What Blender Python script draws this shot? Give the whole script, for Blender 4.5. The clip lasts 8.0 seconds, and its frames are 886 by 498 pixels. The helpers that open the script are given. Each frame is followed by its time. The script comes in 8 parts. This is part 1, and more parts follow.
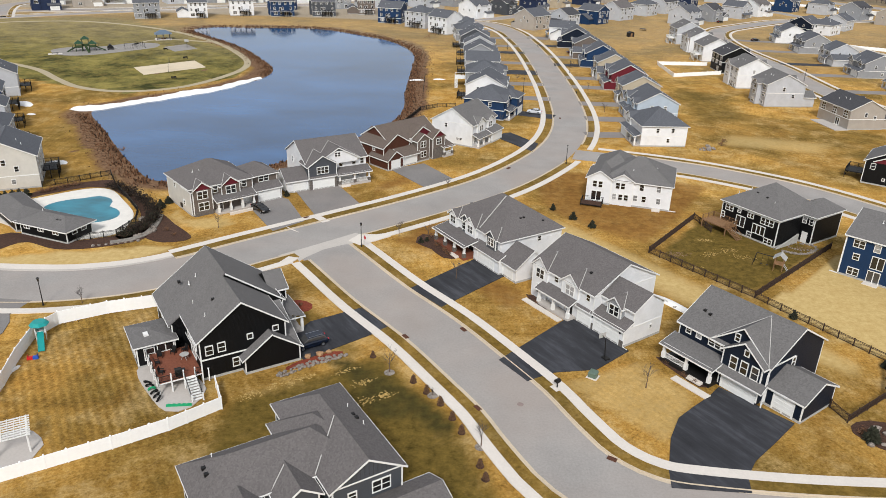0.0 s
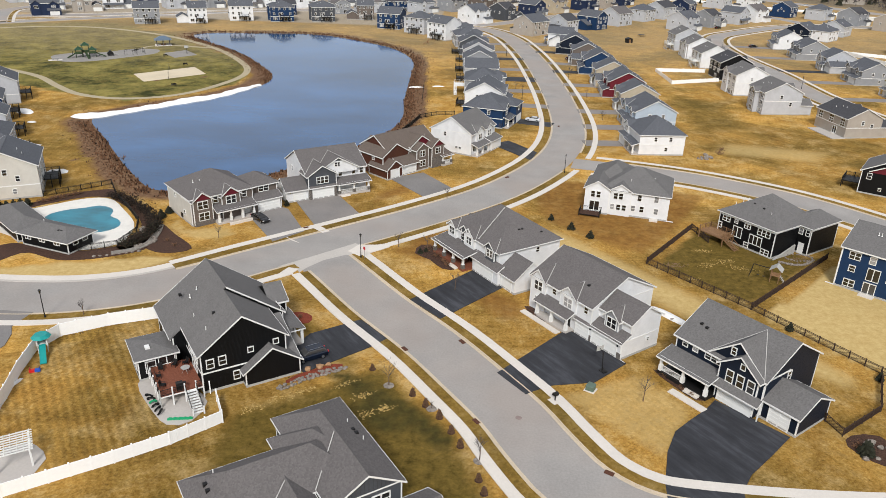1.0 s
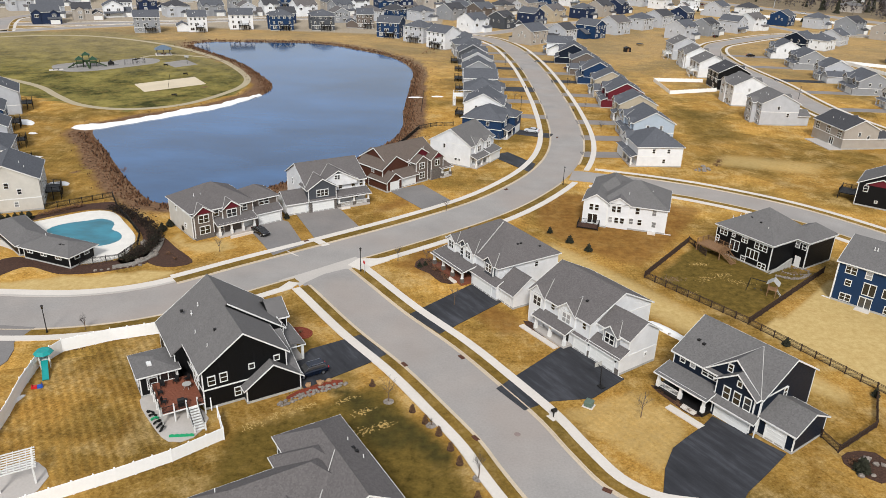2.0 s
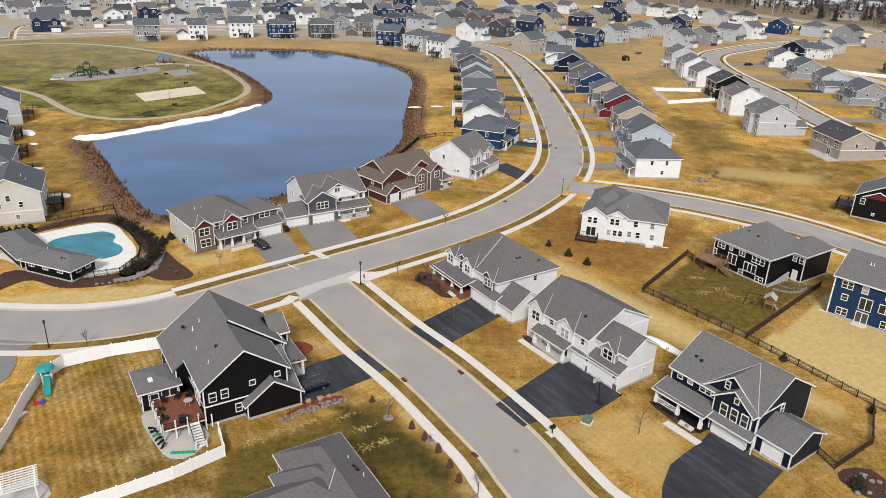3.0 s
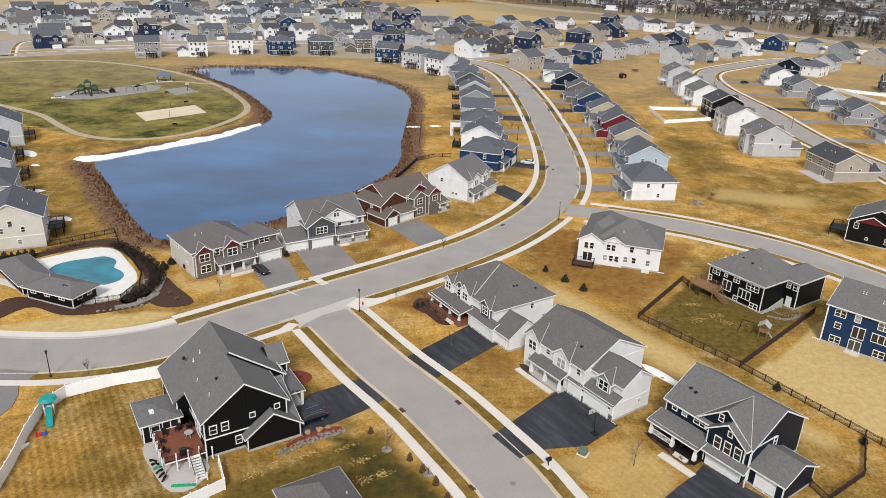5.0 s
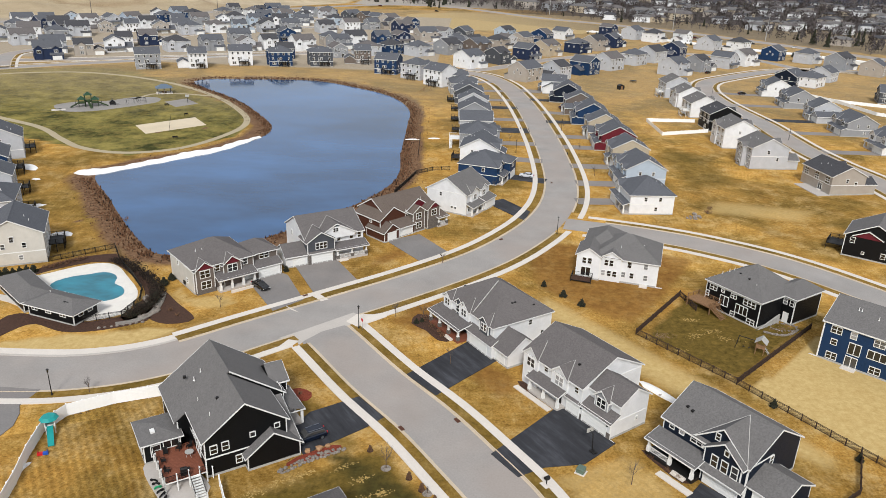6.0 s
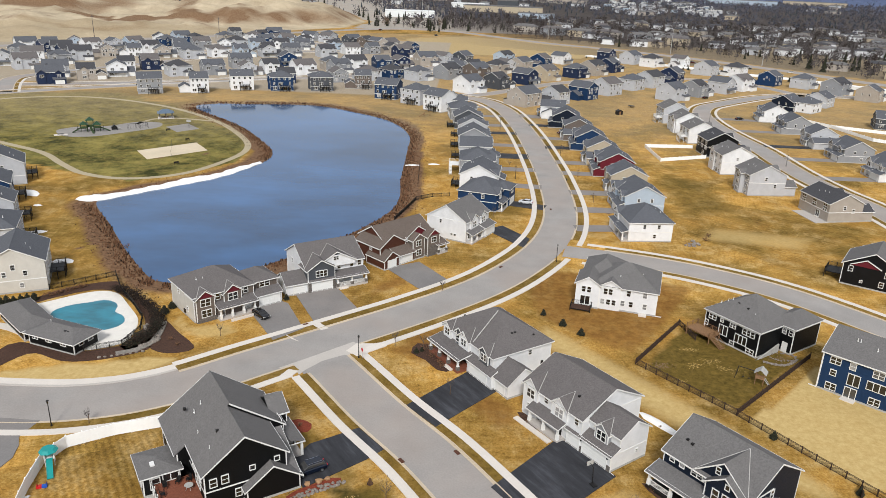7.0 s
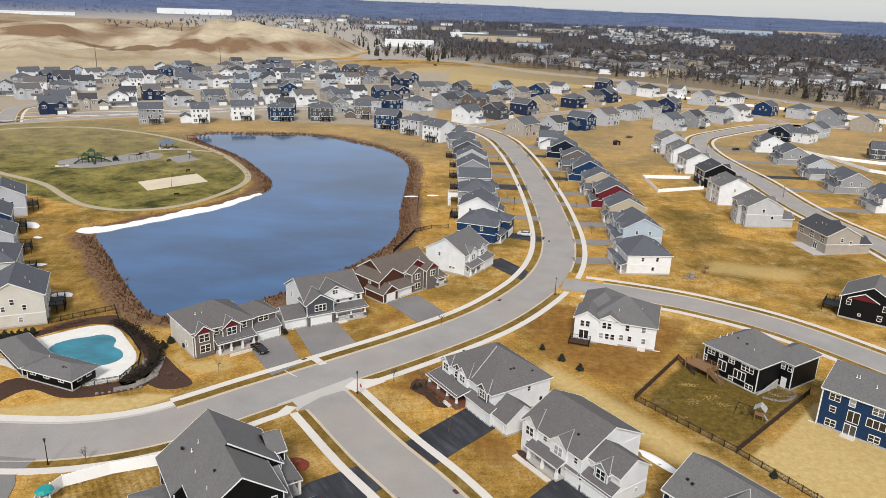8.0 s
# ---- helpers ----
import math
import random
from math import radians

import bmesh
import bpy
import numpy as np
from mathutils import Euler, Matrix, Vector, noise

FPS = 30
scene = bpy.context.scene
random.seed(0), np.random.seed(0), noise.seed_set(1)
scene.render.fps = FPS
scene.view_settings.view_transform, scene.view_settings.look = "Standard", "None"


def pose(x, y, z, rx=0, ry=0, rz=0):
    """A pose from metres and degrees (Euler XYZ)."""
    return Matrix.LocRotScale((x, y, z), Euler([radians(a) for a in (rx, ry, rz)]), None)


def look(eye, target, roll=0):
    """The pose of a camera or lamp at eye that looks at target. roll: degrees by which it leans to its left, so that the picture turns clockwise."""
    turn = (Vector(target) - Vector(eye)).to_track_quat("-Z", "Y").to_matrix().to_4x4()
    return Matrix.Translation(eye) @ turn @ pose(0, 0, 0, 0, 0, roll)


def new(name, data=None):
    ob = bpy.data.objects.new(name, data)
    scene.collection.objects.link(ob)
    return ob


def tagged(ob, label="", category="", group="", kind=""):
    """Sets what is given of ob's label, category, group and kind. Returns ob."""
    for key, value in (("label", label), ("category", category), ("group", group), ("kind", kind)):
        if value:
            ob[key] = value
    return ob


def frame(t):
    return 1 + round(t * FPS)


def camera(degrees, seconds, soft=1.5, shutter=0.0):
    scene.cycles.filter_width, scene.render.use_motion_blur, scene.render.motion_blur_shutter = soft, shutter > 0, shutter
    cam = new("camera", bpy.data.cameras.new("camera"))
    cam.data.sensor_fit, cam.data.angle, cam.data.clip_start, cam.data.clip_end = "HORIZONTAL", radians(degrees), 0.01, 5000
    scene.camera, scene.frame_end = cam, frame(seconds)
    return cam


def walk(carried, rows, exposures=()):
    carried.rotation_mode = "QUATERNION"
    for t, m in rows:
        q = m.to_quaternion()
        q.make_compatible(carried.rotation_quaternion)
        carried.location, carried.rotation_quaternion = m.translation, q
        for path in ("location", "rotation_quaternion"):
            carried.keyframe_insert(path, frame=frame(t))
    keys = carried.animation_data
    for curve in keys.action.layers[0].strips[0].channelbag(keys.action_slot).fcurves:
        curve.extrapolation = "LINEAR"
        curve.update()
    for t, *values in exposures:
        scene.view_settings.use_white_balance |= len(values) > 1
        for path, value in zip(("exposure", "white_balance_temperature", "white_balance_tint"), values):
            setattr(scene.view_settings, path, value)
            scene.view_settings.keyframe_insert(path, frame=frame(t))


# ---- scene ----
cam = camera(61.9, 8.0, soft=0.8)
PATH = [
    (0, (0.856, 1.077, 56.329), (0.794, 2.897, 55.503), 1.7),
    (0.5, (0.793, 0.99, 57.212), (0.733, 2.812, 56.389), 1.7),
    (1, (0.774, 0.932, 58.166), (0.715, 2.755, 57.345), 1.8),
    (1.5, (0.747, 0.83, 59.119), (0.689, 2.656, 58.304), 1.8),
    (3, (0.555, 0.662, 62.022), (0.5, 2.495, 61.225), 1.9),
    (3.5, (0.597, 0.587, 63.012), (0.542, 2.423, 62.221), 1.9),
    (4, (0.545, 0.565, 63.906), (0.491, 2.404, 63.122), 1.9),
    (4.5, (0.528, 0.569, 64.757), (0.475, 2.411, 63.98), 2.0),
    (6, (0.494, 0.324, 67.803), (0.444, 2.175, 67.048), 2.0),
    (6.5, (0.33, 0.371, 68.741), (0.28, 2.231, 68.009), 2.1),
    (7, (0.247, 0.31, 69.661), (0.197, 2.182, 68.958), 2.1),
    (7.5, (0.314, 0.263, 70.556), (0.263, 2.145, 69.881), 2.1),
    (8, (0.267, 0.404, 71.558), (0.216, 2.299, 70.922), 2.1),
]
walk(cam, [(t, look(eye, target, roll)) for t, eye, target, roll in PATH])

# ---- light ----
world = bpy.data.worlds.new("overcast_sky")
scene.world = world
world.use_nodes = True
sky = world.node_tree.nodes.new("ShaderNodeTexSky")
sky.sky_type, sky.sun_disc = "NISHITA", False
sky.sun_elevation, sky.sun_rotation = radians(41), radians(182.5)
sky.air_density, sky.dust_density, sky.ozone_density = 1.0, 1.0, 1.2
veil = world.node_tree.nodes.new("ShaderNodeMix")
veil.data_type = "RGBA"
veil.inputs[0].default_value = 0.7
veil.inputs[7].default_value = (6.9, 7.0, 7.3, 1)
world.node_tree.links.new(sky.outputs[0], veil.inputs[6])
world.node_tree.links.new(veil.outputs[2], world.node_tree.nodes["Background"].inputs[0])
world.node_tree.nodes["Background"].inputs[1].default_value = 0.093
sun = new("sun", bpy.data.lights.new("sun", "SUN"))
sun.data.energy, sun.data.angle, sun.data.color = 2.85, radians(13), (1.0, 0.98, 0.95)
sun.matrix_world = look((-4, -92, 80), (0, 0, 0))
scene.view_settings.exposure = 0.215


# ---- materials ----
def rgb(h):
    c = [int(h[i:i + 2], 16) / 255 for i in (0, 2, 4)]
    return [x / 12.92 if x <= 0.04045 else ((x + 0.055) / 1.055) ** 2.4 for x in c] + [1.0]


def shader(name, rough=0.8, metal=0.0, spec=0.3):
    m = bpy.data.materials.new(name)
    m.use_nodes = True
    p = m.node_tree.nodes["Principled BSDF"]
    p.inputs["Roughness"].default_value, p.inputs["Metallic"].default_value = rough, metal
    p.inputs["Specular IOR Level"].default_value = spec
    return m, m.node_tree, p


def coords(tree, scale=(1, 1, 1), space="Object"):
    tc = tree.nodes.new("ShaderNodeTexCoord")
    mp = tree.nodes.new("ShaderNodeMapping")
    mp.inputs["Scale"].default_value = scale
    tree.links.new(tc.outputs[space], mp.inputs[0])
    return mp.outputs[0]


def noise_of(tree, vec, scale, detail=3.0, rough=0.6):
    n = tree.nodes.new("ShaderNodeTexNoise")
    n.inputs["Scale"].default_value, n.inputs["Detail"].default_value, n.inputs["Roughness"].default_value = scale, detail, rough
    tree.links.new(vec, n.inputs["Vector"])
    return n.outputs["Fac"]


def ramp(tree, fac, *stops):
    r = tree.nodes.new("ShaderNodeValToRGB")
    e = r.color_ramp.elements
    while len(e) < len(stops):
        e.new(0.5)
    for el, (pos, col) in zip(e, stops):
        el.position, el.color = pos, col
    tree.links.new(fac, r.inputs[0])
    return r.outputs[0]


def blend(tree, fac, a, b, mode="MIX"):
    n = tree.nodes.new("ShaderNodeMix")
    n.data_type, n.blend_type = "RGBA", mode
    for key, val in ((0, fac), (6, a), (7, b)):
        if isinstance(val, (int, float, list, tuple)):
            n.inputs[key].default_value = val
        else:
            tree.links.new(val, n.inputs[key])
    return n.outputs[2]


def bump(tree, p, height, strength=0.3, dist=0.02):
    b = tree.nodes.new("ShaderNodeBump")
    b.inputs["Strength"].default_value, b.inputs["Distance"].default_value = strength, dist
    tree.links.new(height, b.inputs["Height"])
    tree.links.new(b.outputs[0], p.inputs["Normal"])


def grey(v):
    return [v, v, v, 1.0]


def plain(name, hexcol, rough=0.7, vary=0.12, scale=1.5, metal=0.0, spec=0.3):
    """A paint or stone with soft stains at two scales."""
    m, t, p = shader(name, rough, metal, spec)
    v = coords(t)
    a, b = noise_of(t, v, scale), noise_of(t, v, scale * 9)
    f = blend(t, 0.4, a, b)
    c = rgb(hexcol)
    lo, hi = [x * (1 - vary * 1.6) for x in c[:3]] + [1], [min(1, x * (1 + vary)) for x in c[:3]] + [1]
    t.links.new(ramp(t, f, (0.3, lo), (0.7, hi)), p.inputs["Base Color"])
    return m


def siding(name, hexcol, rough=0.55, lap=0.16):
    """Horizontal lap siding: board edges as relief, faint weathering."""
    m, t, p = shader(name, rough, 0, 0.2)
    v = coords(t)
    f = blend(t, 0.35, noise_of(t, v, 0.5), noise_of(t, coords(t, (1.5, 1.5, 12)), 2.0))
    c = rgb(hexcol)
    base = ramp(t, f, (0.3, [x * 0.86 for x in c[:3]] + [1]), (0.7, [min(1, x * 1.07) for x in c[:3]] + [1]))
    w = t.nodes.new("ShaderNodeTexWave")
    w.wave_type, w.bands_direction, w.wave_profile = "BANDS", "Z", "SAW"
    w.inputs["Scale"].default_value = 0.314 / lap
    t.links.new(v, w.inputs["Vector"])
    t.links.new(base, p.inputs["Base Color"])
    bump(t, p, w.outputs["Fac"], 0.5, 0.03)
    return m


def shingles(name, hexcol):
    """Asphalt shingles: tabs in courses, speckled granules, faint streaks."""
    m, t, p = shader(name, 0.95, 0, 0.15)
    v = coords(t)
    k = t.nodes.new("ShaderNodeTexVoronoi")
    k.inputs["Scale"].default_value = 5.5
    t.links.new(coords(t, (1, 1, 1.4)), k.inputs["Vector"])
    f = blend(t, 0.5, k.outputs["Color"], blend(t, 0.5, noise_of(t, v, 0.35), noise_of(t, v, 14)))
    c = rgb(hexcol)
    t.links.new(ramp(t, f, (0.2, [x * 0.78 for x in c[:3]] + [1]), (0.8, [x * 1.2 for x in c[:3]] + [1])), p.inputs["Base Color"])
    bump(t, p, k.outputs["Distance"], 0.4, 0.03)
    return m


def pavement_mat(name, hexcol, rough=0.9, streak=0.15, warm=0.0):
    m, t, p = shader(name, rough, 0, 0.2)
    v = coords(t)
    f = blend(t, 0.45, noise_of(t, v, 0.12, 5), noise_of(t, v, 3.5, 4))
    c = rgb(hexcol)
    col = ramp(t, f, (0.3, [x * (1 - streak) for x in c[:3]] + [1]), (0.7, [min(1, x * (1 + streak)) for x in c[:3]] + [1]))
    if warm:  # dust and repairs: brownish stretches, oil specks, pale wheel tracks
        col = blend(t, ramp(t, noise_of(t, v, 0.035, 3), (0.42, grey(0)), (0.6, grey(warm))), col, (0.35, 0.29, 0.25, 1))
        col = blend(t, ramp(t, noise_of(t, v, 0.5, 6, 0.8), (0.62, grey(0)), (0.76, grey(0.35))), col, [x * 0.55 for x in c[:3]] + [1])
    t.links.new(col, p.inputs["Base Color"])
    bump(t, p, noise_of(t, v, 40), 0.2, 0.01)
    return m


def sealed_asphalt(name, hexcol):
    """Black seal coat brushed on in long strokes, worn paler in between."""
    m, t, p = shader(name, 0.75, 0, 0.25)
    v = coords(t)
    turn = t.nodes.new("ShaderNodeVectorRotate")
    turn.rotation_type = "Z_AXIS"
    turn.inputs["Angle"].default_value = radians(-36)
    t.links.new(v, turn.inputs["Vector"])
    long = t.nodes.new("ShaderNodeMapping")
    long.inputs["Scale"].default_value = (1.0, 0.14, 1)
    t.links.new(turn.outputs[0], long.inputs[0])
    f = blend(t, 0.35, noise_of(t, long.outputs[0], 0.8, 4, 0.7), noise_of(t, v, 0.16, 4))
    c = rgb(hexcol)
    col = ramp(t, f, (0.34, [x * 0.6 for x in c[:3]] + [1]), (0.5, c), (0.68, [x * 2.0 for x in c[:3]] + [1]))
    t.links.new(blend(t, ramp(t, noise_of(t, v, 5, 5, 0.8), (0.55, grey(0)), (0.75, grey(0.4))), col, [x * 1.8 for x in c[:3]] + [1]), p.inputs["Base Color"])
    bump(t, p, noise_of(t, v, 30), 0.2, 0.01)
    return m


M = dict(
    trim=plain("white_trim_paint", "e0e0dd", 0.5, 0.04),
    found=plain("concrete_foundation", "a9a8a4", 0.9, 0.15),
    roof=shingles("grey_shingles", "6a6867"), roofb=shingles("warm_grey_shingles", "656160"), roofo=shingles("brown_shingles", "655b54"), roofd=shingles("charcoal_shingles", "48484b"), roofm=shingles("slate_grey_shingles", "595b60"),
    walk=pavement_mat("pale_concrete", "cfc8bf", streak=0.10), gutter=pavement_mat("gutter_concrete", "b6b0a9", streak=0.14), curb=pavement_mat("kerb_concrete", "bfb09a", streak=0.2),
    road=pavement_mat("worn_asphalt", "97938f", streak=0.2, warm=0.45), drive=sealed_asphalt("black_sealed_asphalt", "35363a"),
    drive2=pavement_mat("grey_asphalt_drive", "7c7977", streak=0.2, warm=0.25), patio=pavement_mat("patio_concrete", "b4aea8", streak=0.12),
    sand=pavement_mat("pale_sand", "cbbda4", streak=0.12), rubbergrey=pavement_mat("grey_play_surface", "8f8b86", streak=0.2), path=pavement_mat("tan_path", "a89c82", streak=0.12),
    vinyl=plain("bright_white_vinyl", "f3f4f3", 0.4, 0.03), flash=plain("dull_metal_flashing", "b3b1ad", 0.6, 0.1), picket=plain("brown_weathered_pickets", "40322a", 0.85, 0.35, 3), hedge=plain("dark_leafless_hedge", "2a211b", 0.95, 0.5, 3), cobble=plain("grey_cobbles", "8b857d", 0.9, 0.35, 2),
    snow=plain("old_snow", "ecebe8", 0.8, 0.06), mulch=plain("brown_mulch", "4c362b", 0.95, 0.5, 4), redmulch=plain("red_mulch", "7d3a28", 0.95, 0.4, 4),
    dark=plain("black_metal", "1d1c1c", 0.5, 0.2), wood=plain("weathered_cedar", "8a6a4c", 0.8, 0.3, 3), deckred=plain("red_brown_decking", "7c4a37", 0.7, 0.2, 3),
    stone=plain("grey_ledge_stone", "6b6560", 0.9, 0.45, 5), rock=plain("pale_boulder", "8c837a", 0.9, 0.5, 2), rubber=plain("tyre_rubber", "161616", 0.8, 0.2),
    chrome=plain("bright_metal", "b8bbc0", 0.3, 0.05, 1, 0.9), bark=plain("grey_brown_bark", "6a5747", 0.95, 0.3, 6),
    rusty=plain("winter_burnt_needles", "5b4330", 0.95, 0.4, 3), conifer=plain("dark_conifer_needles", "2a2b1e", 0.9, 0.4, 3), brush=plain("dry_brown_twigs", "7a5840", 0.95, 0.4, 3),
    teal=plain("teal_plastic", "1f8f8c", 0.4, 0.06), red=plain("red_plastic", "c2262a", 0.4, 0.06), blue=plain("blue_plastic", "2a56b0", 0.4, 0.06),
    green=plain("green_plastic", "1f9a68", 0.4, 0.06), twig=plain("grey_bare_twigs", "585251", 0.95, 0.3, 0.2),
)
SID = {k: siding(n, h) for k, n, h in (
    ("w", "white_siding", "dedfe0"), ("b", "black_siding", "0b0c0e"), ("n", "navy_siding", "121c2b"), ("u", "blue_siding", "1b3556"), ("v", "deep_blue_siding", "232f49"),
    ("g", "light_grey_siding", "b5b7bb"), ("m", "mid_grey_siding", "8f9194"), ("t", "tan_siding", "b3a690"), ("e", "greige_siding", "a59d93"),
    ("d", "dark_grey_siding", "4a4d52"), ("r", "red_siding", "63202a"), ("o", "brown_siding", "4f3025"), ("k", "taupe_siding", "6a6059"), ("l", "pale_blue_siding", "a8b5c2"), ("c", "pale_greige_siding", "c6c2b9"))}


def glass_material():
    m, t, p = shader("window_glass", 0.06, 0, 0.8)
    oi = t.nodes.new("ShaderNodeObjectInfo")
    t.links.new(ramp(t, oi.outputs["Random"], (0.0, grey(0.008)), (0.7, grey(0.02)), (0.86, grey(0.1)), (1.0, grey(0.36))), p.inputs["Base Color"])
    return m


M["glass"] = glass_material()


def water_material(name, deep, rough, ripple, patch=1.0):
    m, t, p = shader(name, rough, 0, 0.48)
    v = coords(t)
    c = rgb(deep)
    f = noise_of(t, coords(t, (0.02, 0.035, 1)), patch, 4)
    t.links.new(ramp(t, f, (0.32, [x * 0.62 for x in c[:3]] + [1]), (0.68, [x * 1.4 for x in c[:3]] + [1])), p.inputs["Base Color"])
    bump(t, p, blend(t, 0.5, noise_of(t, v, 0.9, 4), noise_of(t, v, 3.5, 3)), ripple, 0.05)
    return m


M["water"] = water_material("pond_water", "2a527c", 0.06, 0.14)
M["pool"] = water_material("winter_pool_cover", "237789", 0.3, 0.12, 7.0)


def ground_material():
    m, t, p = shader("dormant_lawn", 0.97, 0, 0.1)
    v = coords(t)
    big, mid, fine = noise_of(t, v, 0.035, 4), noise_of(t, v, 0.22, 5, 0.7), noise_of(t, v, 2.6, 5, 0.75)
    gold = ramp(t, blend(t, 0.55, mid, fine), (0.32, rgb("6b4e24")), (0.46, rgb("b3863e")), (0.56, rgb("cca257")), (0.68, rgb("e0c07e")))
    olive = ramp(t, blend(t, 0.55, mid, fine), (0.34, rgb("423514")), (0.5, rgb("7d642c")), (0.66, rgb("ae8f4e")))
    c = blend(t, ramp(t, big, (0.42, grey(0)), (0.62, grey(1))), gold, olive)
    straw = ramp(t, noise_of(t, v, 0.11, 6, 0.8), (0.5, grey(0)), (0.68, grey(0.75)))
    c = blend(t, straw, c, ramp(t, fine, (0.3, rgb("a88a56")), (0.7, rgb("d2b886"))))
    scorch = ramp(t, noise_of(t, coords(t, (1.0, 0.55, 1)), 0.16, 6, 0.8), (0.52, grey(0)), (0.68, grey(0.5)))
    c = blend(t, scorch, c, ramp(t, fine, (0.3, rgb("4e3818")), (0.7, rgb("8a642a"))))
    # mowing and seeding rows, faint, turning from plot to plot
    cell = t.nodes.new("ShaderNodeTexVoronoi")
    cell.inputs["Scale"].default_value = 0.03
    t.links.new(v, cell.inputs["Vector"])
    w = t.nodes.new("ShaderNodeTexWave")
    w.inputs["Scale"].default_value, w.inputs["Distortion"].default_value, w.inputs["Detail"].default_value = 0.26, 5.0, 4
    rot = t.nodes.new("ShaderNodeVectorRotate")
    rot.rotation_type = "Z_AXIS"
    t.links.new(v, rot.inputs["Vector"])
    sep = t.nodes.new("ShaderNodeSeparateColor")
    t.links.new(cell.outputs["Color"], sep.inputs[0])
    ang = t.nodes.new("ShaderNodeMath")
    ang.operation = "MULTIPLY"
    ang.inputs[1].default_value = 6.28
    t.links.new(sep.outputs[0], ang.inputs[0])
    t.links.new(ang.outputs[0], rot.inputs["Angle"])
    t.links.new(rot.outputs[0], w.inputs["Vector"])
    c = blend(t, 0.08, c, ramp(t, w.outputs["Fac"], (0.2, rgb("6b5128")), (0.8, rgb("c9a868"))))
    comb = t.nodes.new("ShaderNodeMapping")
    comb.inputs["Scale"].default_value = (0.16, 1.7, 1.0)
    t.links.new(rot.outputs[0], comb.inputs[0])
    c = blend(t, ramp(t, noise_of(t, comb.outputs[0], 1.0, 5, 0.7), (0.46, grey(0)), (0.66, grey(0.35))), c, ramp(t, fine, (0.36, rgb("553f1a")), (0.64, rgb("906e32"))))
    tuft = ramp(t, noise_of(t, v, 1.1, 6, 0.8), (0.52, grey(0)), (0.68, grey(0.5)))
    c = blend(t, tuft, c, ramp(t, fine, (0.36, rgb("4d3a18")), (0.64, rgb("8a6a32"))))
    lane = t.nodes.new("ShaderNodeVectorRotate")
    lane.rotation_type = "Z_AXIS"
    lane.inputs["Angle"].default_value = radians(-33.5)
    t.links.new(v, lane.inputs["Vector"])
    mow = t.nodes.new("ShaderNodeTexWave")
    mow.inputs["Scale"].default_value, mow.inputs["Distortion"].default_value, mow.inputs["Detail"].default_value, mow.inputs["Detail Scale"].default_value = 0.3, 1.3, 4, 1.4
    t.links.new(lane.outputs[0], mow.inputs["Vector"])
    mown = t.nodes.new("ShaderNodeAttribute")
    mown.attribute_name = "mown"
    stripe = blend(t, 0.45, ramp(t, mow.outputs["Fac"], (0.1, grey(0.72)), (0.55, grey(1.0)), (0.95, grey(1.25))), ramp(t, noise_of(t, coords(t, (1.4, 1.4, 1)), 1.0, 6, 0.8), (0.35, grey(0.6)), (0.68, grey(1.45))))
    c = blend(t, mown.outputs["Fac"], c, stripe, "MULTIPLY")
    tone = t.nodes.new("ShaderNodeMapRange")
    tone.inputs[3].default_value, tone.inputs[4].default_value = 0.8, 1.12
    t.links.new(sep.outputs[1], tone.inputs[0])
    c = blend(t, 1.0, c, tone.outputs[0], "MULTIPLY")
    # far: distance haze painted blue; dry: haze greying the lawns, painted as tan
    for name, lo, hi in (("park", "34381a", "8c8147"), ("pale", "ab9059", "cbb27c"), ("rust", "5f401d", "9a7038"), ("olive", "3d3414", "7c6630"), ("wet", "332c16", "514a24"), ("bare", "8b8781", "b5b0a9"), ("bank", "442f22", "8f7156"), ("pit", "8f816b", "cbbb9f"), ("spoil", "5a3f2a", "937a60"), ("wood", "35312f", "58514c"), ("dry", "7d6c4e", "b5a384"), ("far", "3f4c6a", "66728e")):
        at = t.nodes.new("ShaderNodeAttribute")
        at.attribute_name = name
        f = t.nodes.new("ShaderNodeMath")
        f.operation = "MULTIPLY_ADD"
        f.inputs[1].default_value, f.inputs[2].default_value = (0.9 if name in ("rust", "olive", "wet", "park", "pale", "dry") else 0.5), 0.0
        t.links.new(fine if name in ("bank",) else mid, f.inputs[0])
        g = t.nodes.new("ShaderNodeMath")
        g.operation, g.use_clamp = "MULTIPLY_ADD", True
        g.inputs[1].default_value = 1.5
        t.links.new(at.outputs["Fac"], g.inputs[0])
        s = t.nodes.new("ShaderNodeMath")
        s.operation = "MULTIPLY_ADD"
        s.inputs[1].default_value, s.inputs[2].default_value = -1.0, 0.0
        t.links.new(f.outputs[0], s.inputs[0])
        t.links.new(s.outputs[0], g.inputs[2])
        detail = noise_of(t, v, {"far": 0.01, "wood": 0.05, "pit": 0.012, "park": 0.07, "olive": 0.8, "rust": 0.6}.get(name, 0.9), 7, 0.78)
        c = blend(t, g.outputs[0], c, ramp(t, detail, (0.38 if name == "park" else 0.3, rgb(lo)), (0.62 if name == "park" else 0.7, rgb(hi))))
    t.links.new(c, p.inputs["Base Color"])
    bump(t, p, blend(t, 0.5, fine, mid), 0.6, 0.12)
    return m


M["ground"] = ground_material()
M["grass"] = M["ground"]


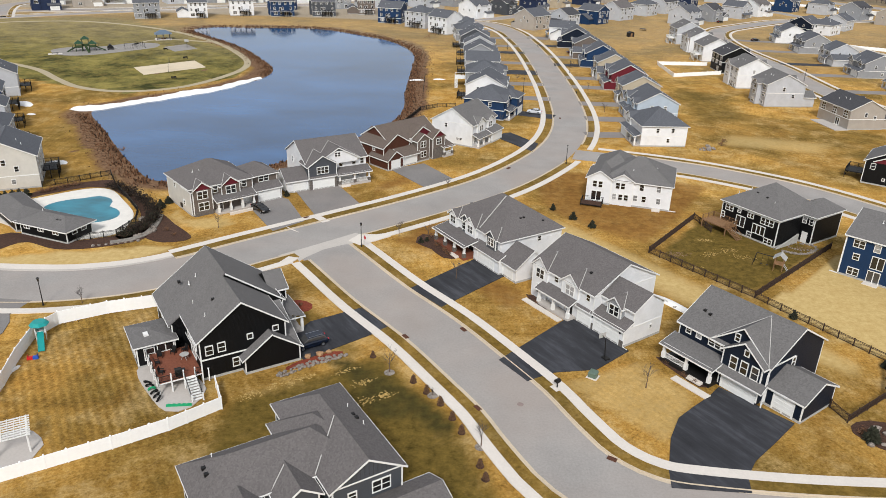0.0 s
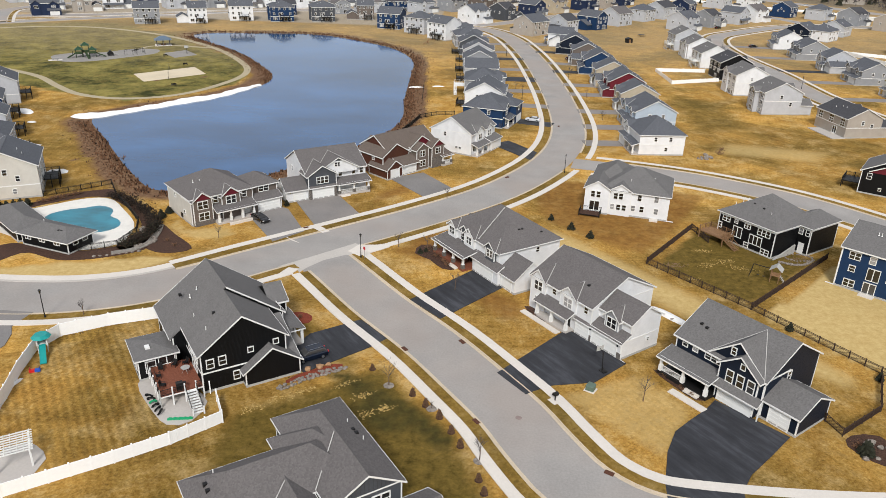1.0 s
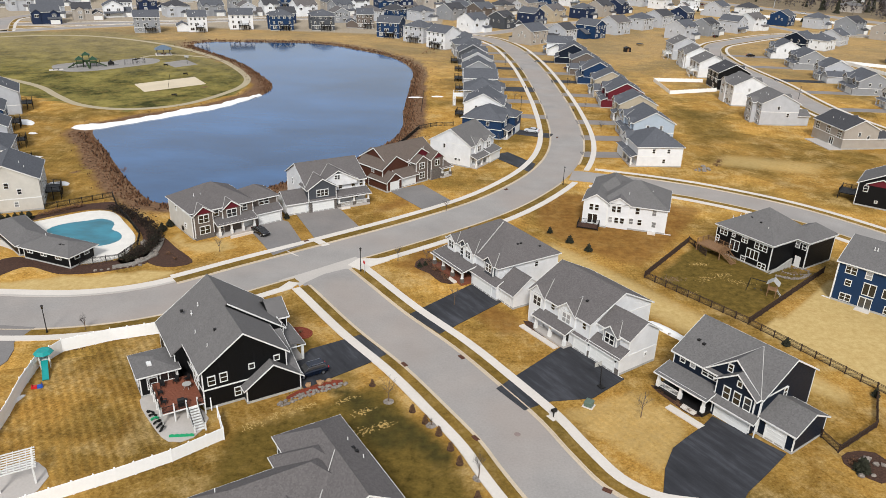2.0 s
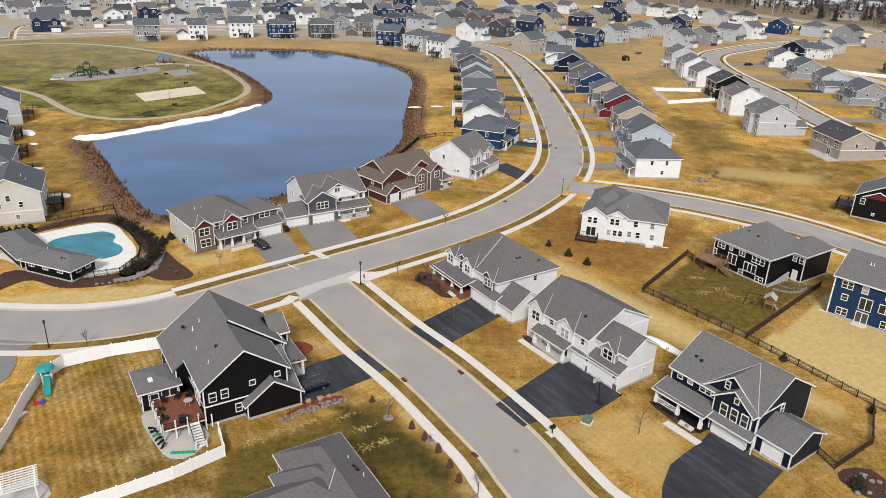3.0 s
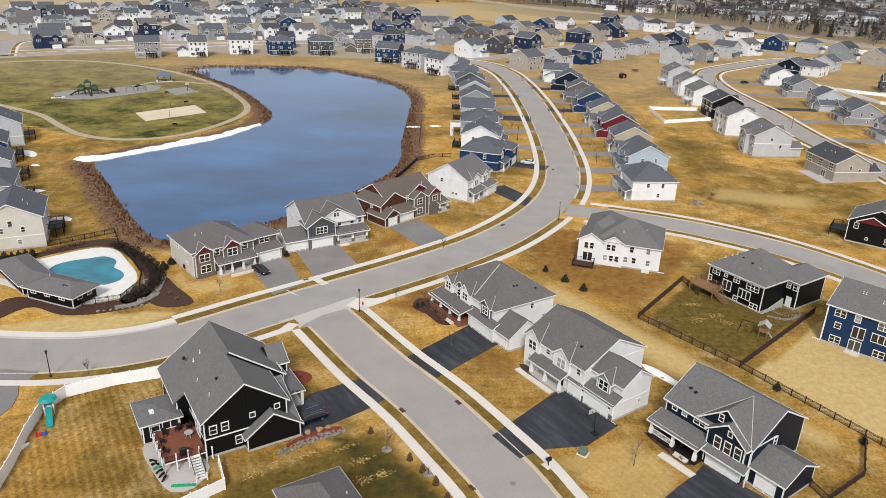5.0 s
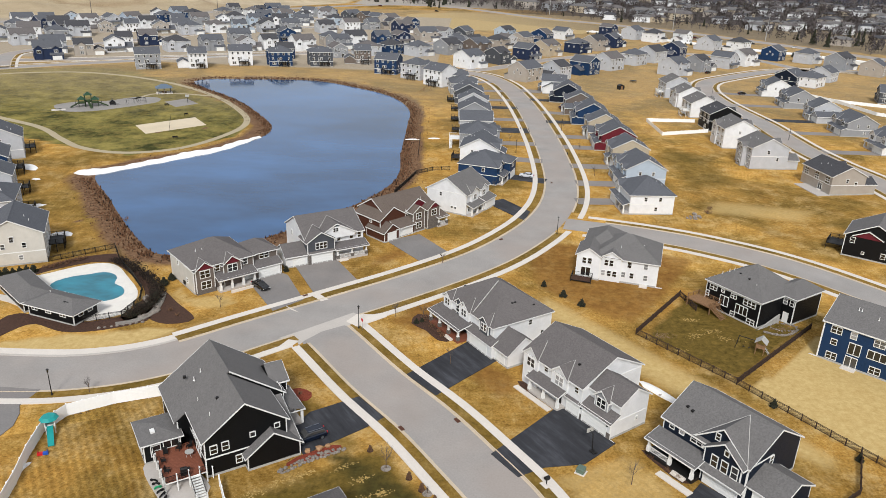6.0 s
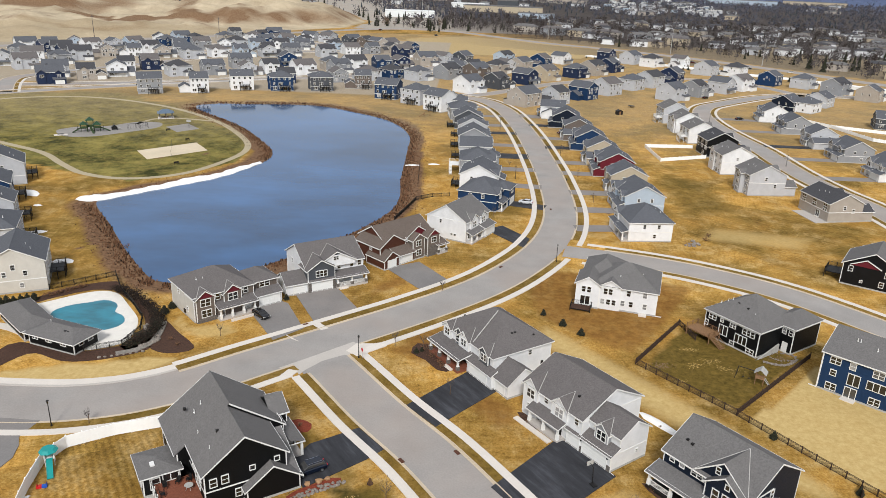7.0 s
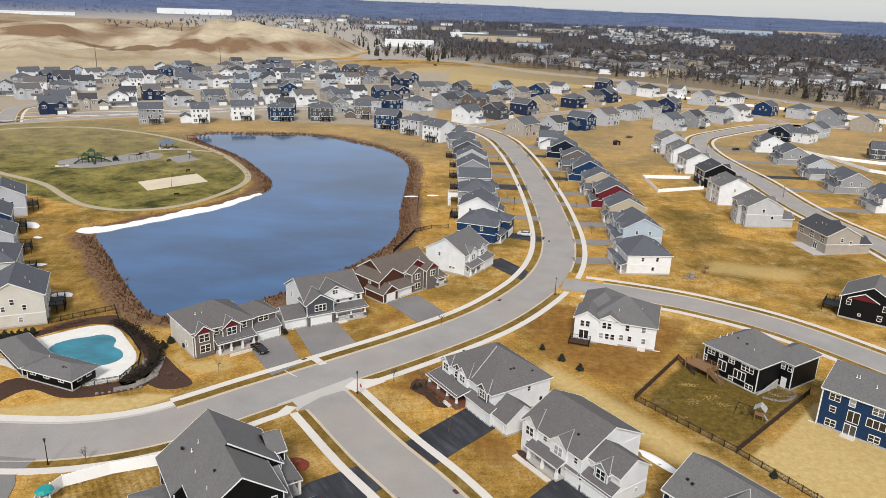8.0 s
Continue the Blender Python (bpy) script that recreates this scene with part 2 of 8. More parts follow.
# ---- building blocks ----
class Geo:
    """Collects faces and turns them into one mesh."""

    def __init__(self):
        self.v, self.f, self.m = [], [], []

    def add(self, pts, faces, m=0):
        k = len(self.v)
        self.v += [tuple(p) for p in pts]
        self.f += [tuple(i + k for i in f) for f in faces]
        self.m += [m] * len(faces)
        return self

    def box(self, x0, x1, y0, y1, z0, z1, m=0):
        return self.add([(x, y, z) for x in (x0, x1) for y in (y0, y1) for z in (z0, z1)],
                        [(0, 1, 3, 2), (4, 6, 7, 5), (0, 4, 5, 1), (2, 3, 7, 6), (0, 2, 6, 4), (1, 5, 7, 3)], m)

    def lattice(self, xs, zs, full, y0, y1, m=0):
        """One connected panel in the xz plane, with a hole wherever full(i, j) is false."""
        k, n = len(self.v), len(zs)
        self.v += [(x, y, z) for y in (y0, y1) for x in xs for z in zs]
        a = lambda s_, i, j: k + s_ * len(xs) * n + i * n + j
        nx, nz = len(xs) - 1, n - 1
        on = lambda i, j: 0 <= i < nx and 0 <= j < nz and full(i, j)
        for i in range(nx):
            for j in range(nz):
                if not on(i, j):
                    continue
                q = [(i, j), (i + 1, j), (i + 1, j + 1), (i, j + 1)]
                new_f = [tuple(a(0, *c) for c in q), tuple(a(1, *c) for c in q[::-1])]
                for (ni, nj), e in zip(((i, j - 1), (i + 1, j), (i, j + 1), (i - 1, j)), range(4)):
                    if not on(ni, nj):
                        c, d = q[e], q[(e + 1) % 4]
                        new_f.append((a(0, *c), a(1, *c), a(1, *d), a(0, *d)))
                self.f += new_f
                self.m += [m] * len(new_f)
        return self

    def prism(self, poly, d, m=0):
        n = len(poly)
        q = [(p[0] + d[0], p[1] + d[1], p[2] + d[2]) for p in poly]
        return self.add(list(poly) + q, [tuple(range(n))[::-1], tuple(range(n, 2 * n))] + [(i, (i + 1) % n, n + (i + 1) % n, n + i) for i in range(n)], m)

    def tube(self, a, b, r, r2=None, n=6, m=0):
        a, b = Vector(a), Vector(b)
        d = (b - a).normalized()
        s = d.orthogonal().normalized()
        o = d.cross(s)
        r2 = r if r2 is None else r2
        ring = [(s * math.cos(2 * math.pi * i / n) + o * math.sin(2 * math.pi * i / n)) for i in range(n)]
        return self.add([a + w * r for w in ring] + [b + w * r2 for w in ring],
                        [(i, (i + 1) % n, n + (i + 1) % n, n + i) for i in range(n)] + [tuple(range(n))[::-1], tuple(range(n, 2 * n))], m)

    def mesh(self, name, *mats, smooth=False):
        me = bpy.data.meshes.new(name)
        me.from_pydata([tuple(p) for p in self.v], [], self.f)
        for mt in mats:
            me.materials.append(mt)
        if len(mats) > 1:
            me.polygons.foreach_set("material_index", self.m)
        if smooth:
            me.polygons.foreach_set("use_smooth", [True] * len(me.polygons))
        bm = bmesh.new()
        bm.from_mesh(me)
        bmesh.ops.recalc_face_normals(bm, faces=bm.faces)
        bm.to_mesh(me)
        bm.free()
        return me


def part(name, geo, mats, parent, label="", m=None):
    me = geo if isinstance(geo, bpy.types.Mesh) else geo.mesh(name, *(mats if isinstance(mats, (tuple, list)) else (mats,)))
    ob = new(name, me)
    ob.parent = parent
    if m is not None:
        ob.matrix_basis = m
    return tagged(ob, label)


def thing(name, label, category, m=None, group="", kind=""):
    ob = new(name)
    ob.empty_display_size = 0.5
    if m is not None:
        ob.matrix_basis = m
    return tagged(ob, label, category, group, kind)


def solid(name, geo, mats, label, category, m=None, group="", kind="", smooth=False):
    ob = new(name, geo.mesh(name, *(mats if isinstance(mats, (tuple, list)) else (mats,)), smooth=smooth))
    if m is not None:
        ob.matrix_basis = m
    return tagged(ob, label, category, group, kind)


def spline(pts, step=2.0, closed=False):
    """A smooth line through the given points, as an (n, 2) array."""
    p = np.array(pts, float)
    n = len(p)
    out = []
    for i in range(n if closed else n - 1):
        a, b, c, d = (p[(i + k) % n] for k in (-1, 0, 1, 2)) if closed else (p[max(i - 1, 0)], p[i], p[i + 1], p[min(i + 2, n - 1)])
        k = max(2, int(np.linalg.norm(c - b) / step))
        for s in np.arange(k) / k:
            out.append(0.5 * (2 * b + (c - a) * s + (2 * a - 5 * b + 4 * c - d) * s * s + (3 * b - a - 3 * c + d) * s ** 3))
    if not closed:
        out.append(p[-1])
    return np.array(out)


def normals_of(line):
    d = np.gradient(line, axis=0)
    d /= np.linalg.norm(d, axis=1)[:, None]
    return np.stack([-d[:, 1], d[:, 0]], 1)


def strip(line, a, b, z0, z1, keep=None):
    """A slab along a line between the offsets a and b (left is plus). keep: which stretches to build."""
    n = normals_of(line)
    g = Geo()
    A, B = line + n * a, line + n * b
    for i in range(len(line) - 1):
        if keep is not None and not keep(line[i]):
            continue
        q = [A[i], A[i + 1], B[i + 1], B[i]]
        g.prism([(p[0], p[1], z0) for p in q], (0, 0, z1 - z0))
    return g


def inside(poly, x, y):
    c = np.zeros(np.shape(x), bool)
    for (x1, y1), (x2, y2) in zip(poly, np.roll(poly, -1, 0)):
        hit = ((y1 > y) != (y2 > y)) & (x < (x2 - x1) * (y - y1) / (y2 - y1 + 1e-12) + x1)
        c ^= hit
    return c


def dist_to(line, x, y, closed=False):
    best = np.full(np.shape(x), 1e9)
    for (x1, y1), (x2, y2) in zip(line, np.roll(line, -1, 0)) if closed else zip(line[:-1], line[1:]):
        dx, dy = x2 - x1, y2 - y1
        t = np.clip(((x - x1) * dx + (y - y1) * dy) / (dx * dx + dy * dy + 1e-9), 0, 1)
        best = np.minimum(best, np.hypot(x - x1 - t * dx, y - y1 - t * dy))
    return best


def ease(x, a, b):
    t = np.clip((x - a) / (b - a), 0, 1)
    return t * t * (3 - 2 * t)


# ---- plan: streets, pond ----
MAIN = spline([(-140, 112), (-110, 106), (-90, 103.4), (-75, 103.0), (-62, 104.5), (-50, 109.8), (-36.5, 121.6), (-24, 132.6), (-8, 147), (5.5, 161), (15, 174.5), (23, 190), (28.5, 208), (31.3, 230), (31.8, 260), (31, 292), (28.5, 338), (24.5, 378), (19, 410), (8, 436), (-12, 449)])
SIDE = spline([(-25.2, 123.8), (-21.1, 118.3), (-12.5, 106.6), (-3.75, 96.1), (3.5, 85.8), (7.8, 79.3), (11, 73.0), (15, 66.5), (21, 62.0), (29, 60.4), (48, 60), (80, 62)])
EAST = spline([(28, 188.5), (38, 186), (50, 182.3), (62, 177), (77, 167), (90, 152.5), (105, 131), (118, 105)])
RIGHT = spline([(134, 150), (139, 195), (138, 240), (133.8, 264), (131.6, 285), (131.2, 305), (131.4, 330), (128.8, 362), (128, 390), (130.8, 418), (138.5, 440), (152, 457), (192, 494), (226, 510), (262, 512)], 4)
FAR = spline([(-340, 318), (-290, 360), (-253, 395), (-209, 431), (-139, 481), (-81, 515), (-53, 551), (-34, 576), (10, 640)], 6)
NORTHWEST = spline([(-253, 397), (-271, 431), (-277, 454), (-264, 486), (-240, 530), (-205, 600)], 5)
CROSS = spline([(-40, 436), (-12, 449), (8, 457), (26, 478), (60, 520), (110, 560), (150, 575), (200, 560), (225, 500)], 5)
HIGHWAY = spline([(-470, 560), (-389, 612), (-322, 695), (-208, 838), (-128, 940), (-70, 968), (-15, 950), (32, 898), (82, 842), (150, 792), (203, 741), (242, 694), (276, 646), (312, 590), (410, 470), (560, 330), (800, 150)], 10)
POND = spline([(-112.8, 214.6), (-106.3, 222.4), (-95.2, 236), (-85.6, 247.8), (-76.6, 270.4), (-77, 287.5), (-87, 308), (-106, 338), (-140, 377), (-135, 391), (-118, 394), (-83, 398), (-56, 381), (-37, 361), (-26, 332), (-24, 300), (-22.7, 258), (-21.5, 222), (-34, 190), (-45, 174), (-55, 162), (-63, 157), (-71, 157), (-83, 171), (-99, 194)], 3, True)
PARK = spline([(-162, 271), (-145, 255), (-131, 243.5), (-114.5, 240), (-99, 249), (-90, 270), (-88, 290), (-96, 311), (-118, 343), (-150, 372), (-187, 390), (-218, 391), (-245, 370), (-230, 320), (-195, 290)], 3, True)


# ---- ground: one sheet to the horizon ----
def lines_of(fine0, fine1, step, mid0, mid1, mstep, far):
    def outer(start, sign):
        out, s, x = [], mstep, start
        while abs(x - start) < far - abs(start):
            s *= 1.22
            x += sign * min(s, 140)
            out.append(x)
        return out
    core = list(np.arange(fine0, fine1, step))
    return np.array(sorted(outer(mid0, -1) + list(np.arange(mid0, fine0, mstep)) + core + list(np.arange(fine1, mid1, mstep)) + outer(mid1, 1)))


GX = lines_of(-125, 115, 1.6, -420, 340, 6.0, 4300)
GY = lines_of(50, 330, 1.8, 0, 1100, 7.0, 4600)
X, Y = np.meshgrid(GX, GY)
rng = np.random.default_rng(4)


def rolling(x, y, size, seed):
    out = np.zeros_like(x)
    r = np.random.default_rng(seed)
    for k in range(7):
        a, ph, f = r.uniform(0, 6.28), r.uniform(0, 6.28), (0.6 + 0.45 * k) / size
        out += np.sin(6.28 * f * (x * math.cos(a) + y * math.sin(a)) + ph) / (1 + 0.5 * k)
    return out / 3


def zone(*pts, soft=4.0):
    p = np.array(pts, float)
    return np.where(inside(p, X, Y), ease(dist_to(p, X, Y, True), 0, soft), 0.0)


near_pond = (X > -220) & (X < 60) & (Y > 90) & (Y < 470)
dp = np.full(X.shape, 900.0)
dp[near_pond] = dist_to(POND, X[near_pond], Y[near_pond], True)
in_pond = np.zeros(X.shape, bool)
in_pond[near_pond] = inside(POND, X[near_pond], Y[near_pond])
Z = np.where(in_pond, -0.45 - 1.4 * ease(dp, 0, 6), -0.45 + 0.45 * ease(dp, 0, 6))
R = np.hypot(X, Y)
PIT = np.array([(-700, 560), (-389, 640), (-322, 712), (-215, 858), (-150, 955), (-140, 1080), (-300, 1330), (-420, 1390), (-700, 1720), (-1150, 1800), (-1300, 1000)])
pit = inside(PIT, X, Y)
dpit = np.where(pit, dist_to(PIT, X, Y, True), 0)
Z += np.where(pit, ease(dpit, 5, 120) * (4 + 12 * np.maximum(0, rolling(X, Y, 330, 2)) - 5 * np.maximum(0, rolling(X, Y, 260, 12)) + 6.5 * rolling(X, Y, 90, 3) + 3 * np.abs(rolling(X, Y, 48, 17)) + 4 * ease(Y, 900, 1400)), 0)
cliff = zone((-345, 858), (-300, 880), (-271, 868), (-240, 905), (-224, 902), (-196, 955), (-145, 972), (-150, 1150), (-300, 1340), (-470, 1250), (-400, 960), soft=62)
mound = zone((-660, 1000), (-590, 950), (-500, 958), (-430, 1050), (-520, 1190), (-660, 1260), (-740, 1120), soft=90)
terrace = zone((-470, 760), (-380, 742), (-330, 800), (-390, 880), (-520, 900), (-560, 820), soft=26)
Z += 17 * cliff * (1 + 0.22 * rolling(X, Y, 60, 21)) + 14 * mound + 3.5 * terrace
ridge_top = 52 - 0.008 * X + 10 * rolling(X, Y, 2600, 5) + 3 * rolling(X, Y, 700, 6)
Z += np.where(Y > 0, ease(R, 3000, 4300) * ridge_top, 0) + ease(R, 1500, 2600) * 4 * (1 + rolling(X, Y, 900, 8))
k = len(GX)
me = bpy.data.meshes.new("ground")
idx = np.arange(X.size).reshape(X.shape)
quads = np.stack([idx[:-1, :-1], idx[:-1, 1:], idx[1:, 1:], idx[1:, :-1]], -1).reshape(-1, 4)
me.from_pydata(np.stack([X, Y, Z], -1).reshape(-1, 3).tolist(), [], quads.tolist())
park = inside(PARK, X, Y)
west = inside(np.array([(-300, 330), (-190, 262), (-150, 250), (-112, 236), (-85, 268), (-88, 300), (-120, 345), (-150, 380), (-200, 415), (-240, 400)]), X, Y)
pale = inside(np.array([(-70, 830), (-60, 690), (20, 690), (100, 690), (130, 770), (70, 870), (-20, 880)]), X, Y) | inside(np.array([(50, 109), (72, 131), (90, 100), (62, 92)]), X, Y)
wood = (R > 700) & (Y > 0) & ~pit & (dist_to(HIGHWAY, X, Y) > 14) & (X * 0.62 + Y > 790)
bankw = np.where(dp < 900, np.where(in_pond, 1.0, 1 - ease(dp, 5.2 + 2.6 * rolling(X, Y, 40, 9), 9.0 + 3.4 * rolling(X, Y, 25, 10))), 0)
rust = np.maximum.reduce([zone((18, 176), (14, 158), (16, 145), (30, 132), (36, 129), (48, 147), (60, 168), (40, 176)), zone((-16, 128), (-6, 120), (2, 124), (0, 140), (-8, 140)), zone((8, 100), (14, 106), (12, 112), (4, 118), (0, 108)), zone((-22, 148), (-8, 162), (-14, 170), (-22, 160))])
olive = np.maximum.reduce([0.8 * zone((-36, 101), (-27, 106), (-21, 103), (-9, 88), (-15, 84), (-24, 90)), 0.6 * zone((-60, 100), (-46, 106), (-40, 104), (-46, 100), (-60, 95), soft=1.5), zone((36, 127), (48, 145), (70, 133), (49, 112), soft=1.0), 0.1 * zone((-60, 92), (-46, 99), (-40, 90), (-30, 78), (-48, 64), (-60, 74)), zone((-30, 78), (-20, 84), (-10, 92), (2, 76), (8, 62), (8, 48), (-30, 48)), 0.5 * zone((-98, 150), (-84, 152), (-78, 160), (-92, 178), (-108, 204), (-118, 218), (-140, 222), (-128, 196), (-112, 172), soft=5), 0.8 * zone((62, 215), (100, 225), (95, 270), (70, 300), (62, 260), soft=14), 0.8 * zone((85, 195), (100, 190), (130, 150), (118, 215), soft=10)])
pale = np.maximum.reduce([0.95 * pale, 0.9 * zone((16, 150), (34, 128), (48, 110), (60, 92), (56, 84), (40, 98), (30, 112), (14, 134), soft=5), 0.95 * zone((-86, 111), (-80, 114.4), (-72, 117.4), (-64, 119.2), (-57, 121.6), (-50.5, 121.5), (-53, 117), (-62, 111.4), (-72, 109.4), soft=1.2), 0.8 * zone((-58.6, 134), (-51, 128), (-46.5, 129.5), (-43, 133), (-47, 138), (-54, 134.6), (-60, 143), (-63, 150), (-70, 155), (-62, 146), soft=1.5), 0.25 * zone((-98, 150), (-84, 152), (-78, 160), (-92, 178), (-108, 204), (-118, 218), (-140, 222), (-128, 196), (-112, 172), soft=5), 0.6 * zone((12, 84), (26, 70), (33, 82), (27, 92), soft=2), 0.7 * zone((60, 200), (98, 192), (112, 212), (74, 220), soft=9)])
swale = np.minimum(dist_to(np.array([(-16, 86.4), (-12.4, 83.3), (-7.5, 80.0), (-2.7, 75.0), (-1.0, 73.0)]), X, Y), dist_to(np.array([(-11.7, 79.5), (-7.8, 75.4)]), X, Y))
bare = (Y > 440) & (Y < 800) & (X * 0.62 + Y < 800) & (X < -20) & ~west | (R > 960) & (Y > 0) & ~pit
mown = np.maximum.reduce([0.9 * zone((-61, 93), (-46, 99), (-38, 88), (-29, 76), (-48, 61), (-62, 60), (-62, 78), soft=1.5), 0.5 * zone((60, 195), (98, 188), (115, 215), (98, 260), (66, 290), soft=10), 0.4 * zone((14, 84), (28, 70), (33, 82), (27, 92), soft=2)])
# dry and far grow with distance: haze put into the ground colour
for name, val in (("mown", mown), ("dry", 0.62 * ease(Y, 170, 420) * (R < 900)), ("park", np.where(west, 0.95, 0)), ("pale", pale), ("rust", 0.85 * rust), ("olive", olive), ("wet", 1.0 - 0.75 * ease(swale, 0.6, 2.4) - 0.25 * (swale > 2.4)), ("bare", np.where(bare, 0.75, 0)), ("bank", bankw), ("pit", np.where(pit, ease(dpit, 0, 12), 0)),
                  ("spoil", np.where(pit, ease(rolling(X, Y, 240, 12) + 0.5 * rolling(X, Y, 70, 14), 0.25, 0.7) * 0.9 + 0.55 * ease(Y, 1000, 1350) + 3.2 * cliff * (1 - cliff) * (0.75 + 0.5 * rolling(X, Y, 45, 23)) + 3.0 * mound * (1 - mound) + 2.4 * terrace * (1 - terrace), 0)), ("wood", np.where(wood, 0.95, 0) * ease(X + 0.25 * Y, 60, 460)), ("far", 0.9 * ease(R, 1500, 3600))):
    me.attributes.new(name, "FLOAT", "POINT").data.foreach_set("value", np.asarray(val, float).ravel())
me.materials.append(M["ground"])
me.polygons.foreach_set("use_smooth", [True] * len(me.polygons))
tagged(new("ground", me), "dormant golden brown lawns, sandy pit and distant wooded ridge", "ground", kind="structure")

g = Geo()
g.add([(p[0], p[1], -0.42) for p in POND], [tuple(range(len(POND)))])
solid("water", g, M["water"], "calm blue grey pond reflecting the cloudy sky", "pond", kind="structure")


def slab(name, pts, z0, z1, mat, label, category, smooth_line=True, kind="structure"):
    line = spline(pts, 1.5, True) if smooth_line else np.array(pts, float)
    g = Geo()
    g.prism([(p[0], p[1], z0) for p in line], (0, 0, z1 - z0))
    return solid(name, g, mat, label, category, kind=kind)


def ring(name, line, w, z0, z1, mat, label, category, closed=True):
    L = np.vstack([line, line[:1]]) if closed else line
    return solid(name, strip(L, w / 2, -w / 2, z0, z1), mat, label, category, kind="structure")


def street(name, line, width, label, walks=(), gap=None, walk_gap=None, verge_gap=None):
    """Carriageway, kerbs with gutter, verge and walks. walks: (side, inner offset from kerb, width)."""
    h = width / 2
    solid(name, strip(line, h, -h, -0.05, 0.03), M["road"], label, "road", kind="structure")
    for s in (1, -1):
        solid("kerb", strip(line, s * h, s * (h + 0.55), -0.05, 0.06, gap and gap(s)), M["curb"], "pale concrete kerb and gutter beside the street", "kerb", kind="structure")
        solid("kerb", strip(line, s * (h + 0.38), s * (h + 0.56), -0.05, 0.15, gap and gap(s)), M["curb"], "raised concrete kerb beside the street", "kerb", kind="structure")
    for s, off, w in walks:
        v = solid("verge", strip(line, s * (h + 0.54), s * (h + off + 0.02), -0.05, 0.09, verge_gap(s) if verge_gap else gap and gap(s)), M["grass"], "strip of dull olive grass between kerb and footpath", "verge", kind="structure")
        v.data.attributes.new("olive", "FLOAT", "POINT").data.foreach_set("value", [0.75] * len(v.data.vertices))
        solid("pavement", strip(line, s * (h + off), s * (h + off + w), -0.05, 0.13, walk_gap(s) if walk_gap else gap and gap(s)), M["walk"], "pale concrete footpath beside the street", "pavement", kind="structure")


def away(*spots):
    """Leaves a line out near the given (x, y, radius)."""
    return lambda p: all(math.hypot(p[0] - x, p[1] - y) > r for x, y, r in spots)


def west_of_bend(p):
    """By the pool the footpath runs along the kerb, with no verge."""
    return p[0] < -48


street("road_main", MAIN, 9.6, "worn grey asphalt street that bends round the pond", ((1, 2.6, 1.55), (-1, 2.4, 1.5)),
       gap=lambda s: away((-28.9, 128.5, 7.5), (30, 187, 11.5)) if s < 0 else lambda p: not west_of_bend(p) and away((-12, 449, 12))(p),
       walk_gap=lambda s: away((-29, 128.7, 8.7), (30, 187, 9.5)) if s < 0 else lambda p: not west_of_bend(p) and away((-12, 449, 12))(p),
       verge_gap=lambda s: away((-28.9, 128.5, 7.5), (30, 187, 11.5)) if s < 0 else lambda p: not west_of_bend(p) and away((-12, 449, 12))(p))
solid("road_widening", strip(MAIN, 4.75, 5.8, -0.05, 0.028, west_of_bend), M["road"], "worn grey asphalt beside the kerb", "road", kind="structure")
solid("kerb", strip(MAIN, 5.75, 6.3, -0.05, 0.13, west_of_bend), M["gutter"], "pale concrete kerb beside the street", "kerb", kind="structure")
solid("pavement", strip(MAIN, 6.28, 8.1, -0.05, 0.15, west_of_bend), M["walk"], "wide pale concrete footpath along the kerb", "pavement", kind="structure")
street("road_side", SIDE, 8.8, "light grey asphalt side street with faint patches", ((1, 2.2, 1.5), (-1, 2.1, 1.5)), gap=lambda s: away((-25.6, 123.5, 1.2 if s > 0 else 3.4)), walk_gap=lambda s: away((-25.6, 123.5, 0.3 if s > 0 else 2.6)))
street("road_east", EAST, 8.6, "grey asphalt street running off from the bend", ((1, 2.3, 1.5), (-1, 2.3, 1.5)), gap=lambda s: away((28, 188.5, 10)), walk_gap=lambda s: away((28, 188.5, 4.5)))
street("road_right", RIGHT, 9.0, "grey asphalt street curving between houses", ((1, 2.3, 1.5), (-1, 2.3, 1.5)))
street("road_far", FAR, 9.0, "grey street beyond the pond", ((1, 2.5, 1.5),))
street("road_north_west", NORTHWEST, 9.0, "grey street beyond the park", ((-1, 2.5, 1.5),))
street("road_cross", CROSS, 8.5, "grey street between far rows of houses")
solid("highway", strip(HIGHWAY, 8, -8, -0.05, 0.05), M["road"], "wide grey road past the estate", "road", kind="structure")
ring("path", PARK, 2.6, -0.05, 0.05, M["path"], "tan winding path round the park", "path")


# ---- houses ----
WINDOWS = {}
TURN = {"f": 0, "r": 90, "b": 180, "l": 270}


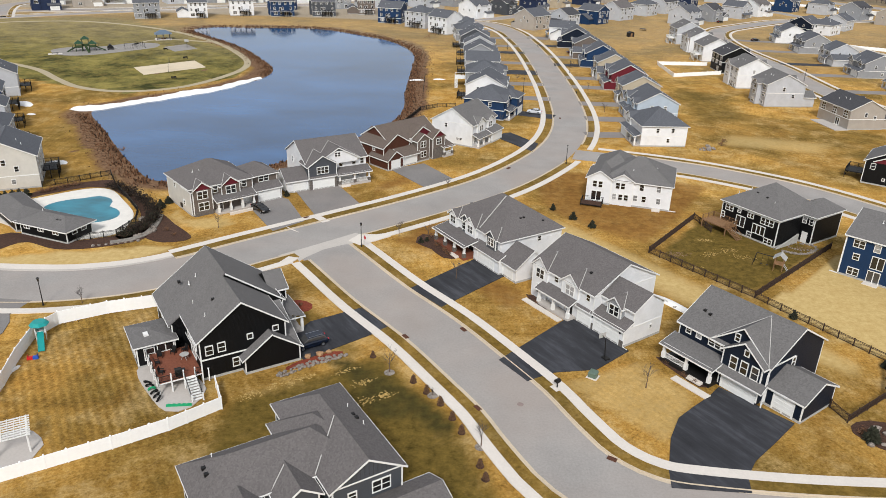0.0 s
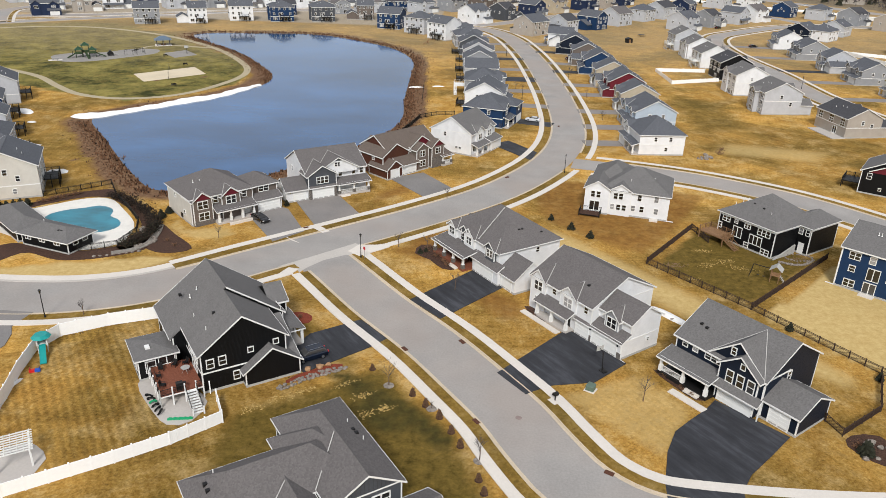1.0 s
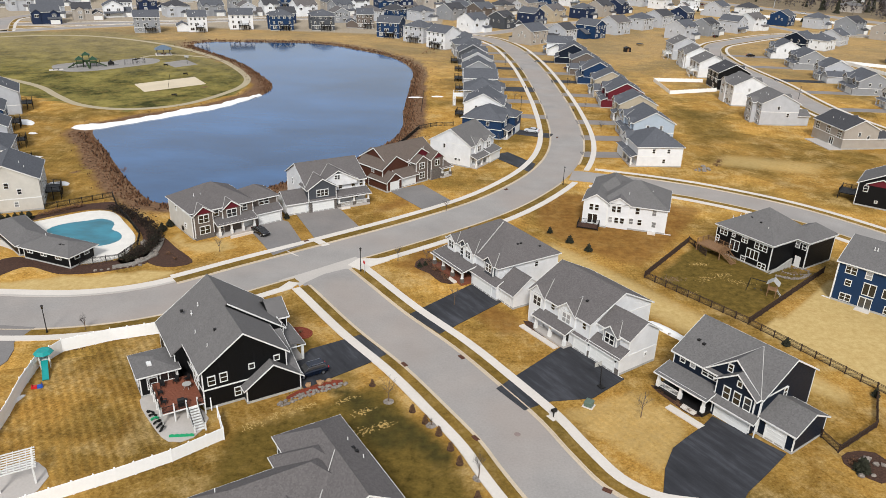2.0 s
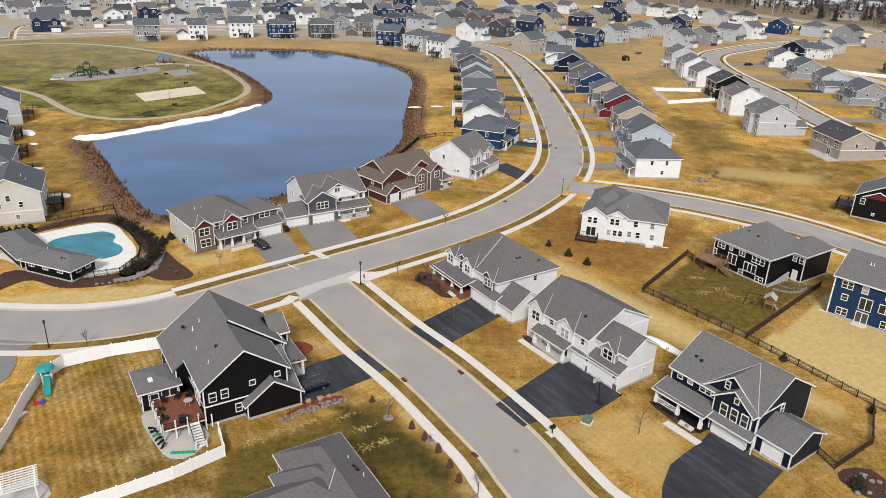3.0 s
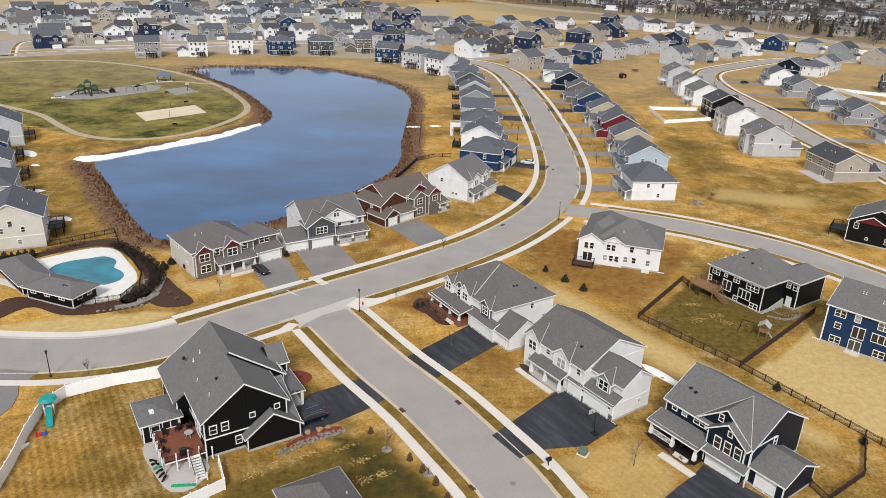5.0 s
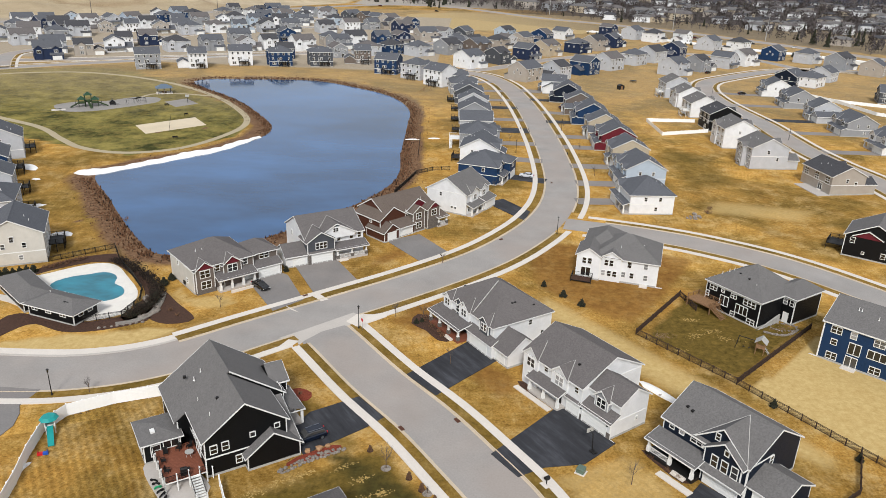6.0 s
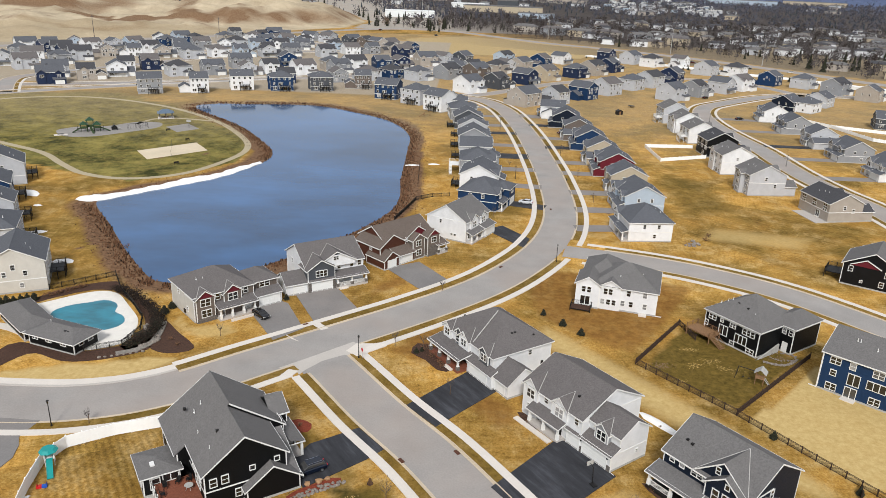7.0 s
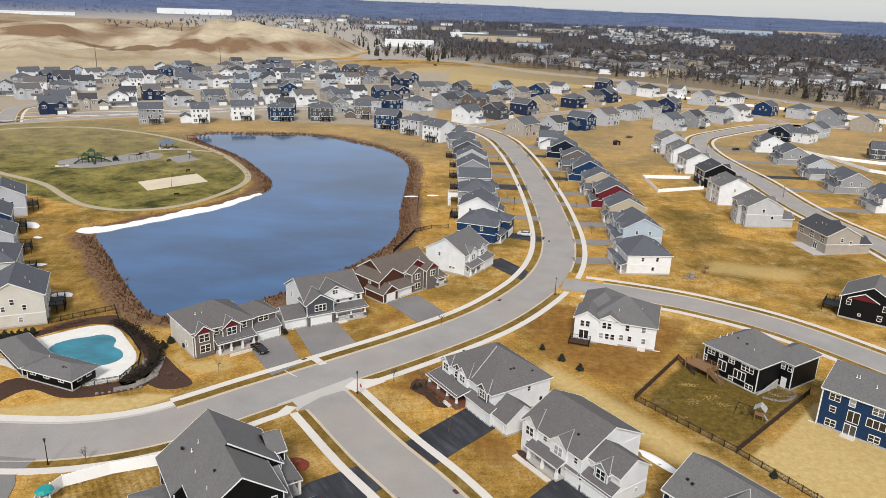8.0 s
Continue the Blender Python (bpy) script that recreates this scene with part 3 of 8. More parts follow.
def window_mesh(w, h, n, grid=True, frame_mat="trim"):
    """Frame with mullions and the panes behind it, facing -y, its middle at the origin."""
    key = (w, h, n, grid, frame_mat)
    if key not in WINDOWS:
        t = 0.11
        xs, zs = [-w / 2 - t, -w / 2], [-h / 2 - t, -h / 2]
        for i in range(1, n):
            xs += [-w / 2 + w * i / n - t * 0.6, -w / 2 + w * i / n + t * 0.6]
        zs += [-0.03, 0.03] if grid else []
        xs, zs = xs + [w / 2, w / 2 + t], zs + [h / 2, h / 2 + t * 1.3]
        g = Geo().lattice(xs, zs, lambda i, j: i % 2 == 0 or j % 2 == 0, -0.07, 0.02)
        p = Geo().box(-w / 2 + 0.01, w / 2 - 0.01, -0.015, 0.012, -h / 2 + 0.01, h / 2 - 0.01)
        both = Geo()
        both.v, both.f, both.m = g.v + p.v, g.f + [tuple(i + len(g.v) for i in f) for f in p.f], [0] * len(g.f) + [1] * len(p.f)
        WINDOWS[key] = (g.mesh("window", M[frame_mat]), p.mesh("pane", M["glass"]), both.mesh("window", M[frame_mat], M["glass"]))
    return WINDOWS[key]


GARAGE = {}


def garage_mesh(w, h=2.2):
    if (w, h) not in GARAGE:
        rows, cols = 4, max(2, round(w / 1.2))
        xs, zs = [-w / 2], [0.0]
        for c in range(cols):
            xs += [-w / 2 + w * (c + 0.08) / cols, -w / 2 + w * (c + 0.92) / cols]
        for r in range(rows):
            zs += [h * (r + 0.12) / rows, h * (r + 0.88) / rows]
        g = Geo().lattice(xs + [w / 2], zs + [h], lambda i, j: i % 2 == 0 or j % 2 == 0, -0.025, 0.0)
        g.box(-w / 2, w / 2, 0.002, 0.03, 0, h)
        f = Geo().lattice([-w / 2 - 0.14, -w / 2, w / 2, w / 2 + 0.14], [0, h, h + 0.16], lambda i, j: i != 1 or j == 1, -0.06, 0.03)
        GARAGE[(w, h)] = (g.mesh("garage_door", M["trim"]), f.mesh("garage_frame", M["trim"]))
    return GARAGE[(w, h)]


def edge_board(path, low, high, t=0.05, closed=True):
    """One bent board that follows the points of path, from low below to high above them, t thick to the left of the way."""
    p = [Vector(q) for q in path]
    n = len(p)
    rows = []
    for i in range(n):
        ways = []
        for a, b in (((i - 1) % n, i), (i, (i + 1) % n)):
            if closed or a < b:
                d = p[b] - p[a]
                w = Vector((-d.y, d.x, 0))
                if w.length > 1e-6:
                    ways.append(w.normalized())
        w = sum(ways, Vector()) / len(ways)
        w *= t / max(0.3, w.length) / max(w.length, 0.3)
        rows += [p[i] + Vector((0, 0, -low)), p[i] + w + Vector((0, 0, -low)), p[i] + w + Vector((0, 0, high)), p[i] + Vector((0, 0, high))]
    m = n if closed else n - 1
    f = [(4 * i + k, 4 * i + (k + 1) % 4, 4 * ((i + 1) % n) + (k + 1) % 4, 4 * ((i + 1) % n) + k) for i in range(m) for k in range(4)]
    return rows, f if closed else f + [(3, 2, 1, 0), tuple(4 * (n - 1) + k for k in range(4))]


class House:
    """A house in its own axes: x along the front, y to the back, z up; the front looks along -y."""

    def __init__(self, label, x, y, yaw, wall="g", roof="roof", group="houses of the estate", z=0.0, trims=True):
        self.ob = thing("house", label, "house", pose(x, y, z, 0, 0, yaw), group)
        self.wall, self.roof, self.trims, self.far, self.lean = SID[wall], M[roof], trims, False, False
        self.yaw, self.at = yaw, (x, y)

    def slope(self, g, f, axis, a0, a1, b0, b1, eave, pitch, o, go, ends, t=0.2):
        """One gable roof: ridge along axis between a0 and a1, spanning b0 to b1."""
        def P(a, b, z):
            return (a, b, z) if axis == "x" else (b, a, z)
        bm_, zr, low = (b0 + b1) / 2, eave + pitch * (b1 - b0) / 2, eave - o * pitch
        s0, s1 = a0 - (go if ends[0] else 0), a1 + (go if ends[1] else 0)
        d = (s1 - s0, 0, 0) if axis == "x" else (0, s1 - s0, 0)
        for b in (b0 - o, b1 + o):
            g.prism([P(s0, b, low), P(s0, bm_, zr), P(s0, bm_, zr + t), P(s0, b, low + t)], d)
        c0, c1 = b0 - o, b1 + o
        near, far = [(s0, c1, low), (s0, bm_, zr), (s0, c0, low)], [(s1, c0, low), (s1, bm_, zr), (s1, c1, low)]
        way = (near if ends[0] else [near[2]]) + (far if ends[1] else [far[0]]) if ends[0] and ends[1] else ([(s1, c1, low)] + near + [(s1, c0, low)] if ends[0] else [(s0, c0, low)] + far + [(s0, c1, low)])
        f.add(*edge_board([P(*q) for q in way], 0.03, t + 0.005, 0.05 if axis == "y" else -0.05, bool(ends[0] and ends[1])))
        # ridge cap
        g.prism([P(s0, bm_ - 0.16, zr + t - 0.06), P(s0, bm_, zr + t + 0.04), P(s0, bm_ + 0.16, zr + t - 0.06)], d)
        return zr

    def vol(self, x0, x1, y0, y1, eave, kind="x", pitch=0.5, z0=0.0, over=0.4, ends=(1, 1), wall=None, roof=None, corners=True, valley=None, gable=None, found=True):
        wall = SID[wall] if isinstance(wall, str) else wall or self.wall
        roof = M[roof] if roof else self.roof
        w, g, f = Geo(), Geo(), Geo()
        xm, ym = (x0 + x1) / 2, (y0 + y1) / 2
        if kind == "x":
            w.prism([(x0, y0, z0), (x0, y1, z0), (x0, y1, eave), (x0, ym, eave + pitch * (y1 - y0) / 2), (x0, y0, eave)], (x1 - x0, 0, 0))
            self.slope(g, f, "x", x0, x1, y0, y1, eave, pitch, over, 0.3, ends)
        elif kind == "y":
            w.prism([(x0, y0, z0), (x1, y0, z0), (x1, y0, eave), (xm, y0, eave + pitch * (x1 - x0) / 2), (x0, y0, eave)], (0, y1 - y0, 0))
            self.slope(g, f, "y", y0, y1, x0, x1, eave, pitch, over, 0.3, ends)
        elif kind == "hip":
            w.box(x0, x1, y0, y1, z0, eave)
            h = min(x1 - x0, y1 - y0) / 2
            o, low, zr = over, eave - over * pitch, eave + pitch * h
            a = [(x0 - o, y0 - o), (x1 + o, y0 - o), (x1 + o, y1 + o), (x0 - o, y1 + o)]
            r = [(x0 + h, ym), (x1 - h, ym)] if x1 - x0 > y1 - y0 else [(xm, y0 + h), (xm, y1 - h)]
            v = [(p[0], p[1], low) for p in a] + [(p[0], p[1], low + 0.18) for p in a] + [(p[0], p[1], zr + 0.18) for p in r]
            side = [(0, 1, 5, 4), (1, 2, 6, 5), (2, 3, 7, 6), (3, 0, 4, 7), (3, 2, 1, 0)]
            top = [(4, 5, 9, 8), (5, 6, 9), (6, 7, 8, 9), (7, 4, 8)] if x1 - x0 > y1 - y0 else [(4, 5, 8), (5, 6, 9, 8), (6, 7, 9), (7, 4, 8, 9)]
            g.add(v, side + top)
            f.add(*edge_board([(*q, low) for q in a], 0.03, 0.16, -0.05))
        elif kind == "flat":
            w.box(x0, x1, y0, y1, z0, eave)
        part("wall", w, wall, self.ob)
        if kind != "flat":
            ro = part("roof", g, roof, self.ob, "shingled roof")
            if not self.lean or over > 0.39 and (x1 - x0) * (y1 - y0) > 60:
                part("fascia", f, M["trim"], ro, "white fascia boards")
        if found and z0 < 0.3 and not self.lean:
            part("foundation", Geo().box(x0 - 0.04, x1 + 0.04, y0 - 0.04, y1 + 0.04, z0 - 1.6, z0 + 0.35), M["found"], self.ob, "bare concrete foundation")
        if corners and self.trims and not self.far:
            for cx, sx in ((x0, -1), (x1, 1)):
                for cy, sy in ((y0, -1), (y1, 1)):
                    c = Geo().box(cx - 0.13 * (sx > 0) - 0.03 * (sx < 0), cx + 0.13 * (sx < 0) + 0.03 * (sx > 0), cy - 0.13 * (sy > 0) - 0.03 * (sy < 0), cy + 0.13 * (sy < 0) + 0.03 * (sy > 0), z0 + 0.36, eave - 0.1)
                    part("corner_trim", c, M["trim"], self.ob, "white corner board")
        if valley:  # (front wall of the main roof, its eave, its pitch)
            yf, e1, p1 = valley
            zr, hw = eave + pitch * (x1 - x0) / 2 + 0.2, (x1 - x0) / 2 + over
            for s in (-1, 1):
                pts = []
                for q in (0, 1):
                    x, z = xm + s * hw * q, zr - pitch * hw * q
                    pts.append(Vector((x, yf + (z - e1 - 0.2) / p1, z + 0.03)))
                part("valley_flashing", Geo().tube(pts[0], pts[1], 0.06, n=4), M["flash"], self.ob, "pale metal valley flashing")
        return self

    def band(self, x0, x1, y0, y1, z, h=0.2, mat="trim"):
        g = Geo()
        g.box(x0 - 0.05, x1 + 0.05, y0 - 0.05, y0 + 0.01, z, z + h).box(x0 - 0.05, x1 + 0.05, y1 - 0.01, y1 + 0.05, z, z + h)
        g.box(x0 - 0.05, x0 + 0.01, y0, y1, z, z + h).box(x1 - 0.01, x1 + 0.05, y0, y1, z, z + h)
        part("trim_band", g, M[mat], self.ob, "white trim band")
        return self

    def spot(self, side, plane, u, z):
        p = {"f": (u, plane - 0.02), "b": (u, plane + 0.02), "l": (plane - 0.02, u), "r": (plane + 0.02, u)}[side]
        return pose(p[0], p[1], z, 0, 0, TURN[side])

    def win(self, side, plane, *spots, w=1.0, h=1.4, n=1, grid=True):
        f, p, both = window_mesh(w, h, n, grid)
        for u, z in spots:
            if self.far:
                a = self.yaw + {"f": -90, "r": 0, "b": 90, "l": 180}[side]
                if math.cos(radians(a)) * self.at[0] + math.sin(radians(a)) * self.at[1] > 0.25 * math.hypot(*self.at):
                    continue  # walls that look north, away from the estate road, stay plain
                part("window", both, None, self.ob, m=self.spot(side, plane, u, z))
                continue
            o = part("window", f, None, self.ob, m=self.spot(side, plane, u, z))
            part("pane", p, None, o)
        return self

    def door(self, side, plane, u, w=0.95, h=2.1, z=0.3, mat="trim", label="front door"):
        g = Geo().box(-w / 2, w / 2, -0.03, 0.02, 0, h).box(-w / 2 - 0.12, -w / 2, -0.06, 0.02, 0, h + 0.12).box(w / 2, w / 2 + 0.12, -0.06, 0.02, 0, h + 0.12).box(-w / 2, w / 2, -0.06, 0.02, h, h + 0.12)
        part("door", g, M[mat], self.ob, label, self.spot(side, plane, u, z))
        return self

    def slider(self, side, plane, u, z, w=1.8, h=2.0):
        return self.win(side, plane, (u, z + h / 2), w=w, h=h, n=2, grid=False)

    def garage(self, side, plane, u, w=4.9, h=2.2, z=0.05):
        d, f = garage_mesh(w, h)
        o = part("garage_door", d, None, self.ob, "white panelled garage door", self.spot(side, plane, u, z))
        if not self.lean:
            part("garage_frame", f, None, o)
        return self

    def shed(self, x0, x1, ylow, zlow, yhigh, zhigh, over=0.3, t=0.15):
        """A lean-to roof that climbs from ylow to yhigh."""
        k = (zhigh - zlow) / (yhigh - ylow)
        s = -1 if yhigh > ylow else 1
        yl, zl = ylow + s * over, zlow + s * over * k
        g = Geo().prism([(x0 - over, yl, zl), (x0 - over, yhigh, zhigh), (x0 - over, yhigh, zhigh + t), (x0 - over, yl, zl + t)], (x1 - x0 + 2 * over, 0, 0))
        ro = part("roof", g, self.roof, self.ob, "low shingled lean-to roof")
        way = [(x0 - over, yhigh, zhigh), (x0 - over, yl, zl), (x1 + over, yl, zl), (x1 + over, yhigh, zhigh)]
        f = Geo().add(*edge_board(way, 0.05, t + 0.005, 0.05 * s, False))
        if not self.lean:
            part("fascia", f, M["trim"], ro, "white fascia boards")
        return self

    def porch(self, x0, x1, yf, yw, zf=0.45, zr=2.75, cols=3, floor="patio", rails=False, stone=False, rise=0.6, steps=None):
        self.shed(x0, x1, yf, zr, yw, zr + rise)
        part("porch_floor", Geo().box(x0, x1, yf, yw, 0, zf), M[floor], self.ob, "porch floor")
        for i in range(cols):
            x = x0 + 0.3 + (x1 - x0 - 0.6) * i / max(cols - 1, 1)
            g = Geo().box(x - 0.17, x + 0.17, yf + 0.1, yf + 0.44, zf, zr)
            g.box(x - 0.24, x + 0.24, yf + 0.03, yf + 0.51, zf, zf + 0.9).box(x - 0.22, x + 0.22, yf + 0.05, yf + 0.49, zr - 0.18, zr)
            part("column", g, M["trim"], self.ob, "white square porch column")
            if stone:
                part("column_base", Geo().box(x - 0.3, x + 0.3, yf - 0.02, yf + 0.56, zf, zf + 0.8), M["stone"], self.ob, "grey stone column base")
        part("beam", Geo().box(x0, x1, yf + 0.12, yf + 0.42, zr - 0.05, zr + 0.2), M["trim"], self.ob, "white porch beam")
        if rails:
            for i in range(cols - 1 if rails is True else rails):
                a = x0 + 0.5 + (x1 - x0 - 0.6) * i / (cols - 1)
                b = a + (x1 - x0 - 0.6) / (cols - 1) - 0.4
                g = Geo().box(a, b, yf + 0.22, yf + 0.3, zf + 0.85, zf + 0.93).box(a, b, yf + 0.23, yf + 0.29, zf + 0.1, zf + 0.16)
                for j in range(int((b - a) / 0.16)):
                    g.box(a + 0.16 * j, a + 0.16 * j + 0.05, yf + 0.24, yf + 0.28, zf + 0.1, zf + 0.9)
                part("railing", g, M["trim"], self.ob, "white baluster railing")
        if steps is not None:
            for i in range(2):
                part("step", Geo().box(steps - 1.1, steps + 1.1, yf - 0.35 * (i + 1), yf - 0.35 * i, 0, zf - 0.18 * (i + 1)), M["walk"], self.ob)
        return self

    def vents(self, *spots):
        for x, y, z in spots:
            g = Geo().tube((x, y, z - 0.4), (x, y, z + 0.45), 0.06, n=8).tube((x, y, z - 0.12), (x, y, z - 0.02), 0.18, 0.07, n=8)
            part("vent_pipe", g, M["trim"], self.ob, "white roof vent pipe")
        return self

    def box_vents(self, *spots):
        for x, y, z in spots:
            part("roof_vent", Geo().box(x - 0.2, x + 0.2, y - 0.2, y + 0.2, z - 0.2, z + 0.16), M["dark"], self.ob, "dark box vent on the roof")
        return self

    def deck(self, x0, x1, y0, y1, z, mat="wood", rail="wood", stair=None, under=True):
        """A timber deck on posts. stair: (x, direction) drops from the y1 edge."""
        d = part("deck", Geo().box(x0, x1, y0, y1, z - 0.25, z - 0.05), M[rail], self.ob, "raised timber deck")
        n = max(3, int((y1 - y0) / 0.3))
        for i in range(0 if self.far else n):
            a = y0 + (y1 - y0) * i / n
            part("plank", Geo().box(x0, x1, a + 0.01, a + (y1 - y0) / n - 0.01, z - 0.04, z), M[mat], d)
        pts = [(x0, y0), (x0, y1), (x1, y1), (x1, y0)]
        for (ax, ay), (bx, by) in zip(pts, pts[1:] + pts[:1]):
            if (ax, ay, bx, by) == (x1, y0, x0, y0):
                continue
            L = math.hypot(bx - ax, by - ay)
            k = max(1, round(L / 2))
            ux, uy = (bx - ax) / L, (by - ay) / L
            g = Geo()
            for hgt in (0.12, 0.95):
                g.tube((ax, ay, z + hgt), (bx, by, z + hgt), 0.05, n=4)
            for j in range(int(L / 0.2)):
                g.tube((ax + ux * 0.2 * j, ay + uy * 0.2 * j, z + 0.1), (ax + ux * 0.2 * j, ay + uy * 0.2 * j, z + 0.95), 0.02, n=4)
            part("railing", g, M[rail], d, "deck railing")
            for j in range(k + 1):
                px, py = ax + (bx - ax) * j / k, ay + (by - ay) * j / k
                part("post", Geo().box(px - 0.08, px + 0.08, py - 0.08, py + 0.08, 0, z + 1.05), M[rail], d)
        return self


def young_windows(h, x0, x1, y0, y1, back=True, sides="lr", rows=(1.7, 4.5), eave=5.6, sparse=False):
    """Ordinary windows for the walls that look away from the street."""
    W = x1 - x0
    if back:
        h.win("b", y1, *[(x0 + W * f, rows[1]) for f in ((0.15, 0.5, 0.85) if not sparse else (0.2, 0.8))], w=0.9, h=1.3)
        h.win("b", y1, (x0 + W * 0.8, rows[0] + 0.1), w=1.9, h=1.4, n=2)
        h.slider("b", y1, x0 + W * 0.35, rows[0] - 1.2)
        if not sparse:
            h.win("b", y1, (x0 + W * 0.58, rows[0] + 0.2), w=0.9, h=1.2)
    for s in sides:
        p = x0 if s == "l" else x1
        D = y1 - y0
        h.win(s, p, (y0 + D * 0.35, rows[1]), (y0 + D * 0.68, rows[1]), w=0.75, h=1.1)
        if not sparse:
            h.win(s, p, (y0 + D * 0.6, rows[0]), w=0.75, h=1.0)


LOOKS = {"w": "white", "b": "black", "n": "navy", "u": "blue", "g": "light grey", "m": "grey", "t": "tan", "e": "greige", "d": "charcoal", "r": "dark red", "o": "brown", "k": "taupe", "l": "pale blue", "c": "pale greige", "v": "deep blue"}


def generic(x, y, yaw, colour="g", style=0, size=1.0, roof="roofm", deck=False, detail=1, group="houses of the estate", z=0.0, drive=None, levels=2):
    """A two-storey estate house with a garage, in four plans; x, y is the middle of the main block."""
    what = ("gabled roof and front gables", "hipped roof", "gable to the street", "long ridge and low garage wing", "plain hipped roof and blank side wall")[style]
    h = House(f"{LOOKS[colour]} two-storey house with {what}", x, y, yaw, colour, roof, group, z)
    h.far, h.lean = True, detail == 0
    s = size
    W, D, E = (10.6 if style in (2, 3) else 14.0) * s, 12.6 * s, 5.8 * (0.5 + 0.5 * s) + 2.6 * (levels - 2)
    x0, x1, y0, y1 = -W / 2, W / 2, -D / 2, D / 2
    if style == 0:
        h.vol(x0, x1, y0, y1, E, "x", 0.52, corners=detail > 0)
        h.vol(x0 + 0.6, x0 + 4.6, y0 - 0.5, y0 + 4, E, "y", 0.75, ends=(1, 0), found=False, corners=False, valley=(y0, E, 0.52) if detail else None)
        h.vol(x1 - 6.6, x1 + 0.2, y0 - 2.2, y0 + 2, 2.9, "flat", corners=False)
        h.shed(x1 - 6.6, x1 + 0.2, y0 - 2.2, 2.8, y0, 3.7)
        h.vol(x1 - 5.0, x1 - 1.6, y0 - 0.5, y0 + 3.5, E - 0.2, "y", 0.7, ends=(1, 0), z0=3.0, found=False, corners=False)
        h.garage("f", y0 - 2.2, x1 - 3.2, 5.0)
        if detail:
            h.porch(x0 + 0.3, x1 - 6.8, y0 - 1.9, y0, cols=3)
            h.door("f", y0, x0 + 5.4, mat="dark")
        h.win("f", y0 - 0.5, (x0 + 2.6, 4.6), w=2.0, h=1.5, n=2)
        h.win("f", y0 - 0.5, (x1 - 3.3, 4.7), w=1.9, n=2)
        h.win("f", y0, (x0 + 2.4, 1.8), w=1.9, n=2)
    elif style == 4:
        h.vol(x0, x1, y0, y1, E, "hip", 0.55, corners=False)
        h.vol(x0 - 0.1, x0 + 5.6, y0 - 1.4, y0 + 3, 3.0, "hip", 0.5, found=False, corners=False)
        h.vol(x0 + 1.0, x0 + 4.8, y0 - 0.5, y0 + 4, E, "y", 0.7, ends=(1, 0), found=False, corners=False)
        h.garage("f", y0 - 1.4, x0 + 2.8, 4.9)
        h.win("f", y0 - 0.5, (x0 + 2.9, 4.7), w=1.9, n=2)
        h.porch(x0 + 6, x1 - 0.2, y0 - 1.8, y0, cols=3)
    elif style == 1:
        h.vol(x0, x1, y0, y1, E, "hip", 0.5, corners=detail > 0)
        h.vol(x1 - 6.2, x1 + 1.0, y0 - 2.0, y0 + 4, E - 0.1 if detail else 3.0, "hip", 0.5, found=False, corners=False)
        h.vol(x0 + 1.0, x0 + 5.0, y0 - 0.4, y0 + 4, E, "y", 0.7, ends=(1, 0), found=False, corners=False)
        h.garage("f", y0 - 2.0, x1 - 2.6, 5.0)
        h.win("f", y0 - 0.4, (x0 + 3, 4.6), w=1.9, n=2)
        h.win("f", y0 - 0.4, (x0 + 3, 1.8), w=1.9, n=2)
        h.win("f", y0 - 2.0, (x1 - 2.6, 4.5), w=1.9, n=2)
        if detail:
            h.porch(x0 + 1, x1 - 6.4, y0 - 1.8, y0, cols=2)
    elif style == 2:
        h.vol(x0, x1, y0, y1, E, "y", 0.52, corners=detail > 0)
        h.vol(x1 - 1.0, x1 + 4.6, y0 + 1, y1 - 3, 3.0, "x", 0.5, corners=False)
        h.shed(x0 + 0.2, x1 - 0.2, y0 - 1.6, 2.7, y0, 3.5)
        h.garage("f", y0 + 1, x1 + 2.4, 3.4)
        h.garage("f", y0, x1 - 3.4, 4.9)
        h.win("f", y0, (x0 + 3, 4.6), (x1 - 3, 4.6), w=1.9, n=2)
        h.win("f", y0, (x0 + 2.4, 1.7), w=1.9, n=2)
        h.win("f", y0, (0, 7.0), w=0.8, h=0.9)
        if detail:
            h.porch(x0, x0 + 5.5, y0 - 1.8, y0, cols=3)
    else:
        h.vol(x0, x1, y0, y1, E, "x", 0.5, corners=detail > 0)
        h.vol(x1, x1 + 6.0, y0 - 0.6, y1 - 2, 3.1, "y", 0.55, corners=False)
        h.garage("f", y0 - 0.6, x1 + 3.0, 4.9)
        h.vol(x0 + 2, x0 + 6, y0 - 0.6, y0 + 4, E, "y", 0.7, ends=(1, 0), found=False, corners=False)
        h.win("f", y0 - 0.6, (x0 + 4, 4.6), (x0 + 4, 1.8), w=1.9, n=2)
        h.win("f", y0, (x1 - 2.5, 4.6), w=1.9, n=2)
        if detail:
            h.porch(x0 + 6, x1, y0 - 1.7, y0, cols=3)
    young_windows(h, x0, x1, y0, y1, sparse=not detail)
    if levels > 2:
        h.win("b", y1, *[(x0 + W * f, E - 1.0) for f in (0.15, 0.38, 0.62, 0.85)], w=1.0, h=1.3)
        h.win("b", y1, (x0 + W * 0.15, 1.2), (x0 + W * 0.6, 4.2), w=1.1, h=1.4)
        h.win("r", x1, (y0 + D * 0.5, E - 1.1), w=0.8, h=1.2)
    if detail:
        h.vents((x0 + W * 0.6, D * 0.2, E + 0.52 * D * 0.3 + 0.2), (x0 + W * 0.72, D * 0.28, E + 0.52 * D * 0.22 + 0.2))
        h.band(x0, x1, y0, y1, 2.85)
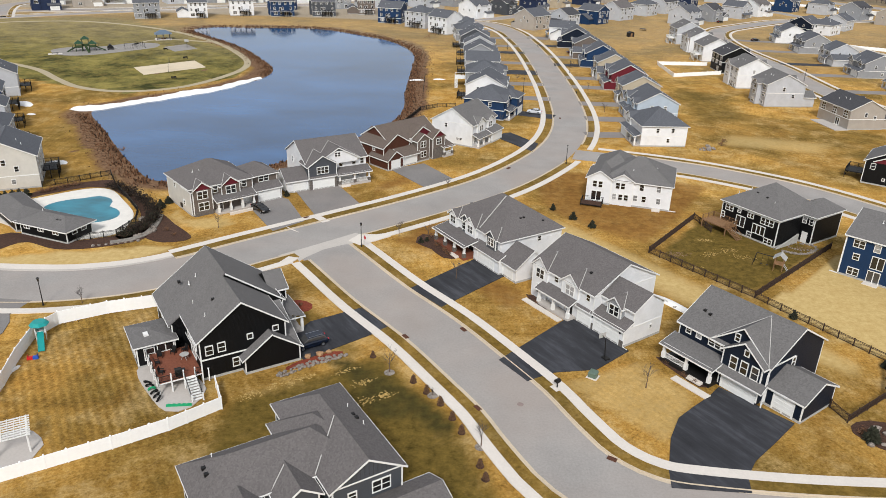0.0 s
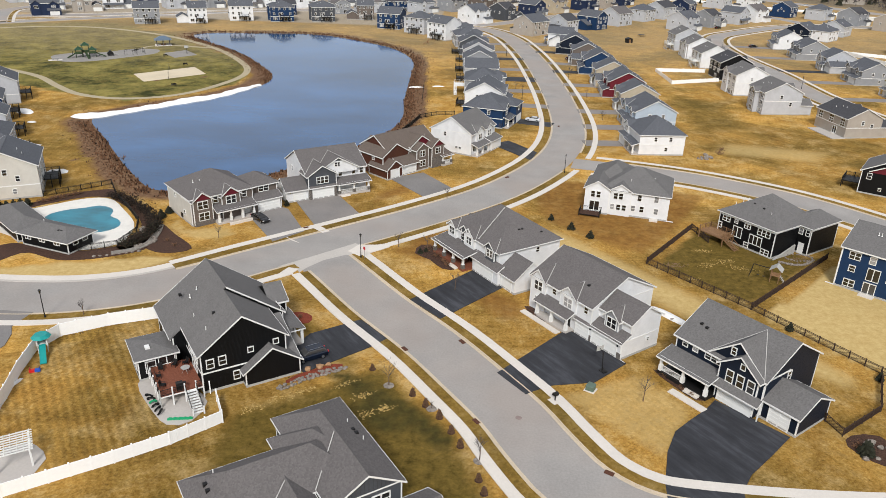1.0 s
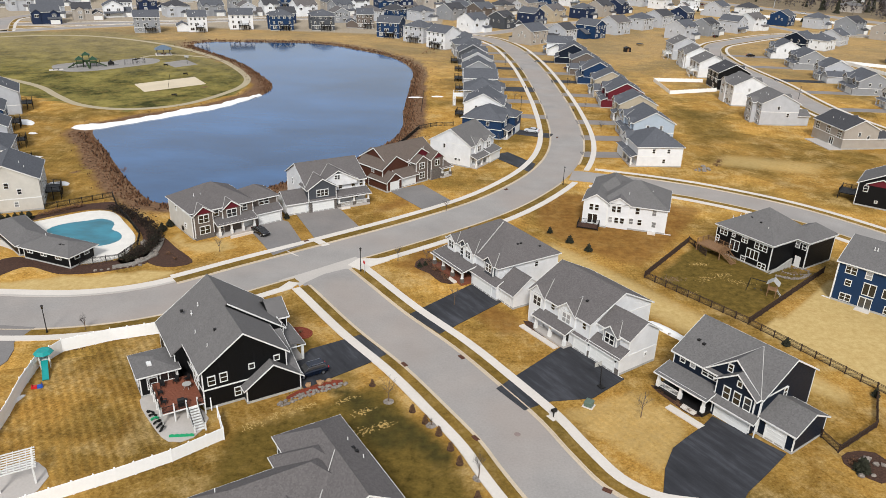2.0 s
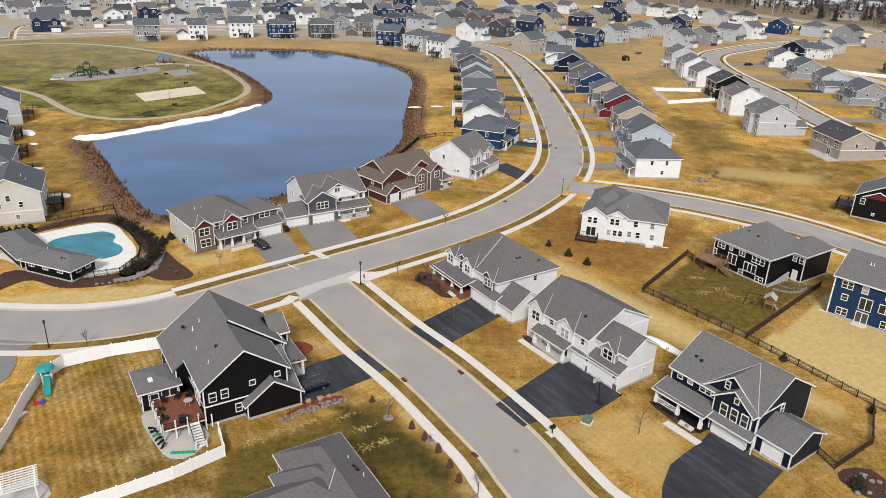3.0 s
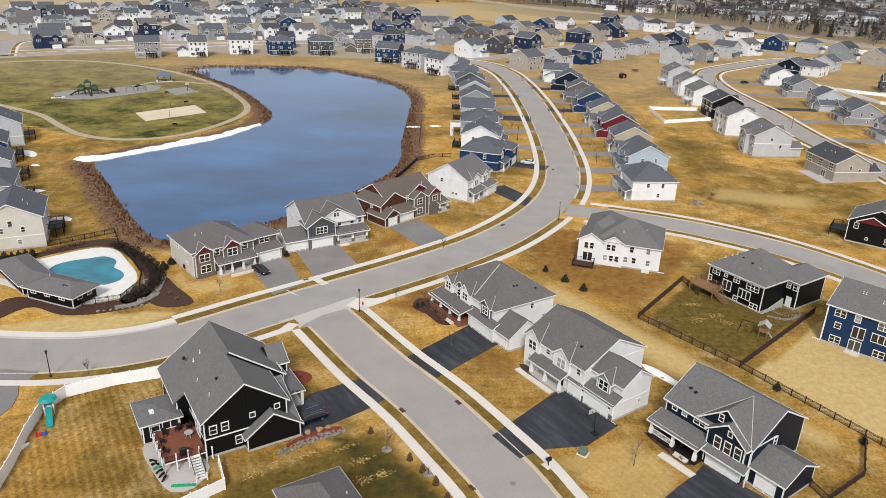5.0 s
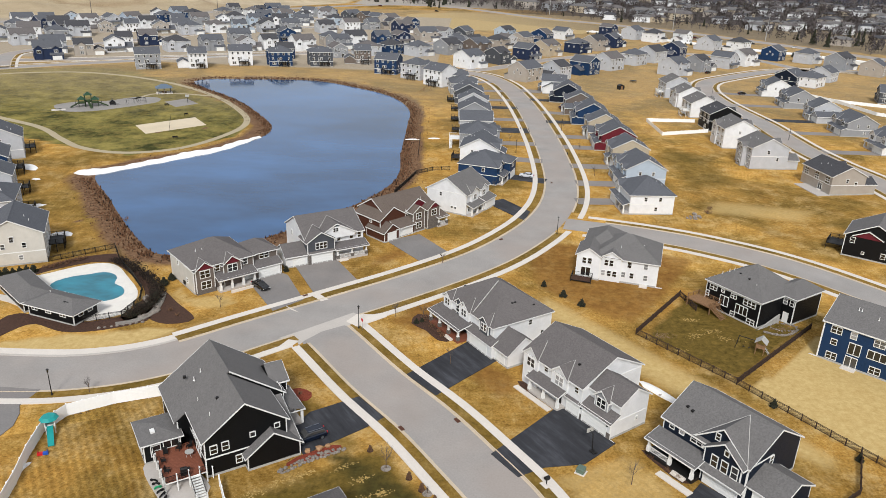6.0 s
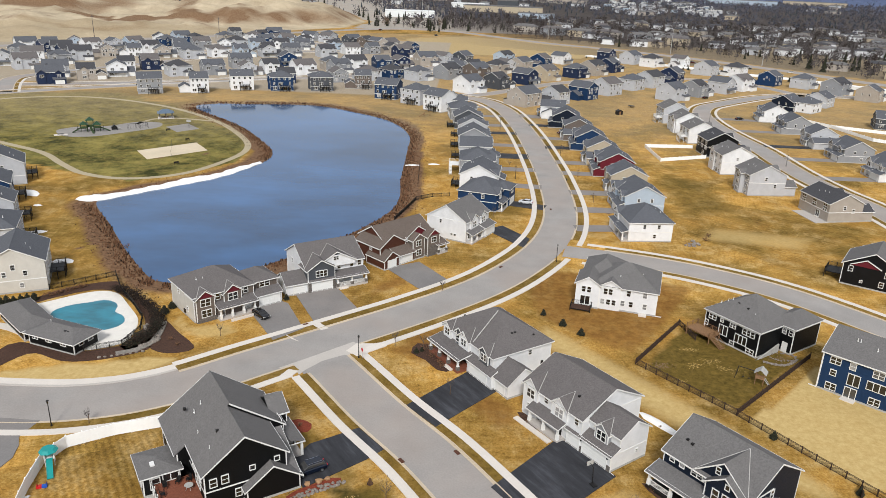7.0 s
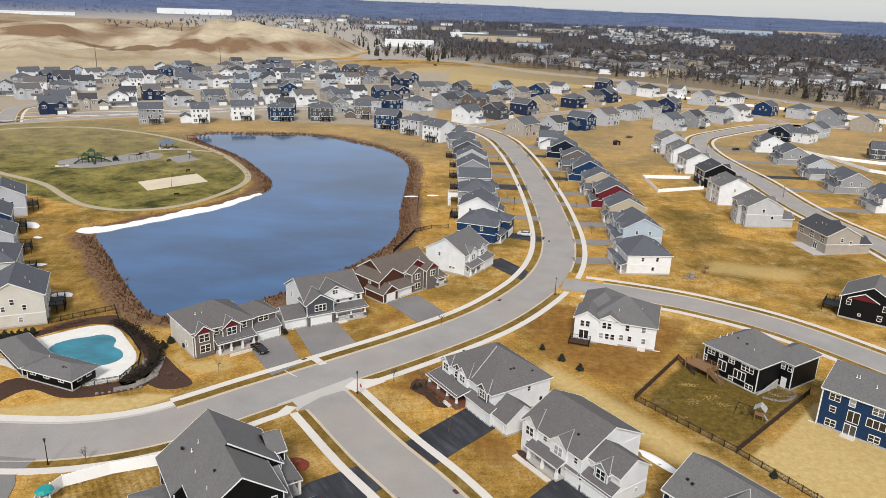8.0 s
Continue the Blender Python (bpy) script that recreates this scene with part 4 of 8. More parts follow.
    if drive is not None:
        gx, gw, gy = {0: (x1 - 3.2, 5.6, y0 - 2.2), 1: (x1 - 2.6, 5.6, y0 - 2.0), 2: (x1 - 0.4, 8.6, y0 - 0.2), 4: (x0 + 2.8, 5.6, y0 - 1.4), 3: (x1 + 3.0, 5.6, y0 - 0.6)}[style]
        m_ = pose(x, y, 0, 0, 0, yaw)
        length = 2.0
        while length < 26 and dist_to(drive, *(np.array([c_]) for c_ in (m_ @ Vector((gx, gy - length, 0)))[:2]))[0] > 5.0:
            length += 0.5
        g = Geo().box(gx - gw / 2, gx + gw / 2, gy - length, gy + 0.3, -0.04, 0.11)
        solid("driveway", g, M["drive" if colour in "gnu" else "drive2"], "asphalt driveway from the garage to the street", "driveway", m_, kind="structure")
    if deck:
        h.deck(x0 + W * 0.2, x0 + W * 0.6, y1, y1 + 3.2, 1.3 + 1.6 * (levels - 2), "wood", "dark")
    return h


# ---- rows along the bend and the north street ----
def along(line, s):
    seg = np.linalg.norm(np.diff(line, axis=0), axis=1)
    c = np.concatenate([[0], np.cumsum(seg)])
    i = min(np.searchsorted(c, s), len(line) - 1)
    d = line[i] - line[i - 1]
    return line[i], math.degrees(math.atan2(d[1], d[0]))


# west row, fronts to the street
for px, py, yw, col, st in ((6.5, 229, 72, "u", 1), (5.5, 250, 84, "w", 0), (4.5, 271, 90, "m", 1), (4, 292, 91, "g", 2), (3, 313, 92, "m", 0), (2.5, 334, 93, "g", 3), (0, 356, 95, "d", 0), (-3, 379, 98, "m", 1), (-8, 403, 104, "m", 1)):
    generic(px, py, yw, col, st, 1.0, deck=st != 1, drive=MAIN)
# east row
for px, py, yw, col, st in ((52.5, 206, -84, "w", 4), (56.5, 232, -86, "l", 0), (57, 256, -88, "t", 3), (56.5, 277, -90, "r", 0), (55, 298, -91, "t", 3), (53.5, 320, -92, "u", 0), (51.5, 343, -94, "k", 3), (49, 368, -96, "n", 0), (45, 393, -98, "w", 2)):
    generic(px, py, yw, col, st, 1.0, drive=MAIN)
# park side houses by the west edge
for px, py, yw, col, st in ((-100.3, 152.2, -65, "c", 0), (-118.5, 172, -66, "g", 1), (-130, 190, -64, "g", 3), (-142, 208, -62, "u", 0), (-151.5, 231.5, -60, "g", 0)):
    generic(px, py, yw, col, st, 1.0, deck=True, levels=2.5)
# between the two streets to the east: backs to the open field, tall walk-out walls
def rear_house(x, y, yaw, colour, W, D=12.6, E=7.3, roof="roof", bay=None, cross=None, patio=False, deck=False, rows=3):
    h = House(f"{LOOKS[colour]} house with a tall rear wall and gabled roof", x, y, yaw, colour, roof)
    h.far = True
    x0, x1, y0, y1 = -W / 2, W / 2, -D / 2, D / 2
    h.vol(x0, x1, y0, y1, E, "x", 0.5)
    h.vol(x0 + 0.5, x0 + 6.6, y0 - 4.2, y0 + 2, 3.3, "y", 0.5, corners=False)
    h.garage("f", y0 - 4.2, x0 + 3.5, 4.9)
    h.vol(x1 - 5.2, x1 - 1.2, y0 - 0.5, y0 + 4, E, "y", 0.7, ends=(1, 0), found=False, corners=False)
    h.porch(x0 + 6.8, x1 - 0.3, y0 - 2.0, y0, cols=3)
    back = y1
    if bay:
        b0, b1 = bay
        h.vol(x0 + W * b0, x0 + W * b1, y1 - 1, y1 + 1.6, E - 0.3, "y", 0.6, ends=(0, 1), corners=True)
        back = y1 + 1.6
        for z in (1.3, 3.9, 6.1)[3 - rows:]:
            h.win("b", back, (x0 + W * (b0 + b1) / 2, z), w=1.8, h=1.4, n=2)
    if cross:
        b0, b1 = cross
        h.vol(x0 + W * b0, x0 + W * b1, y1 - 5, y1 + 0.5, E, "y", 0.62, ends=(0, 1), found=False, corners=False)
        h.win("b", y1 + 0.5, (x0 + W * (b0 + b1) / 2, E - 1.2), (x0 + W * (b0 + b1) / 2, E - 3.8), w=2.0, n=2)
    for f in (0.14, 0.5, 0.86):
        if bay and bay[0] - 0.05 < f < bay[1] + 0.05 or cross and cross[0] < f < cross[1]:
            continue
        for z in (1.2, 3.9, E - 1.2)[3 - rows:]:
            h.win("b", y1, (x0 + W * f, z), w=1.9 if z > 2 else 1.1, h=1.4 if z > 2 else 1.0, n=2 if z > 2 else 1)
    h.slider("b", y1, x0 + W * 0.34, 0.5 if patio else 0.1)
    for s_, p_ in (("l", x0), ("r", x1)):
        h.win(s_, p_, (0.6, E - 1.4), (-D * 0.22, 3.6), w=0.8, h=1.1)
    h.vents((-1.5, D * 0.22, E + 0.5 * D * 0.28 + 0.2), (0.4, D * 0.22, E + 0.5 * D * 0.28 + 0.2), (2.2, D * 0.3, E + 0.5 * D * 0.2 + 0.2))
    h.band(x0, x1, y0, y1, E - 2.9)
    if patio:
        part("patio", Geo().box(x0 - 0.5, x0 + W * 0.8, y1, y1 + 4.2, -0.05, 0.2), M["patio"], h.ob, "pale paved terrace")
        part("step", Geo().box(x0 + W * 0.3, x0 + W * 0.42, y1, y1 + 0.6, 0.2, 0.4), M["walk"], h.ob)
    if deck:
        h.deck(x0 + W * 0.1, x0 + W * 0.5, y1, y1 + 3.2, 2.9, "wood", "trim")
    return h


rear_house(104.6, 288, 93, "w", 12.6, 13, 7.6, cross=(0.55, 0.95))
rear_house(105.0, 259.5, 94, "g", 12.6, 13, 7.4, bay=(0.3, 0.62))
rear_house(118.7, 233.8, 100, "e", 15.5, 11.5, 6.0, "roofd", patio=True, rows=2)
rear_house(107.6, 317, 93, "b", 12.6, 13, 7.2, "roofd", rows=2)
rear_house(107, 344, 93, "w", 13, 12.6, 6.6, rows=2, deck=True)
rear_house(107, 367, 93, "w", 13, 12.6, 6.8, cross=(0.1, 0.5))
rear_house(107, 392, 93, "g", 13, 12.6, 7.6, deck=True)
for px, py, yw, col, st in ((165, 407, -96, "w", 0), (164, 376, -92, "m", 0), (164, 347, -90, "g", 3), (165, 318, -90, "m", 0), (166, 287, -88, "w", 0), (188, 446, 225, "n", 0), (198, 443, 225, "w", 1), (216, 466, 228, "g", 0), (222, 397, 160, "d", 0), (214, 356, 160, "u", 0)):
    generic(px, py, yw, col, st, 1.0, drive=RIGHT if px < 170 else None)
# beyond the pond
for px, py, yw, col, st in ((-180, 417, 205, "m", 0), (-155, 426, 203, "w", 3), (-135, 442, 200, "w", 0), (-112, 445, 198, "u", 1), (-89, 451, 196, "d", 1), (-66, 466, 192, "k", 3), (-46, 431, 168, "u", 0), (-29, 417, 150, "g", 1), (-15, 398, 140, "w", 0)):
    generic(px, py, yw, col, st, 0.94, deck=True, levels=3)


built = []


def cluster(points, yaws, colours, group):
    for i, (px, py) in enumerate(points):
        built.append((px, py))
        generic(px, py, yaws[i % len(yaws)], colours[i % len(colours)], (0, 3, 2, 0, 1)[i % 5], (1.06, 1.0, 1.1)[i % 3], ("roofm", "roofd", "roofm", "roofb")[i % 4], detail=0, group=group, levels=2.5 if "north" in group else 2.25)


cluster([(-248, 437), (-237, 458), (-226, 476), (-295, 492), (-288, 523), (-286, 548), (-338, 602), (-329, 624), (-352, 592), (-191, 489), (-172, 500), (-220, 513), (-239, 583), (-260, 609), (-216, 583), (-233, 652), (-246, 637), (-280, 680), (-269, 702), (-201, 600)], (33, 30, 28, 40, 36), "vewgmgwlwgm", "houses beyond the park")
cluster([(-165, 540), (-138, 517), (-137, 565), (-115, 518), (-101, 550), (-85, 555), (-66, 564), (-53, 575), (-35, 599), (-209, 676), (-191, 705), (-173, 713), (-155, 698), (-120, 629), (-144, 773), (-58, 652), (-185, 607), (-165, 613), (-149, 628), (-211, 738), (-202, 781), (-238, 765)], (28, 32, 25, 36), "mwuwewuvegulwguvlgmwu", "houses beyond the pond")
cluster([(-115, 737), (-101, 731), (-88, 719), (-76, 713), (-35, 512), (-15, 526), (-6, 620), (-22, 614), (5, 538), (20, 567), (40, 594), (58, 622), (77, 647)], (48, 50, 232, 234), "dkkegmdgkeeuw", "houses beyond the pond")
cluster([(0, 467), (18, 488), (38, 514), (54, 538), (78, 560), (94, 580), (110, 602), (123, 693), (140, 668), (154, 652)], (50, 48), "wdvtvevvg", "houses of the north rows")
cluster([(32, 426), (51, 437), (70, 459), (88, 481), (109, 508), (125, 525), (148, 556), (180, 657), (188, 608), (211, 608), (220, 559)], (228, 226), "egugggvwgwu", "houses of the north rows")
cluster([(126, 469), (146, 489), (169, 509), (187, 526), (240, 550), (252, 525), (261, 497)], (45, 40), "gmgwgme", "houses of the north rows")

cluster([(-259, 464), (-231, 501), (-317, 504), (-313, 533), (-336, 555), (-315, 577)], (28, 208), "gwgwmg", "houses beyond the park")

# back streets beyond the pond and the houses that fill their sides
BACK = [spline(p, 8) for p in ([(-262, 424), (-190, 455), (-140, 487), (-95, 507), (-60, 536), (-30, 558), (0, 586), (30, 612), (60, 648)], [(-300, 585), (-240, 620), (-205, 636), (-170, 654), (-130, 666), (-90, 690), (-62, 712)], [(-330, 560), (-262, 640), (-225, 705), (-190, 745), (-150, 738), (-118, 712)])]
for line in BACK:
    solid("road", strip(line, -4.2, 4.2, -0.1, 0.07), M["road"], "pale asphalt back street of the estate", "road", kind="structure")
    for s_ in (-1, 1):
        solid("pavement", strip(line, s_ * 6.2, s_ * 7.6, -0.1, 0.1), M["walk"], "pale concrete footpath beside the back street", "pavement", kind="structure")
pick = random.Random(21)
extra = []
for line in BACK:
    run = np.concatenate([[0], np.cumsum(np.linalg.norm(np.diff(line, axis=0), axis=1))])[-1]
    for j in range(int(run / 17.5)):
        (px, py), a_ = along(line, 12 + 17.5 * j)
        for s_ in (-1, 1):
            nx, ny = -math.sin(radians(a_)) * s_, math.cos(radians(a_)) * s_
            q = (px + nx * 19.5, py + ny * 19.5)
            if min(math.hypot(q[0] - b[0], q[1] - b[1]) for b in built + extra) < 16.5 or min(dist_to(o, np.array([q[0]]), np.array([q[1]]))[0] for o in BACK + [FAR, CROSS, NORTHWEST]) < 15 or q[1] < 470 and q[0] > -225 or inside(PIT, np.array([q[0]]), np.array([q[1]]))[0]:
                continue
            extra.append(q)
            generic(q[0], q[1], a_ + (180 if s_ < 0 else 0), pick.choice("wwgmguvleuwg"), pick.choice((0, 0, 3, 2, 1)), 0.98, pick.choice(("roofm", "roofd", "roofb")), detail=0, group="houses beyond the pond", levels=2.2)

# ---- houses about the junction ----
def black_corner_house():
    h = House("black sided two-storey house with white trim and rear deck", -22.2, 87.2, 33.5, "b", "roof")
    h.vol(-12.5, -1.0, 0.0, 8.4, 5.9, "y", 0.74, ends=(1, 0))
    h.vol(-14.2, 1.5, 8.2, 18.4, 4.65, "y", 0.74, ends=(0, 1))
    part("rake_board", Geo().prism([(-6.35, 8.1, 10.43), (1.9, 8.1, 4.33), (1.9, 8.1, 4.58), (-6.35, 8.1, 10.68)], (0, 0.07, 0)), M["trim"], h.ob, "white rake board of the higher roof")
    h.vol(0.4, 3.0, 11.0, 16.6, 5.0, "x", 0.6, ends=(0, 1))
    h.vol(-7.2, 0.4, -1.3, 5.5, 2.35, "y", 0.72, ends=(1, 0))
    h.shed(-0.6, 0.5, -0.9, 2.4, 6.8, 5.4, 0.1)
    h.band(-12.5, -1.0, 0.0, 8.4, 2.9)
    h.win("f", 0.0, (-11.3, 4.25), (-9.7, 4.35), w=0.85, h=1.2)
    h.win("f", 0.0, (-8.0, 1.6), w=0.75, h=1.15)
    h.win("f", 0.0, (-5.9, 4.9), w=0.65, h=0.65, grid=False)
    h.win("f", 0.0, (-2.4, 5.2), w=0.65, h=0.65, grid=False)
    h.win("l", -12.5, (2.2, 4.4), (5.6, 4.4), w=1.1, h=1.4, n=1)
    h.slider("l", -12.5, 3.6, 1.9, 2.2)
    h.win("l", -14.2, (10.2, 3.4), (14.5, 3.4), w=1.0, h=1.4)
    h.win("r", 1.3, (9.6, 4.5), w=1.9, n=2)
    part("porch_floor", Geo().box(1.3, 3.4, 5.5, 12.0, 0, 0.4), M["patio"], h.ob, "front porch floor")
    ro = part("roof", Geo().prism([(1.3, 5.2, 3.5), (3.7, 5.2, 2.75), (3.7, 5.2, 2.9), (1.3, 5.2, 3.65)], (0, 7.2, 0)), M["roof"], h.ob, "porch roof")
    part("fascia", Geo().box(3.68, 3.76, 5.15, 12.45, 2.62, 2.88).box(1.3, 3.7, 5.1, 5.2, 2.7, 2.85), M["trim"], ro)
    for yy in (5.5, 8.6, 11.8):
        part("column", Geo().box(3.1, 3.45, yy - 0.17, yy + 0.17, 0.3, 2.75), M["trim"], h.ob, "white square porch column")
    h.vents((-10.4, 12.6, 8.0), (-9.2, 13.4, 8.6), (-10.6, 3.4, 7.5), (-11, 8.2, 7.2))
    h.box_vents((-9.0, 5.2, 8.7), (-11.4, 14.3, 7.8))
    # sun room with skylight, and the deck below it
    h.vol(-19.2, -14.2, 6.8, 12.6, 3.3, "hip", 0.22, corners=True)
    h.win("f", 6.8, (-17.6, 1.9), w=1.2, h=1.6, n=1)
    h.slider("f", 6.8, -15.5, 1.85, 2.0, 1.4)
    h.win("l", -19.2, (8.6, 1.9), (10.8, 1.9), w=1.3, h=1.4)
    part("skylight", Geo().box(-17.8, -17.2, 8.2, 9.1, 3.4, 4.05), M["trim"], h.ob, "pale skylight")
    d = part("deck", Geo().box(-18.0, -12.6, -0.7, 6.8, 1.5, 1.7), M["trim"], h.ob, "raised deck with white rails")
    for i in range(25):
        part("plank", Geo().box(-17.9, -12.6, -0.7 + 0.3 * i, -0.42 + 0.3 * i, 1.7, 1.75), M["deckred"], d)
    for a, b in (((-18, -0.7), (-18, 6.8)), ((-18, -0.7), (-14.9, -0.7)), ((-13.5, -0.7), (-12.6, -0.7))):
        L = math.hypot(b[0] - a[0], b[1] - a[1])
        k = max(1, round(L / 1.9))
        g = Geo()
        for hh in (1.9, 2.65):
            g.tube((*a, hh), (*b, hh), 0.045, n=4)
        n = int(L / 0.14)
        for j in range(n):
            px, py = a[0] + (b[0] - a[0]) * j / n, a[1] + (b[1] - a[1]) * j / n
            g.tube((px, py, 1.85), (px, py, 2.65), 0.015, n=4)
        part("railing", g, M["dark"], d, "black baluster railing")
        for j in range(k + 1):
            px, py = a[0] + (b[0] - a[0]) * j / k, a[1] + (b[1] - a[1]) * j / k
            part("post", Geo().box(px - 0.08, px + 0.08, py - 0.08, py + 0.08, 0, 2.85), M["trim"], d)
    st = part("stair", Geo().prism([(-14.9, -0.7, 1.7), (-14.9, -4.0, 0.0), (-14.9, -4.3, 0.0), (-14.9, -0.7, 1.35)], (0.08, 0, 0)).prism([(-13.55, -0.7, 1.7), (-13.55, -4.0, 0.0), (-13.55, -4.3, 0.0), (-13.55, -0.7, 1.35)], (0.08, 0, 0)), M["trim"], h.ob, "white deck stair")
    for i in range(9):
        part("tread", Geo().box(-14.85, -13.52, -1.0 - 0.36 * i, -0.7 - 0.36 * i, 1.5 - 0.18 * i, 1.55 - 0.18 * i), M["trim"], st)
    for xx in (-14.86, -13.5):
        g = Geo().tube((xx, -0.7, 2.65), (xx, -4.1, 0.95), 0.045, n=4)
        for i in range(12):
            g.tube((xx, -0.8 - 0.28 * i, 1.62 - 0.14 * i), (xx, -0.8 - 0.28 * i, 2.6 - 0.14 * i), 0.015, n=4)
        part("stair_rail", g, M["dark"], st)
        part("newel_post", Geo().box(xx - 0.08, xx + 0.08, -4.2, -4.04, 0, 1.1), M["trim"], st)


def grey_near_house():
    h = House("dark grey two-storey house with weathered grey shingle roofs", -11.0, 61.6, 34, "d", "roofb")
    h.vol(-3.4, 4.3, -5.1, 4.0, 5.6, "y", 0.6, ends=(1, 0))
    h.vol(-3.4, 4.3, -1.0, 10.8, 5.6, "hip", 0.6)
    h.vol(-15.0, 1.0, -1.8, 5.6, 5.6, "hip", 0.66)
    h.vol(-5.0, 2.0, 0.5, 7.6, 5.6, "hip", 0.66, corners=False, found=False)
    h.vol(-8.2, -4.4, -4.4, 0.5, 5.4, "y", 0.7, ends=(1, 0))
    h.vol(0.8, 7.4, -9.6, -5.1, 2.8, "x", 0.42)
    h.vol(-13.0, -9.5, -4.0, -1.0, 5.2, "y", 0.7, ends=(1, 0))
    h.win("f", -5.1, (1.9, 4.2), w=1.9, h=1.3, n=2)
    h.win("f", -5.1, (-1.3, 4.1), w=0.8, h=0.8)
    h.win("l", -15.0, (0.5, 4.2), (3.4, 4.2), w=1.0, h=1.3)
    h.band(-3.4, 4.3, -5.1, 4.0, 5.5, 0.16)
    for i in range(16):
        x = -3.2 + 0.47 * i
        part("batten", Geo().box(x, x + 0.05, -5.13, -5.1, 5.68, 5.66 + 0.6 * (3.85 - abs(x - 0.45)) - 0.1), M["roofd"], h.ob, "upright batten in the gable")
    h.vents((3.0, 5.2, 6.5), (3.3, 1.8, 6.4), (-12.3, 3.6, 7.1))
    h.box_vents((2.9, 3.6, 6.6), (3.0, 2.9, 6.6), (-1.5, 1.0, 6.9), (-13.4, 2.6, 6.9), (-13.4, 1.6, 6.9))
    for a, b in (((0.3, 2.6, 8.1), (-3.9, -2.2, 5.7)), ((-6.3, -0.5, 6.9), (-8.4, -2.1, 5.5))):
        part("valley_flashing", Geo().tube(a, b, 0.07, n=4), M["flash"], h.ob, "pale metal valley flashing")


def white_corner_lot():
    h = House("white sided two-storey house with hipped roof and dormers", -0.6, 126.0, -55, "w", "roofb")
    h.vol(-4.5, 11.5, 1.0, 14.6, 5.6, "hip", 0.66)
    h.vol(5.4, 13.0, -0.3, 5.0, 2.75, "flat", corners=False)
    h.shed(5.4, 12.8, -0.3, 2.75, 1.0, 3.5)
    h.vol(12.2, 16.9, 0.4, 7.2, 2.75, "x", 0.72, ends=(0, 1))
    h.garage("f", -0.3, 9.0, 4.9)
    h.garage("f", 0.4, 14.6, 2.7)
    for xc, wd, pk, cl in ((-2.7, 2.5, 0.8, "w"), (2.9, 3.2, 0.85, "w"), (9.3, 2.7, 0.85, "d")):
        h.vol(xc - wd / 2, xc + wd / 2, 0.5, 3.6, 5.6, "y", pk, z0=3.2, ends=(1, 0), found=False, over=0.3, wall=cl, valley=(1.0, 5.6, 0.66))
        h.win("f", 0.5, (xc, 4.7), w=1.5, h=1.3, n=2)
    h.vol(0.2, 2.4, 0.6, 4.0, 6.1, "y", 0.8, z0=3.2, ends=(1, 0), found=False, over=0.25, wall="d")
    h.win("f", 0.6, (0.8, 4.7), w=1.1, h=1.3, n=1)
    h.porch(-4.8, 5.2, -2.3, 1.0, 0.5, 2.7, 4, "deckred", stone=True, rise=0.7, steps=2.6)
    h.win("f", 1.0, (-3.3, 1.9), w=1.7, h=1.4, n=2)
    h.win("f", 1.0, (0.0, 1.9), w=0.9, h=1.4)
    h.door("f", 1.0, 2.8, mat="dark")
    h.win("r", 11.5, (9.5, 4.4), w=0.7, h=0.9)
    h.box_vents((8.6, 7.2, 7.6), (8.6, 7.9, 7.6), (-2.2, 4.2, 7.3), (-0.2, 5.2, 8.0), (9.8, 11.4, 6.8))
    h.vents((9.2, 12.2, 6.8))
    part("valley_flashing", Geo().tube((3.9, 7.4, 10.2), (5.4, 0.8, 5.9), 0.1, n=4), M["flash"], h.ob, "pale metal valley flashing")
    part("meter", Geo().box(11.5, 11.7, 12.3, 12.8, 1.2, 1.9), M["dark"], h.ob, "grey utility meter box")


